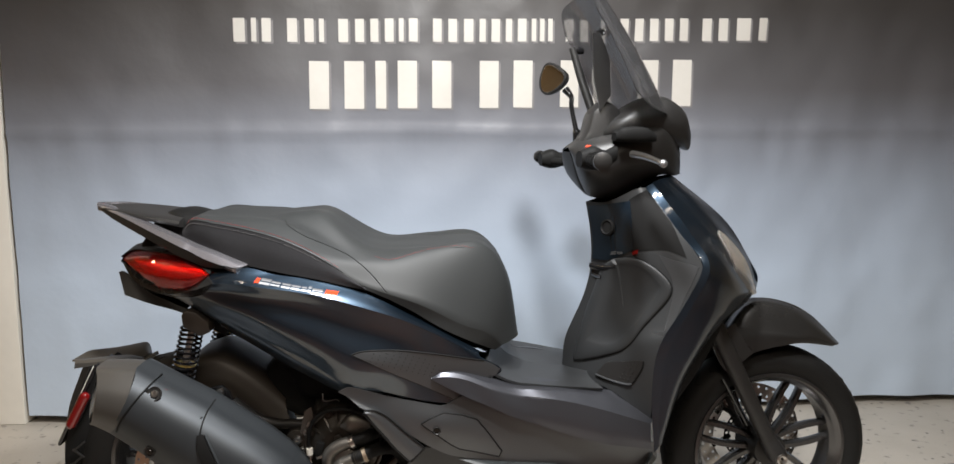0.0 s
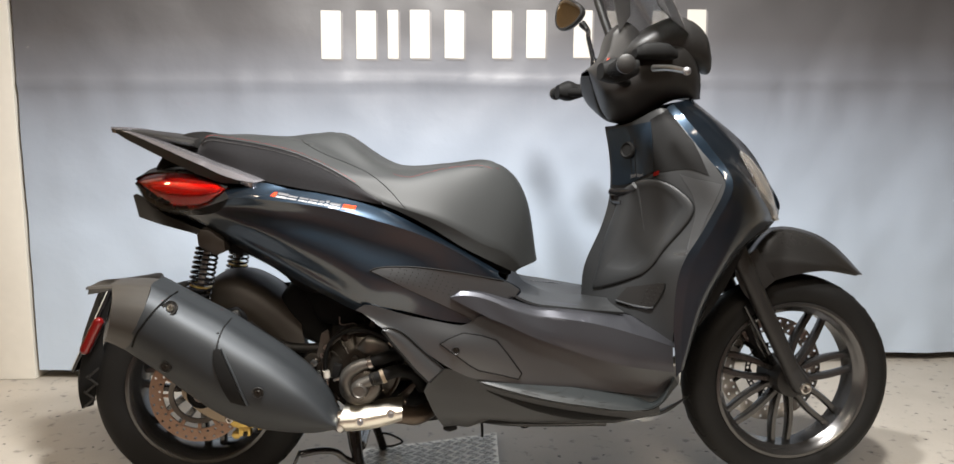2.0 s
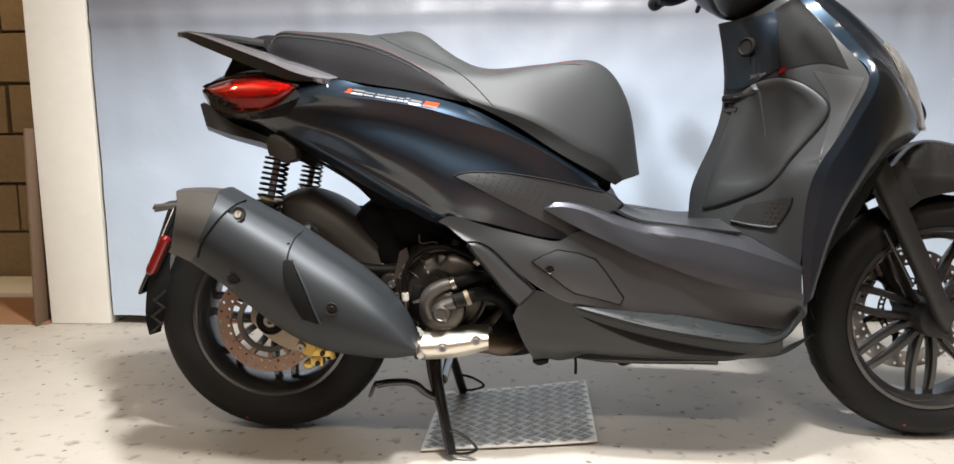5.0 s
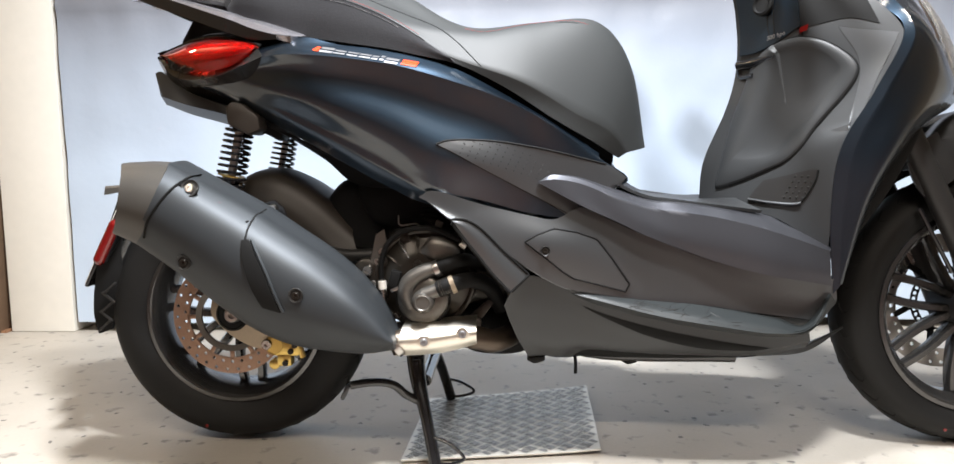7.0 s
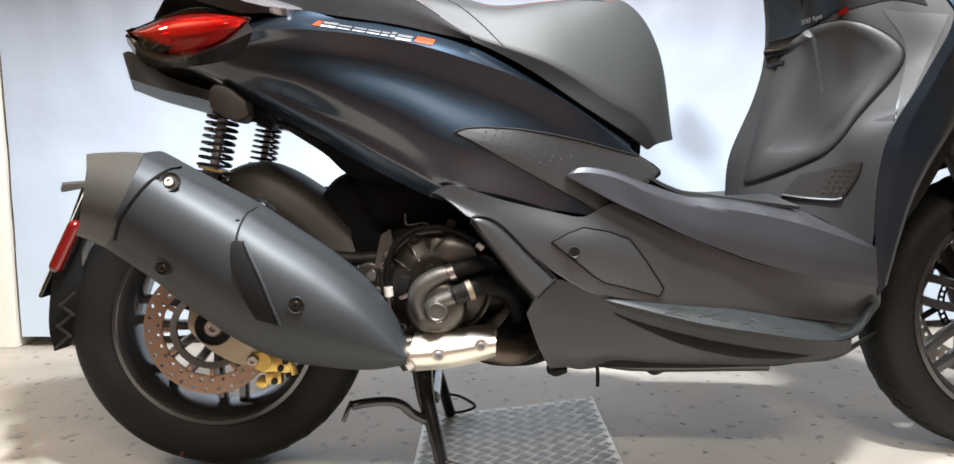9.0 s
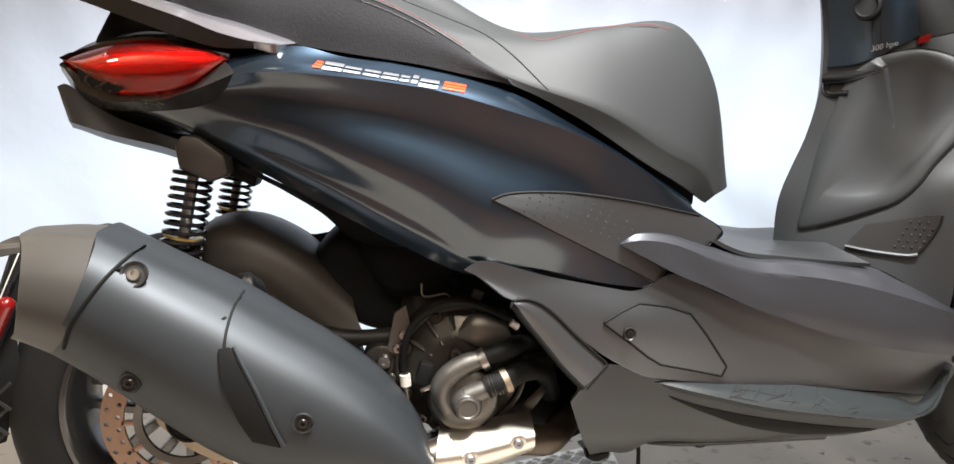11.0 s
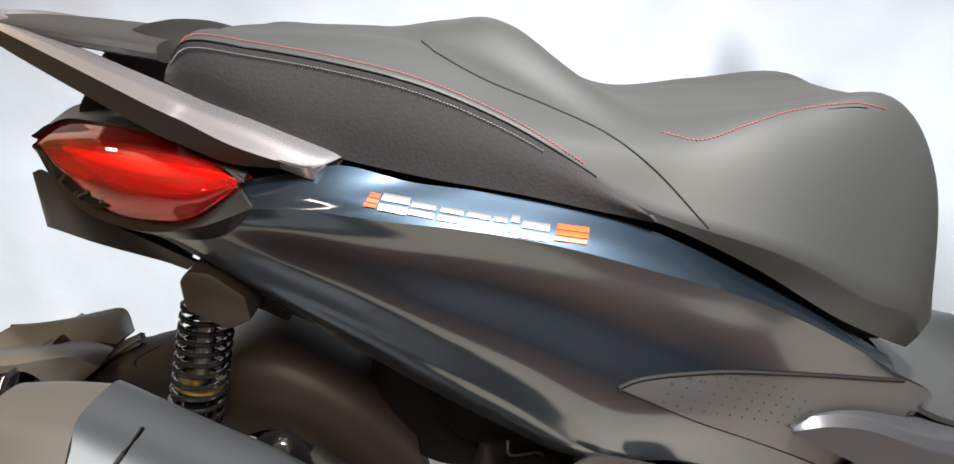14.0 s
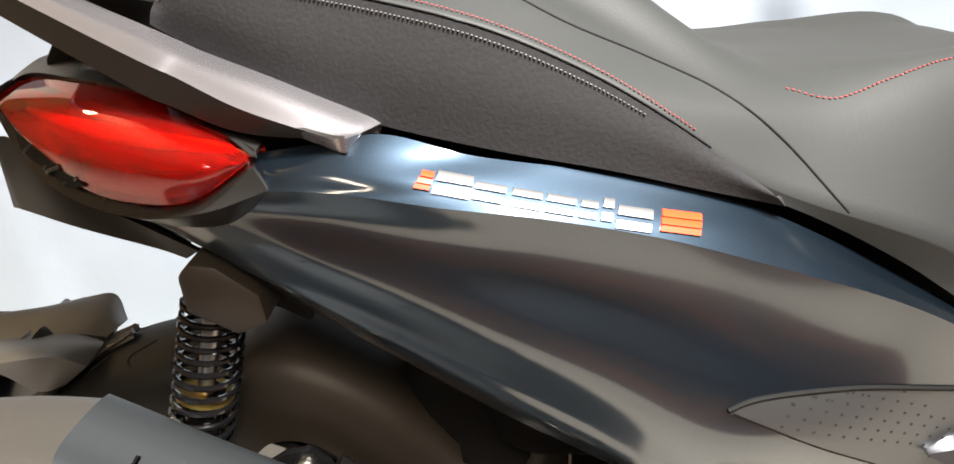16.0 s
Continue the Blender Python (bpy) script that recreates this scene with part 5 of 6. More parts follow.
stay = part("silencer_bracket", prism([(p[0], p[2]) for p in [(-0.658, -0.172, 0.512), (-0.631, -0.172, 0.53), (-0.608, -0.172, 0.535), (-0.59, -0.172, 0.519), (-0.582, -0.172, 0.49), (-0.565, -0.172, 0.469), (-0.622, -0.172, 0.491)]], -0.176, -0.168), "black", scooter)
screw((-0.612, -0.176, 0.518), 0.0105, stay)
screw((-0.428, -0.184, 0.399), 0.0105, scooter)
part("mount_lug", lathe([(0, 0.028), (0.03, 0.026), (0.034, 0.018), (0.034, 0.0004)], 24, (0, -1, 0), (-0.432, -0.148, 0.394)), "engine", scooter)


def shock(x, z, y, foot):
    """A spring leg: upper mount, spring, damper body, foot."""
    leg = new("shock_absorber")
    leg.parent = scooter
    leg["label"] = "black coil-over shock absorber"
    top, bot = Vector((x, y, z)), Vector(foot)
    d = bot - top
    side = d.cross(Vector((0, 1, 0))).normalized()
    other = d.normalized().cross(side)
    pts = []
    turns, steps = 12.5, 220
    for k in range(steps + 1):
        f = k / steps
        a = 2 * math.pi * turns * (f * 0.65 + 0.35 * (1 - (1 - f) ** 1.6))
        r = 0.0255 + 0.003 * f
        pts.append(top + d * (0.02 + 0.72 * f) + (side * math.cos(a) + other * math.sin(a)) * r)
    part("spring", tube(pts, 0.0029, 7, steps), "blackwire", leg)
    part("damper_rod", tube([top, top + d * 0.55], 0.008, 12), "steel", leg)
    part("damper_body", tube([top + d * 0.42, top + d * 0.98], 0.017, 16), "black", leg)
    part("spring_seat", tube([top + d * 0.42, top + d * 0.435], 0.026, 20), "gold", leg)
    part("spring_cup", tube([top + d * 0.735, top + d * 0.77], 0.031, 20), "black", leg)
    part("upper_bush", tube([top + d * -0.06, top + d * 0.02], 0.02, 16), "black", leg)
    return leg


shock(-0.678, 0.678, -0.15, (-0.728, -0.155, 0.455))
shock(-0.678, 0.678, 0.15, (-0.728, 0.155, 0.455))
mount = prism([(-0.691, 0.712), (-0.680, 0.724), (-0.660, 0.721), (-0.628, 0.696), (-0.624, 0.671), (-0.649, 0.660), (-0.688, 0.682)], -0.192, -0.118, 0.005)
pair("shock_mount", mount, "dusty_lit", scooter, "brownish black shock absorber mount")
pair("mount_bracket", prism([(-0.642, 0.700), (-0.591, 0.676), (-0.600, 0.648), (-0.623, 0.661), (-0.640, 0.668)], -0.15, -0.10, 0.004), "dark", scooter)

# wheels
def spoke_blade(a, s, r0, r1, w0, w1, spread, depth):
    d = Vector((math.cos(a), 0, math.sin(a)))
    q = Vector((-math.sin(a), 0, math.cos(a)))
    bm = bmesh.new()
    rings = []
    for k in range(9):
        f = k / 8
        c = d * (r0 + (r1 - r0) * f) + q * s * (0.0085 + 0.0135 * math.sin(math.pi * (0.12 + 0.72 * f)) + spread * f * 0.5)
        w = w0 + (w1 - w0) * f
        h = depth * (1 - 0.35 * f)
        rings.append([bm.verts.new(c + q * u * w + Vector((0, v * h, 0))) for u, v in ((-1, -0.5), (-0.6, -1), (0.6, -1), (1, -0.5), (1, 0.5), (0.6, 1), (-0.6, 1), (-1, 0.5))])
    for a_, b_ in zip(rings, rings[1:]):
        for k in range(8):
            bm.faces.new((a_[k], a_[(k + 1) % 8], b_[(k + 1) % 8], b_[k]))
    bm.faces.new(rings[0][::-1])
    bm.faces.new(rings[-1])
    return bm


def perforated(r0, r1, n, rows, hole, thick, side):
    """A flat ring with rows of round holes right through it."""
    bm = bmesh.new()
    w = (r1 - r0) / rows

    def at(r, a, y):
        return bm.verts.new((r * math.cos(a), y, r * math.sin(a)))
    for j in range(rows):
        for k in range(n):
            a0 = 2 * math.pi * (k + 0.5 * (j % 2)) / n
            da = 2 * math.pi / n
            ra, rb = r0 + w * j, r0 + w * (j + 1)
            rm, am = (ra + rb) / 2, a0 + da / 2
            edge = [(ra, 0), (ra, .5), (ra, 1), (rm, 1), (rb, 1), (rb, .5), (rb, 0), (rm, 0)]
            loops = []
            for y in (-thick / 2, thick / 2):
                outer = [at(r, a0 + da * f, y) for r, f in edge]
                inner = []
                for r, f in edge:
                    v = Vector((r - rm, (a0 + da * f - am) * rm, 0)).normalized() * hole
                    inner.append(at(rm + v.x, am + v.y / rm, y))
                loops.append((outer, inner))
                for i in range(8):
                    q = (outer[i], outer[(i + 1) % 8], inner[(i + 1) % 8], inner[i])
                    bm.faces.new(q)
            for i in range(8):
                bm.faces.new((loops[0][1][i], loops[0][1][(i + 1) % 8], loops[1][1][(i + 1) % 8], loops[1][1][i]))
            if j == 0:
                for i in (0, 1):
                    bm.faces.new((loops[0][0][i], loops[0][0][i + 1], loops[1][0][i + 1], loops[1][0][i]))
            if j == rows - 1:
                for i in (4, 5):
                    bm.faces.new((loops[0][0][i], loops[0][0][i + 1], loops[1][0][i + 1], loops[1][0][i]))
    bmesh.ops.remove_doubles(bm, verts=bm.verts, dist=1e-5)
    bmesh.ops.translate(bm, vec=(0, side, 0), verts=bm.verts)
    return bm


def tyre_shape(radius, rim_r, w, grooves):
    prof = [(-w * 0.72, rim_r - 0.004), (-w * 0.90, rim_r + 0.012), (-w * 0.98, rim_r + (radius - rim_r) * 0.35), (-w, rim_r + (radius - rim_r) * 0.55), (-w * 0.94, radius - 0.028), (-w * 0.86, radius - 0.019), (-w * 0.72, radius - 0.0125), (-w * 0.5, radius - 0.006), (-w * 0.25, radius - 0.0015), (0, radius)]
    prof = prof + [(-h, r) for h, r in prof[-2::-1]] + [(-w * 0.72, rim_r - 0.004)]
    return lathe(prof, 120)


def tread_groove(radius, w, a, side):
    """One slanting sipe across the shoulder of the tyre, as a dark inlaid strip."""
    pts = []
    for k in range(6):
        f = k / 5
        h = side * w * (0.15 + 0.72 * f)
        drop = 0.0031 + 0.0185 * (max(0, abs(h) / w - 0.25) / 0.62) ** 1.7
        ang = a + 0.10 * f + (0.05 if 1 < k < 4 else 0)
        r = radius - drop
        pts.append((r * math.cos(ang), h, r * math.sin(ang)))
    return tube(pts, [0.001, 0.0022, 0.0024, 0.0024, 0.002, 0.001], 5, 10)


def wheel(name, centre, radius, rim_r, width, place, phase, spokes, label):
    hub = new(name)
    hub.parent = scooter
    hub["label"] = label
    w = width / 2
    tyre = part("tyre", tyre_shape(radius, rim_r, w, 0), "rubber", hub, "black road tyre")
    cuts = []
    for k in range(34):
        a = 2 * math.pi * k / 34
        cuts += [tread_groove(radius, w, a, 1), tread_groove(radius, w, a + 0.09, -1)]
    tagged(part("tread", joined(*cuts), "dark", tyre), kind="stuff")
    part("paint_dot", lathe([(0, 0.004), (0.0008, 0.0035), (0.0008, 0.0003)], 10, (0, -1, 0), (0.9 * radius * math.cos(-1.85), -w * 0.955, 0.9 * radius * math.sin(-1.85))), "red", tyre)
    rp = [(-w * 0.78, rim_r + 0.004), (-w * 0.86, rim_r + 0.002), (-w * 0.88, rim_r - 0.006), (-w * 0.80, rim_r - 0.012), (-w * 0.62, rim_r - 0.018), (-w * 0.45, rim_r - 0.026), (w * 0.45, rim_r - 0.026), (w * 0.62, rim_r - 0.018), (w * 0.8, rim_r - 0.012), (w * 0.88, rim_r - 0.006), (w * 0.86, rim_r + 0.002), (w * 0.78, rim_r + 0.004), (-w * 0.78, rim_r + 0.004)]
    part("rim", lathe(rp, 120), "rim", hub)
    for k in range(7):
        for s in (-1, 1):
            part("spoke", spoke_blade(2 * math.pi * k / 7 + phase, s, 0.042, rim_r - 0.018, 0.0092, 0.0088, spokes, 0.017), "rim", hub)
    part("hub", lathe([(-0.055, 0.0005), (-0.055, 0.03), (-0.05, 0.044), (0.05, 0.052), (0.055, 0.03), (0.055, 0.0005)], 36), "matte", hub)
    hub.matrix_world = place @ Matrix.Translation(centre)
    return hub


rear_wheel = wheel("rear_wheel", (-0.742, 0, 0.285), 0.283, 0.190, 0.145, Matrix(), 0.30, 0.006, "rear wheel with dark grey split-spoke alloy rim")
front_wheel = wheel("front_wheel", (0.815, 0, 0.288), 0.287, 0.212, 0.118, TURN_FRONT, 0.19, 0.009, "front wheel with dark grey split-spoke alloy rim")
part("rear_disc", perforated(0.088, 0.122, 30, 2, 0.0038, 0.005, -0.084), "disc", rear_wheel, "rusty brown drilled brake disc")
carrier = part("disc_carrier", lathe([(-0.086, 0.062), (-0.088, 0.0735), (-0.080, 0.0735), (-0.080, 0.062), (-0.086, 0.062)], 40), "castmetal", rear_wheel)
for k in range(12):
    a = 2 * math.pi * k / 12
    part("disc_arm", box(0.022, 0.005, 0.009, (0.081 * math.cos(a), -0.084, 0.081 * math.sin(a)), 0.001, Matrix.Rotation(-a, 4, "Y")), "disc", rear_wheel)
part("front_disc", perforated(0.108, 0.15, 36, 2, 0.0042, 0.005, 0.072), "steel", front_wheel, "drilled steel brake disc")
part("tone_ring", perforated(0.062, 0.078, 36, 1, 0.0045, 0.002, 0.066), "dark", front_wheel)
for k in range(6):
    a = 2 * math.pi * k / 6 + 0.2
    part("disc_arm", box(0.06, 0.006, 0.012, (0.085 * math.cos(a), 0.07, 0.085 * math.sin(a)), 0.001, Matrix.Rotation(-a - 0.3, 4, "Y")), "dark", front_wheel)
# rear hub plate, axle nut and caliper stand still
arm = part("caliper_bracket", solid(surface([
    [(-0.768, -0.105, 0.341), (-0.728, -0.11, 0.374), (-0.663, -0.118, 0.342), (-0.591, -0.12, 0.275)],
    [(-0.774, -0.108, 0.298), (-0.723, -0.116, 0.31), (-0.664, -0.122, 0.288), (-0.618, -0.12, 0.259)],
    [(-0.76, -0.106, 0.275), (-0.728, -0.11, 0.248), (-0.679, -0.115, 0.226), (-0.647, -0.115, 0.231)],
], 16, 6), 0.012), "tan", scooter, "tan cast caliper bracket")
part("axle_recess", lathe([(0.006, 0.034), (0.008, 0.03), (0.0, 0.022), (0.0, 0.0005)], 32, (0, -1, 0), (-0.724, -0.114, 0.297)), "dark", arm)
screw((-0.722, -0.118, 0.298), 0.017, arm)
caliper = part("brake_caliper", joined(
    lathe([(0, 0.021), (0.022, 0.021), (0.026, 0.017), (0.026, 0.0004)], 24, (0, -1, 0), (-0.638, -0.098, 0.233)),
    lathe([(0, 0.011), (0.018, 0.011), (0.02, 0.008), (0.02, 0.0004)], 20, (0, -1, 0), (-0.641, -0.1, 0.192)),
    box(0.055, 0.03, 0.035, (-0.614, -0.108, 0.228), 0.005),
    tube([(-0.608, -0.12, 0.242), (-0.587, -0.12, 0.231), (-0.58, -0.12, 0.208)], 0.006, 8),
    box(0.03, 0.025, 0.03, (-0.619, -0.11, 0.204), 0.004)), "gold", scooter, "gold anodised brake caliper")
for p in [(-0.604, -0.125, 0.221), (-0.595, -0.125, 0.234), (-0.616, -0.125, 0.197)]:
    screw(p, 0.006, caliper, "engine")
screw((-0.653, -0.122, 0.236), 0.011, arm)

# engine
engine = new("engine")
engine.parent = scooter
engine["label"] = "dark cast engine with water pump and hoses"
part("block", hull([(-0.42, 0.02, 0.42, 0.09, 0.05), (-0.38, 0.02, 0.44, 0.13, 0.11), (-0.3, 0.02, 0.43, 0.14, 0.13), (-0.22, 0.03, 0.40, 0.12, 0.12), (-0.14, 0.03, 0.40, 0.11, 0.10), (-0.08, 0.03, 0.42, 0.08, 0.08)], 28, 3), "engine", engine)
centre = Vector((-0.317, -0.17, 0.382))
part("crankcase_cover", lathe([(-0.03, 0.10), (0.0, 0.098), (0.012, 0.09), (0.016, 0.075), (0.03, 0.06), (0.034, 0.045), (0.034, 0.0005)], 48, (0, -1, 0), centre), "engine", engine)
part("cover_rim", tube([centre + Vector((0.093 * math.cos(a), -0.012, 0.093 * math.sin(a))) for a in (2 * math.pi * k / 24 + 0.01 for k in range(25))], 0.005, 8, 72, ends=False), "engine", engine)
part("cover_lobe", hull([(centre.x - 0.005, -0.19, centre.z + 0.055, 0.012, 0.008), (centre.x + 0.02, -0.195, centre.z + 0.06, 0.018, 0.025), (centre.x + 0.06, -0.19, centre.z + 0.05, 0.016, 0.024), (centre.x + 0.075, -0.185, centre.z + 0.04, 0.01, 0.01)], 20), "castmetal", engine)
pump_c = Vector((-0.317, -0.21, 0.35))
pump = part("water_pump", joined(
    lathe([(-0.03, 0.052), (0.004, 0.050), (0.012, 0.044), (0.016, 0.030), (0.017, 0.0005)], 40, (0, -1, 0), pump_c),
    tube([(-0.34, -0.215, 0.334), (-0.349, -0.22, 0.361), (-0.341, -0.222, 0.384), (-0.317, -0.222, 0.401), (-0.289, -0.222, 0.409)], [0.014, 0.016, 0.016, 0.015, 0.013], 14),
    lathe([(0, 0.022), (0.02, 0.021), (0.026, 0.017), (0.026, 0.0005)], 24, (0, -1, 0), pump_c + Vector((0.002, -0.012, -0.002))),
    tube([(-0.315, -0.235, 0.36), (-0.287, -0.235, 0.37)], 0.013, 16)), "castmetal", engine, "grey cast water pump")
for p in [(-0.327, -0.21, 0.414), (-0.354, -0.21, 0.349), (-0.287, -0.21, 0.341)]:
    screw(p, 0.0085, pump, "engine")
hose_a = part("hose", tube([(-0.287, -0.222, 0.41), (-0.264, -0.222, 0.417), (-0.237, -0.2, 0.42), (-0.202, -0.15, 0.404)], 0.014, 14), "dark", engine, "black rubber coolant hose")
hose_b = part("hose", tube([(-0.287, -0.235, 0.371), (-0.261, -0.235, 0.381), (-0.228, -0.21, 0.384), (-0.193, -0.17, 0.364), (-0.172, -0.12, 0.311)], 0.0155, 14), "dark", engine, "black rubber coolant hose")
part("hose_clip", tube([(-0.294, -0.222, 0.406), (-0.285, -0.222, 0.41)], 0.0165, 18), "steel", hose_a)
part("hose_clip", tube([(-0.264, -0.235, 0.379), (-0.256, -0.234, 0.382)], 0.0178, 18), "tan", hose_b)
for k in range(5):
    p = [Vector(v) for v in [(-0.283, -0.235, 0.373), (-0.265, -0.235, 0.379)]]
    q = p[0].lerp(p[1], k / 4)
    part("hose_coil", tube([q, q + (p[1] - p[0]).normalized() * 0.0022], 0.0168, 16), "engine", hose_b)
part("sensor_plug", box(0.02, 0.02, 0.034, (-0.372, -0.205, 0.386), 0.004, Matrix.Rotation(0.3, 4, "Y")), "dark", engine)
part("wire_clip", box(0.017, 0.004, 0.006, (-0.37, -0.218, 0.368), 0.001, Matrix.Rotation(-0.35, 4, "Y")), "steel", engine)
part("breather_hose", tube([(-0.402, -0.18, 0.349), (-0.4, -0.19, 0.413), (-0.384, -0.195, 0.454), (-0.348, -0.2, 0.479), (-0.298, -0.2, 0.48), (-0.247, -0.2, 0.458)], 0.0052, 10, 40), "dark", engine)
part("hose_end", tube([(-0.247, -0.2, 0.453), (-0.237, -0.2, 0.445)], 0.0055, 10), "white", engine)
part("side_cable", tube([(-0.399, -0.19, 0.382), (-0.398, -0.19, 0.351), (-0.392, -0.19, 0.319), (-0.374, -0.19, 0.287)], 0.0055, 10), "steel", engine)
part("cable_ferrule", tube([(-0.399, -0.192, 0.38), (-0.398, -0.192, 0.364)], 0.008, 12), "white", engine)
part("engine_bracket", prism([(p[0], p[2]) for p in [(-0.411, -0.175, 0.468), (-0.395, -0.175, 0.478), (-0.39, -0.175, 0.452), (-0.401, -0.175, 0.421), (-0.392, -0.175, 0.379), (-0.402, -0.175, 0.364), (-0.421, -0.175, 0.38), (-0.424, -0.175, 0.411)]], -0.18, -0.174), "castmetal", engine)
for p in [(-0.4, -0.182, 0.436), (-0.409, -0.182, 0.416), (-0.418, -0.182, 0.373), (-0.375, -0.182, 0.309)]:
    screw(p, 0.0065, engine, "steel")
part("wire_bracket", tube([(-0.371, -0.15, 0.502), (-0.368, -0.15, 0.483), (-0.339, -0.15, 0.486), (-0.33, -0.15, 0.481)], 0.0016, 6, 12), "steel", engine)
part("small_bracket", box(0.016, 0.006, 0.014, (-0.29, -0.16, 0.485), 0.002, Matrix.Rotation(0.4, 4, "Y")), "castmetal", engine)
part("tension_arm", prism([(p[0], p[2]) for p in [(-0.234, -0.15, 0.302), (-0.218, -0.15, 0.285), (-0.186, -0.15, 0.328), (-0.193, -0.15, 0.339)]], -0.156, -0.146, 0.002), "engine", engine)
screw((-0.22, -0.158, 0.29), 0.0105, engine)
part("air_box", hull([(-0.46, 0, 0.545, 0.1, 0.02), (-0.42, 0, 0.53, 0.13, 0.06), (-0.34, 0, 0.53, 0.14, 0.065), (-0.27, 0, 0.50, 0.12, 0.04)], 24, 4), "dark", scooter)
# added dark body that keeps the gap behind the hugger black
part("rear_filler", hull([(-0.54, 0, 0.50, 0.06, 0.03), (-0.5, 0, 0.5, 0.085, 0.07), (-0.43, 0, 0.49, 0.095, 0.09), (-0.36, 0, 0.5, 0.09, 0.08)], 20, 3), "dark", scooter)
part("inner_guard", solid(surface([
    [(-0.619, -0.16, 0.677), (-0.513, -0.17, 0.627), (-0.408, -0.18, 0.584), (-0.309, -0.19, 0.549)],
    [(-0.586, -0.13, 0.656), (-0.515, -0.13, 0.61), (-0.457, -0.13, 0.563), (-0.358, -0.13, 0.551)],
], 18, 4), 0.006), "dark", scooter)
for k in range(6):
    part("cable", tube([(-0.44 + 0.02 * k, -0.1, 0.50 + 0.01 * (k % 3)), (-0.36 + 0.015 * k, -0.13, 0.515 - 0.008 * k), (-0.26 + 0.01 * k, -0.13, 0.50 - 0.012 * k), (-0.17, -0.1, 0.43)], 0.004 + 0.001 * (k % 3), 8), "black", scooter)
part("frame_tube", tube([(-0.28, -0.12, 0.53), (-0.18, -0.13, 0.42), (-0.1, -0.12, 0.3), (0.0, -0.1, 0.22), (0.3, -0.1, 0.21)], 0.016, 12), "black", scooter)
part("under_tray", hull([(-0.1, 0, 0.24, 0.05, 0.03), (-0.04, 0, 0.29, 0.13, 0.09), (0.1, 0, 0.33, 0.17, 0.13), (0.25, 0, 0.34, 0.17, 0.14), (0.36, 0, 0.34, 0.16, 0.13), (0.43, 0, 0.4, 0.13, 0.1)], 24, 4), "dark", scooter)
part("tunnel_core", hull([(-0.02, 0, 0.49, 0.15, 0.045), (0.06, 0, 0.475, 0.17, 0.045), (0.15, 0, 0.465, 0.15, 0.045), (0.25, 0, 0.455, 0.13, 0.05), (0.34, 0, 0.455, 0.11, 0.055)], 24, 4), "innergrey", scooter)
tunnel = pair("tunnel", solid(surface([
    [(0.062, 0, 0.592), (0.09, 0, 0.554), (0.151, 0, 0.525), (0.211, 0, 0.516), (0.26, 0, 0.516), (0.32, 0, 0.52)],
    [(0.041, -0.1, 0.592), (0.064, -0.1, 0.556), (0.12, -0.1, 0.53), (0.177, -0.1, 0.520), (0.235, -0.1, 0.518), (0.30, -0.1, 0.52)],
    [(0.026, -0.195, 0.592), (0.045, -0.195, 0.562), (0.098, -0.19, 0.536), (0.16, -0.185, 0.526), (0.24, -0.17, 0.514), (0.327, -0.15, 0.502)],
], 24, 5), 0.006), "innergrey", scooter, "dark grey step-through tunnel")
pair("floor_pan", solid(surface([
    [(0.08, -0.16, 0.545), (0.139, -0.14, 0.525), (0.255, -0.13, 0.498), (0.355, -0.13, 0.465), (0.46, -0.16, 0.415)],
    [(0.106, 0, 0.530), (0.213, 0, 0.512), (0.259, 0, 0.510), (0.353, -0.09, 0.495), (0.451, -0.15, 0.445)],
], 24, 6), 0.005), "innergrey", scooter, "dark grey step-through floor")
part("drain_hose", tube([(-0.023, -0.1, 0.219), (-0.02, -0.1, 0.196), (-0.02, -0.1, 0.17)], 0.0035, 8), "dark", scooter)
part("underside_lug", hull([(-0.12, -0.14, 0.216, 0.012, 0.006), (-0.105, -0.14, 0.213, 0.014, 0.009), (-0.085, -0.14, 0.216, 0.012, 0.006)], 12), "dark", scooter)
part("underside_lug", hull([(0.07, -0.08, 0.2, 0.012, 0.004), (0.09, -0.08, 0.195, 0.016, 0.01), (0.12, -0.08, 0.2, 0.012, 0.004)], 12), "dark", scooter)

# added dark body that blocks the bright gap under the engine
part("gap_filler", hull([(-0.27, 0, 0.27, 0.08, 0.04), (-0.23, 0, 0.26, 0.1, 0.06), (-0.15, 0, 0.255, 0.1, 0.06), (-0.09, 0, 0.26, 0.08, 0.05)], 20, 3), "dark", engine)
for k in range(7):
    a = 0.5 + 0.75 * k
    q = centre + Vector((0.088 * math.cos(a), -0.012, 0.088 * math.sin(a)))
    boss = part("cover_boss", lathe([(-0.01, 0.013), (0.003, 0.0115), (0.005, 0.009), (0.005, 0.0004)], 18, (0, -1, 0), q), "engine", engine)
    screw(q + Vector((0, -0.005, 0)), 0.0058, boss, "engine")
for k in range(5):
    a = 0.9 + 0.42 * k
    part("cover_rib", tube([centre + Vector((0.050 * math.cos(a), -0.030, 0.050 * math.sin(a))), centre + Vector((0.070 * math.cos(a), -0.020, 0.070 * math.sin(a))), centre + Vector((0.088 * math.cos(a), -0.014, 0.088 * math.sin(a)))], [0.004, 0.004, 0.003], 8), "engine", engine)
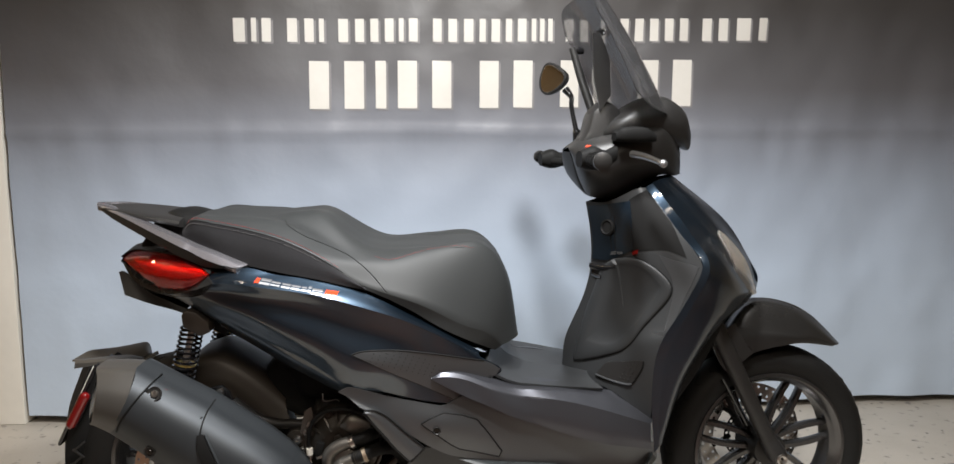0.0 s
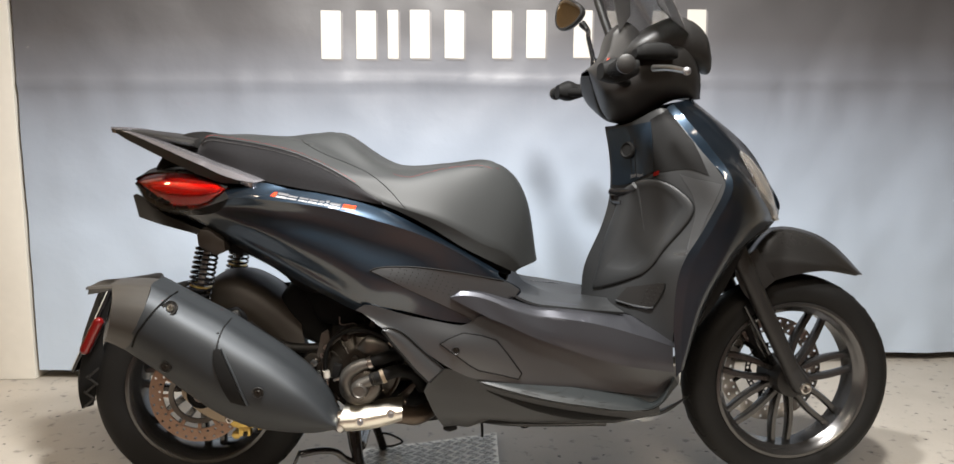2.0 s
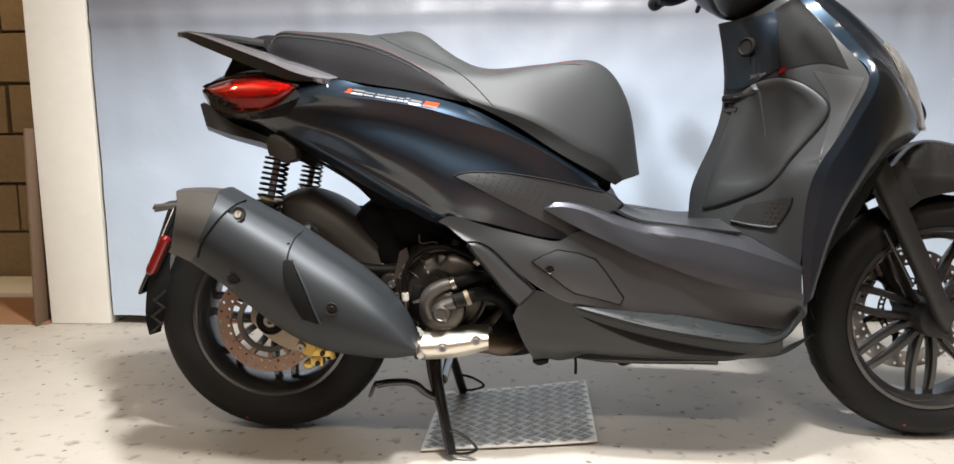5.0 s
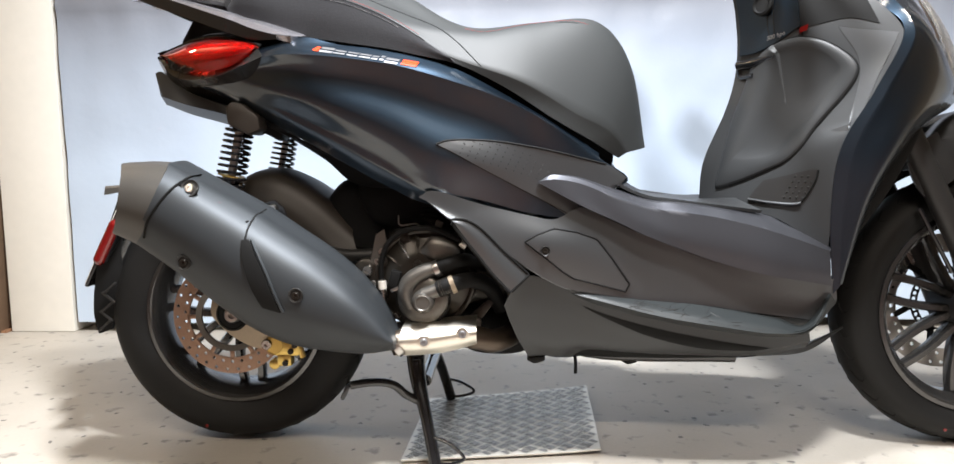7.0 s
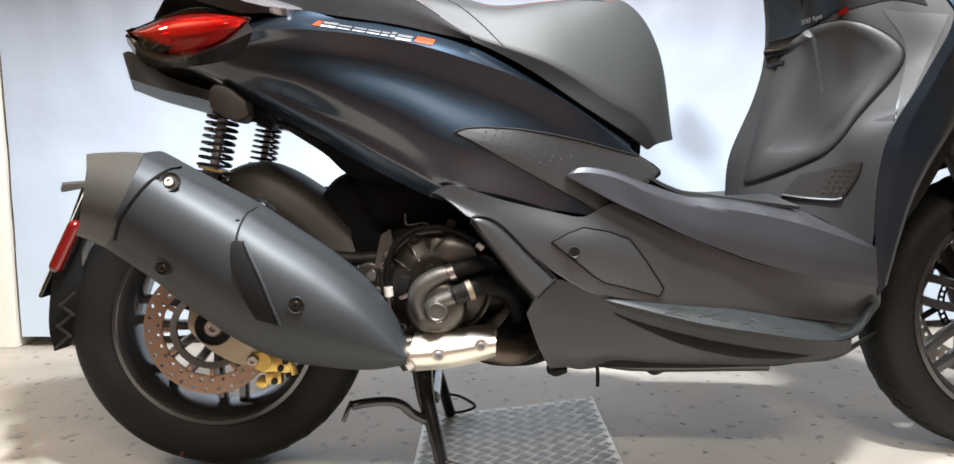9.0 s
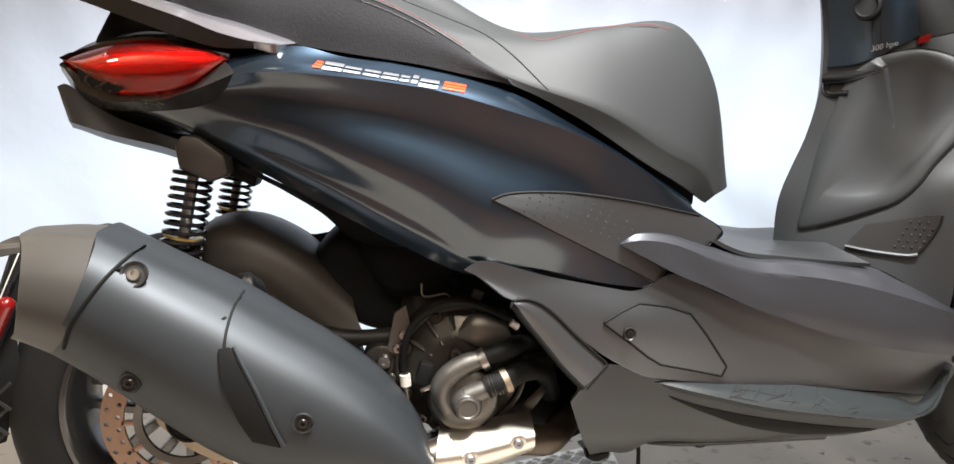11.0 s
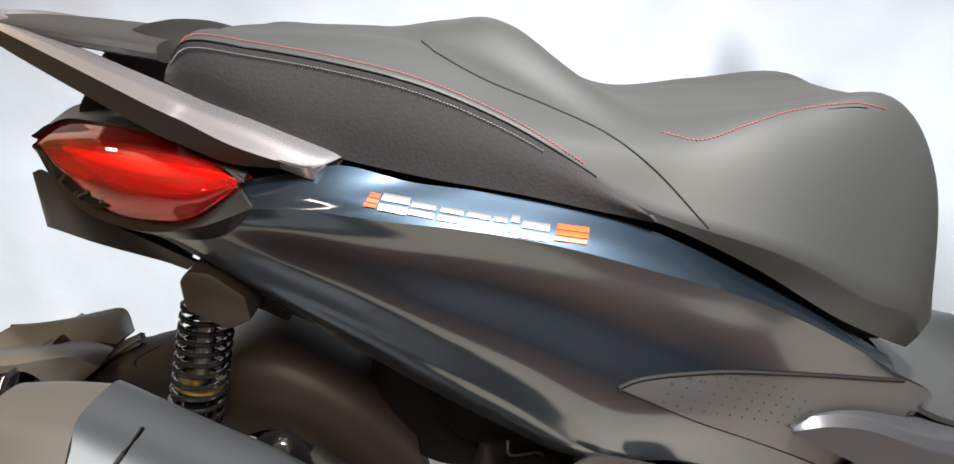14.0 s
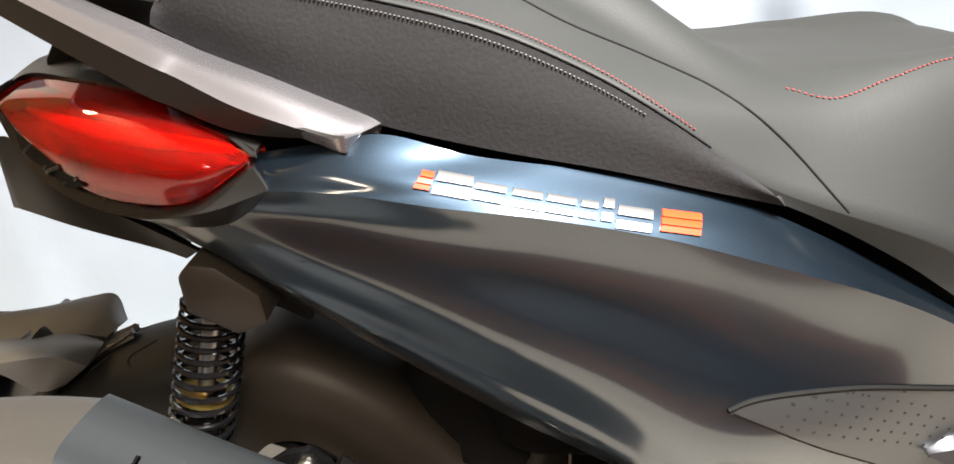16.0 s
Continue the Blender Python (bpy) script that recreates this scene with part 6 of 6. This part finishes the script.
part("pump_ring", tube([pump_c + Vector((0.050 * math.cos(a), -0.004, 0.050 * math.sin(a))) for a in (2 * math.pi * k / 24 + 0.01 for k in range(25))], 0.0022, 8, 60, ends=False), "dark", pump)
part("pump_boss", lathe([(0, 0.016), (0.003, 0.0155), (0.004, 0.0135), (0.0025, 0.012), (0.0025, 0.0004)], 24, (0, -1, 0), pump_c + Vector((0.002, -0.038, -0.002))), "castmetal", pump)

# centre stand on its plate
stand = new("centre_stand")
stand.parent = scooter
stand["label"] = "glossy black tubular centre stand"
for s in (-1, 1):
    part("stand_leg", tube([(-0.352, 0.1 * s, 0.25), (-0.342, 0.13 * s, 0.17), (-0.322, 0.165 * s, 0.10), (-0.302, 0.195 * s, 0.014)], [0.021, 0.017, 0.0125, 0.0125], 14), "black", stand)
    part("stand_foot", tube([(-0.302, 0.195 * s, 0.0165), (-0.27, 0.20 * s, 0.018), (-0.245, 0.20 * s, 0.03), (-0.275, 0.19 * s, 0.055), (-0.305, 0.185 * s, 0.065)], 0.0035, 8, 24), "black", stand)
part("stand_bar", tube([(-0.328, -0.12, 0.16), (-0.328, 0.12, 0.16)], 0.013, 12), "black", stand)
part("stand_spring", tube([(-0.345 + 0.01 * math.cos(k), -0.125 + 0.01 * math.sin(k), 0.25 - 0.0011 * k) for k in range(70)], 0.0025, 6, 140), "blackwire", stand)
lever = tube([(-0.336, -0.15, 0.126), (-0.363, -0.16, 0.144), (-0.382, -0.17, 0.165), (-0.405, -0.18, 0.175), (-0.437, -0.19, 0.177), (-0.465, -0.2, 0.175)], 0.0085, 10, 30)
part("foot_lever", joined(lever, box(0.008, 0.03, 0.032, (-0.473, -0.2, 0.165), 0.003, Matrix.Rotation(0.4, 4, "Y"))), "black", stand)

# number plate holder and rear flap
holder = new("plate_holder")
holder.parent = scooter
holder["label"] = "black plate holder with rear mudflap"
part("flap", solid(surface([
    [(-0.941, -0.07, 0.555), (-0.96, -0.075, 0.493), (-0.977, -0.07, 0.425), (-0.98, -0.065, 0.366), (-1, -0.06, 0.307), (-1.027, -0.04, 0.246)],
    [(-0.965, -0.08, 0.55), (-0.992, -0.082, 0.483), (-1.017, -0.085, 0.415), (-1.035, -0.08, 0.346), (-1.046, -0.07, 0.287), (-1.056, -0.04, 0.237)],
    [(-1.042, 0.08, 0.547), (-1.074, 0.082, 0.472), (-1.105, 0.085, 0.396), (-1.119, 0.08, 0.32), (-1.12, 0.07, 0.258), (-1.099, 0.04, 0.218)],
    [(-1.005, 0.07, 0.553), (-1.03, 0.075, 0.484), (-1.045, 0.07, 0.409), (-1.043, 0.065, 0.347), (-1.059, 0.06, 0.284), (-1.068, 0.04, 0.228)],
], 24, 6, sharp=(1, 2)), 0.005), "dark", holder, "black ribbed mudflap")
p0, p1 = Vector((-0.956, -0.085, 0.559)), Vector((-1.061, -0.085, 0.35))
lean = (p1 - p0)
mid = (p0 + p1) / 2
rot = Matrix.Rotation(math.atan2(lean.x, lean.z), 4, "Y")
part("plate_frame", box(0.008, 0.178, lean.length, (mid.x + 0.012, 0, mid.z), 0.003, rot), "black", holder)
number_plate = part("number_plate", box(0.0016, 0.166, lean.length * 0.95, (mid.x + 0.005, 0, mid.z), 0.0004, rot), "white", holder, "white number plate seen edge-on")
ref_a, ref_b = Vector((-0.972, -0.09, 0.481)), Vector((-1.009, -0.09, 0.41))
part("reflector_base", tube([ref_a, ref_b], 0.0155, 20), "black", holder)
pill = tube([ref_a + Vector((0, -0.007, 0)), ref_b + Vector((0, -0.007, 0))], 0.0125, 20)
for e in (ref_a, ref_b):
    ball = bmesh.new()
    bmesh.ops.create_uvsphere(ball, u_segments=20, v_segments=10, radius=0.0125, matrix=Matrix.Translation(e + Vector((0, -0.007, 0))))
    pill = joined(pill, ball)
part("reflector", pill, "red", holder, "red side reflector")
for k in range(5):
    q = Vector((-0.999, -0.085, 0.347)).lerp(Vector((-1.02, -0.075, 0.264)), k / 4)
    part("flap_rib", box(0.035, 0.004, 0.005, q, 0.001, Matrix.Rotation(0.7 if k % 2 else -0.7, 4, "Y")), "matte", holder)
visor = pair("visor", solid(surface([
    [(-1.046, 0, 0.547), (-0.992, -0, 0.552), (-0.938, 0, 0.558), (-0.892, 0, 0.559), (-0.863, -0.004, 0.552)],
    [(-1.02, -0.04, 0.56), (-0.966, -0.045, 0.564), (-0.914, -0.045, 0.57), (-0.876, -0.035, 0.568), (-0.855, -0.02, 0.557)],
    [(-1.009, -0.06, 0.556), (-0.955, -0.066, 0.561), (-0.909, -0.07, 0.57), (-0.877, -0.07, 0.572), (-0.859, -0.05, 0.549)],
    [(-1.011, -0.062, 0.543), (-0.955, -0.069, 0.553), (-0.931, -0.073, 0.555), (-0.899, -0.074, 0.535), (-0.881, -0.055, 0.531)],
], 24, 5, sharp=(2,)), 0.005), "lifted", holder, "matte black plate visor")
pair("visor_fin", solid(surface([
    [(-0.826, -0.002, 0.56), (-0.862, -0.004, 0.53), (-0.914, -0.006, 0.477), (-0.964, -0.01, 0.421)],
    [(-0.827, -0.01, 0.564), (-0.86, -0.022, 0.545), (-0.909, -0.04, 0.506), (-0.954, -0.06, 0.465)],
    [(-0.833, -0.006, 0.561), (-0.87, -0.024, 0.545), (-0.89, -0.05, 0.53), (-0.948, -0.075, 0.499)],
], 20, 5, sharp=(1,)), 0.006), "lifted", holder)
part("visor_prong", tube([(-0.975, 0.045, 0.535), (-0.955, 0.045, 0.541), (-0.944, 0.045, 0.552)], [0.006, 0.005, 0.003], 8), "matte", holder)
part("holder_arm", tube([(-0.94, 0, 0.55), (-0.86, 0, 0.50), (-0.78, 0, 0.44)], 0.02, 10), "dark", holder)

# ---- front: fork, mudguard, handlebar ----
for s in (-1, 1):
    leg = front_part("fork_leg", joined(tube([(0.62, 0.088 * s, 0.66), (0.805, 0.082 * s, 0.30)], [0.024, 0.021], 16), tube([(0.79, 0.082 * s, 0.33), (0.815, 0.086 * s, 0.288), (0.822, 0.086 * s, 0.27)], [0.022, 0.026, 0.018], 14)), "matte", None, "black fork leg")
    part("axle_nut", moved(lathe([(0, 0.016), (0.006, 0.015), (0.008, 0.011), (0.005, 0.006), (0.005, 0.0004)], 20, (0, s, 0), (0.816, 0.106 * s, 0.286)), TURN_FRONT), "steel", leg)
    part("fork_stay", moved(tube([(0.66, 0.075 * s, 0.50), (0.735, 0.07 * s, 0.37)], 0.0045, 8), TURN_FRONT), "black", leg)
front_part("front_caliper", box(0.06, 0.03, 0.085, (0.705, 0.085, 0.36), 0.008, Matrix.Rotation(0.5, 4, "Y")), "black", None, "black front brake caliper")
front_part("steering_column", tube([(0.44, 0, 0.95), (0.62, 0, 0.62)], 0.03, 14), "dark")
front_part("fork_bridge", box(0.05, 0.2, 0.035, (0.625, 0, 0.645), 0.008, Matrix.Rotation(0.47, 4, "Y")), "dark")
front_part("inner_arch", hull([(0.5, 0, 0.5, 0.13, 0.1), (0.58, 0, 0.6, 0.13, 0.08), (0.64, 0, 0.68, 0.11, 0.05), (0.68, 0, 0.72, 0.06, 0.02)], 20, 3), "dark")
fb = solid(surface([
    [(0.669, -0, 0.577), (0.71, 0, 0.648), (0.77, 0, 0.698), (0.86, 0, 0.69), (0.943, 0, 0.65), (1.032, 0, 0.567)],
    [(0.655, -0.045, 0.581), (0.696, -0.045, 0.646), (0.755, -0.045, 0.686), (0.834, -0.045, 0.677), (0.918, -0.04, 0.636), (1.015, -0.02, 0.569)],
    [(0.661, -0.072, 0.602), (0.695, -0.074, 0.637), (0.753, -0.074, 0.63), (0.82, -0.072, 0.622), (0.906, -0.06, 0.605), (1.001, -0.03, 0.571)],
    [(0.667, -0.078, 0.578), (0.699, -0.08, 0.602), (0.743, -0.08, 0.614), (0.813, -0.078, 0.61), (0.895, -0.064, 0.596), (0.997, -0.03, 0.569)],
    [(0.677, -0.076, 0.534), (0.716, -0.078, 0.558), (0.758, -0.078, 0.573), (0.81, -0.076, 0.583), (0.887, -0.064, 0.587), (0.994, -0.03, 0.567)],
], 34, 6, sharp=(2,)), 0.003)
fender = front_part("front_mudguard", joined(mirrored(fb), fb), "satinblack", None, "satin dark grey front mudguard")
for s in (1, -1):
    front_part("mudguard_stay", solid(surface([[(x, y * s, z) for x, y, z in r] for r in (
        [(0.625, -0.088, 0.589), (0.649, -0.088, 0.628), (0.682, -0.088, 0.652)],
        [(0.642, -0.09, 0.549), (0.678, -0.09, 0.572), (0.718, -0.088, 0.59)],
        [(0.661, -0.088, 0.524), (0.694, -0.088, 0.539), (0.736, -0.086, 0.57)])], 12, 5), 0.006), "matte", fender)

cover_half = solid(surface([
    [(0.251, 0, 1.108), (0.275, 0, 1.129), (0.311, 0, 1.139), (0.361, 0, 1.151), (0.41, 0, 1.167), (0.46, -0, 1.187), (0.502, -0, 1.191), (0.537, 0, 1.156), (0.555, -0, 1.092)],
    [(0.245, -0.03, 1.104), (0.256, -0.07, 1.103), (0.282, -0.1, 1.109), (0.324, -0.115, 1.118), (0.369, -0.12, 1.131), (0.42, -0.11, 1.147), (0.464, -0.1, 1.151), (0.507, -0.07, 1.129), (0.542, -0.03, 1.08)],
    [(0.247, -0.035, 1.097), (0.26, -0.08, 1.056), (0.28, -0.11, 1.041), (0.323, -0.125, 1.043), (0.369, -0.125, 1.061), (0.42, -0.115, 1.08), (0.465, -0.1, 1.089), (0.509, -0.07, 1.085), (0.543, -0.03, 1.067)],
    [(0.258, 0, 1.094), (0.28, -0.02, 1.017), (0.305, -0.03, 0.986), (0.351, -0.04, 0.98), (0.397, -0.05, 0.993), (0.434, -0.06, 1.025), (0.487, -0.05, 1.041), (0.528, -0.03, 1.038), (0.554, 0, 1.04)],
    [(0.259, 0, 1.092), (0.289, 0, 1.016), (0.314, 0, 0.982), (0.364, 0, 0.976), (0.415, 0, 0.989), (0.456, 0, 1.023), (0.507, 0, 1.039), (0.541, 0, 1.036), (0.554, 0, 1.04)],
], 40, 6), 0.003)
headset = front_part("headset_cover", joined(mirrored(cover_half), cover_half), "matte", None, "matte black handlebar cover")
bar_r, bar_l = Vector((0.233, -0.375, 1.071)), Vector((0.251, 0.36, 1.084))
for end, inner, lab in ((bar_r, Vector((bar_r.x + 0.02, -0.2, bar_r.z + 0.005)), -1), (bar_l, Vector((bar_r.x + 0.02, 0.2, bar_r.z + 0.005)), 1)):
    d = inner - end
    grip = front_part("grip", tube([end, end + d * 0.7], 0.0165, 18), "dark", None, "black rubber grip")
    part("bar_weight", moved(lathe([(0, 0.014), (0.006, 0.0195), (0.016, 0.0195), (0.02, 0.012), (0.02, 0.0004)], 24, -d.normalized(), end), TURN_FRONT), "matte", grip)
    for k in range(9):
        q = end + d * (0.08 + 0.065 * k)
        part("grip_ridge", moved(tube([q, q + d.normalized() * 0.003], 0.018, 16), TURN_FRONT), "dark", grip)
    front_part("switch_block", hull([(inner.x - 0.03, inner.y - 0.02 * lab + 0.045 * lab, inner.z, 0.03, 0.018), (inner.x, inner.y + 0.025 * lab, inner.z + 0.002, 0.036, 0.028), (inner.x + 0.03, inner.y + 0.02 * lab, inner.z, 0.03, 0.02), (inner.x + 0.06, inner.y + 0.0 * lab, inner.z + 0.012, 0.03, 0.018)], 18, 3), "dark")
front_part("kill_switch", box(0.012, 0.014, 0.02, (0.251, -0.2, 1.098), 0.003), "orange", None, "red stop switch")
lever_a, lever_b = Vector((0.357, -0.2, 1.088)), Vector((0.385, -0.325, 1.066))
brake = front_part("brake_lever", tube([lever_a, lever_a.lerp(lever_b, 0.5) + Vector((0, 0, 0.003)), lever_b], [0.0085, 0.0075, 0.006], 10), "steel", None, "polished alloy brake lever")
ball = bmesh.new()
bmesh.ops.create_uvsphere(ball, u_segments=18, v_segments=10, radius=0.0095, matrix=Matrix.Translation(lever_b))
part("lever_ball", moved(ball, TURN_FRONT), "silver", brake)
lever_c, lever_d = Vector((lever_a.x - 0.02, 0.19, lever_a.z)), Vector((lever_b.x - 0.03, 0.33, lever_b.z - 0.01))
front_part("brake_lever", tube([lever_c, lever_d], [0.0085, 0.006], 10), "dark", None, "black alloy brake lever")
front_part("bar", tube([(bar_r.x + 0.02, -0.2, bar_r.z), (0.34, -0.08, bar_r.z - 0.01), (0.34, 0.08, bar_r.z - 0.01), (bar_r.x + 0.02, 0.2, bar_r.z)], 0.012, 12), "dark")
reservoir = front_part("brake_reservoir", hull([(0.33, -0.14, 1.13, 0.02, 0.01), (0.35, -0.14, 1.135, 0.03, 0.018), (0.40, -0.14, 1.135, 0.03, 0.018), (0.43, -0.14, 1.128, 0.02, 0.01)], 18, 4), "dark")

# mirror
mc, mb = Vector((0.288, 0.36, 1.326)), Vector((0.314, 0.16, 1.147))
mirror_arm = front_part("mirror", tube([mb, mb.lerp(mc, 0.45) + Vector((0.012, -0.02, 0.0)), Vector((0.331, 0.3, 1.261)), Vector((0.317, 0.32, 1.287))], [0.0075, 0.007, 0.008, 0.012], 12), "black", None, "black rear-view mirror")
front_part("mirror_mount", tube([mb + Vector((-0.002, 0, 0.012)), mb, mb + Vector((0.006, 0, -0.045))], [0.009, 0.012, 0.015], 14), "black", mirror_arm)
front_part("dash_column", prism([(p[0], p[2]) for p in [(0.259, 0, 1.103), (0.291, 0, 1.145), (0.303, 0, 1.196), (0.333, 0, 1.228), (0.364, 0, 1.213), (0.397, 0, 1.172), (0.419, 0, 1.105)]], -0.05, 0.05, 0.012), "matte", headset, "black instrument column")
shell = bmesh.new()
bmesh.ops.create_uvsphere(shell, u_segments=28, v_segments=16, radius=1)
for v in shell.verts:
    x, y, z = v.co
    v.co = Vector((max(x, -0.25) * 0.038, y * 0.050 * (1 - 0.3 * z), z * 0.047 * (1 + 0.3 * y)))
TILT_M = Matrix.Translation(mc) @ Matrix.Rotation(radians(42), 4, "Z") @ Matrix.Rotation(radians(-10), 4, "X")
part("mirror_shell", moved(shell, TURN_FRONT @ TILT_M), "matte", mirror_arm)
glass = bmesh.new()
bmesh.ops.create_uvsphere(glass, u_segments=28, v_segments=16, radius=1)
for v in glass.verts:
    x, y, z = v.co
    v.co = Vector((-0.0095 + x * 0.0015, y * 0.043 * (1 - 0.3 * z), z * 0.040 * (1 + 0.3 * y)))
part("mirror_glass", moved(glass, TURN_FRONT @ TILT_M), "mirror", mirror_arm)

# windscreen
def screen_row(y, back, low, high):
    a, b = Vector((0.504, 0, 1.196)), Vector((0.307, 0, 1.512))
    out = []
    for k in range(5):
        f = low + (high - low) * k / 4
        p = a.lerp(b, f)
        out.append((p.x - back * (1 - 0.25 * f) + 0.012 * math.sin(f * 3.1), y * (1 - 0.12 * f), p.z))
    return out


screen = front_part("windscreen", solid(surface([
    screen_row(-0.185, 0.115, 0.12, 0.72), screen_row(-0.165, 0.085, 0.02, 0.9), screen_row(-0.10, 0.03, -0.03, 0.98), screen_row(0, 0, -0.05, 1.0),
    screen_row(0.10, 0.03, -0.03, 0.98), screen_row(0.165, 0.085, 0.02, 0.9), screen_row(0.185, 0.115, 0.12, 0.72)], 24, 5), 0.003), "smoke", None, "smoked acrylic windscreen")
front_part("screen_bracket", tube([(0.337, 0.08, 1.199), (0.309, 0.11, 1.301), (0.287, 0.12, 1.378)], [0.012, 0.011, 0.009], 10), "matte", None, "black windscreen bracket")
for p in [(0.308, 0.12, 1.372), (0.367, 0.12, 1.424)]:
    front_part("screen_bolt", lathe([(-0.012, 0.007), (0.0, 0.011), (0.008, 0.010), (0.01, 0.0004)], 16, (-1, 0, 0.3), p), "black", screen)
front_part("dash_hood", hull([(0.33, 0, 1.14, 0.05, 0.012), (0.36, 0, 1.155, 0.085, 0.03), (0.42, 0, 1.175, 0.1, 0.05), (0.48, 0, 1.18, 0.1, 0.06), (0.54, 0, 1.16, 0.07, 0.05), (0.57, 0, 1.13, 0.03, 0.03)], 22, 2.6), "matte", None, "matte black instrument hood")
front_part("screen_panel", prism([(p[0], p[2]) for p in [(0.296, -0.05, 1.388), (0.315, -0.05, 1.391), (0.341, -0.05, 1.328), (0.346, -0.05, 1.236), (0.319, -0.05, 1.197), (0.302, -0.05, 1.281)]], -0.055, -0.049), "matte", screen)

# ---- the plate under the stand ----
BR, FR, FL, BL = Vector((0.045, 0.297, 0.006)), Vector((0.032, -0.11, 0.006)), Vector((-0.375, -0.165, 0.006)), Vector((-0.36, 0.20, 0.006))
grid = []
for j in range(13):
    row = []
    for i in range(13):
        p = FL.lerp(FR, i / 12).lerp(BL.lerp(BR, i / 12), j / 12)
        p.z += 0.002 * noise.noise((p.x * 6, p.y * 6, 0)) + 0.004 * (i / 12) ** 6
        row.append(p)
    grid.append(row)
chequer = thing("chequer_plate", "worn aluminium chequer plate under the centre stand", "metal plate")
part("sheet", solid(grid, -0.003), "plate", chequer)
bars = bmesh.new()
CELL = 0.068


def plate_at(a, b, lift):
    p = FL.lerp(FR, a).lerp(BL.lerp(BR, a), b)
    return bars.verts.new((p.x, p.y, p.z + 0.0032 + lift + 0.002 * noise.noise((p.x * 6, p.y * 6, 0)) + 0.004 * a ** 6))


half = math.sqrt(0.5)
for j in range(-12, 13):
    for i in range(-12, 13):
        for k in range(5):
            off, bar = (k - 2) * 0.19, []
            for run, wide, lift in ((-0.46, 0, 0), (-0.3, 0.062, 0.0016), (0.3, 0.062, 0.0016), (0.46, 0, 0)):
                for side in ((-1, 1) if wide else (0,)):
                    across = off + side * wide
                    m, n = (i + run, j + across) if (i + j) % 2 else (i + across, j + run)
                    bar.append((0.5 + (m - n) * half * CELL, 0.5 + (m + n) * half * CELL, lift))
            if all(0.004 < a < 0.996 and 0.004 < b < 0.996 for a, b, lift in bar):
                e = [plate_at(*p) for p in bar]
                for q in ((e[0], e[1], e[2]), (e[1], e[3], e[4], e[2]), (e[3], e[5], e[4])):
                    bars.faces.new(q)
tagged(part("relief", bars, "bars", chequer), kind="stuff")
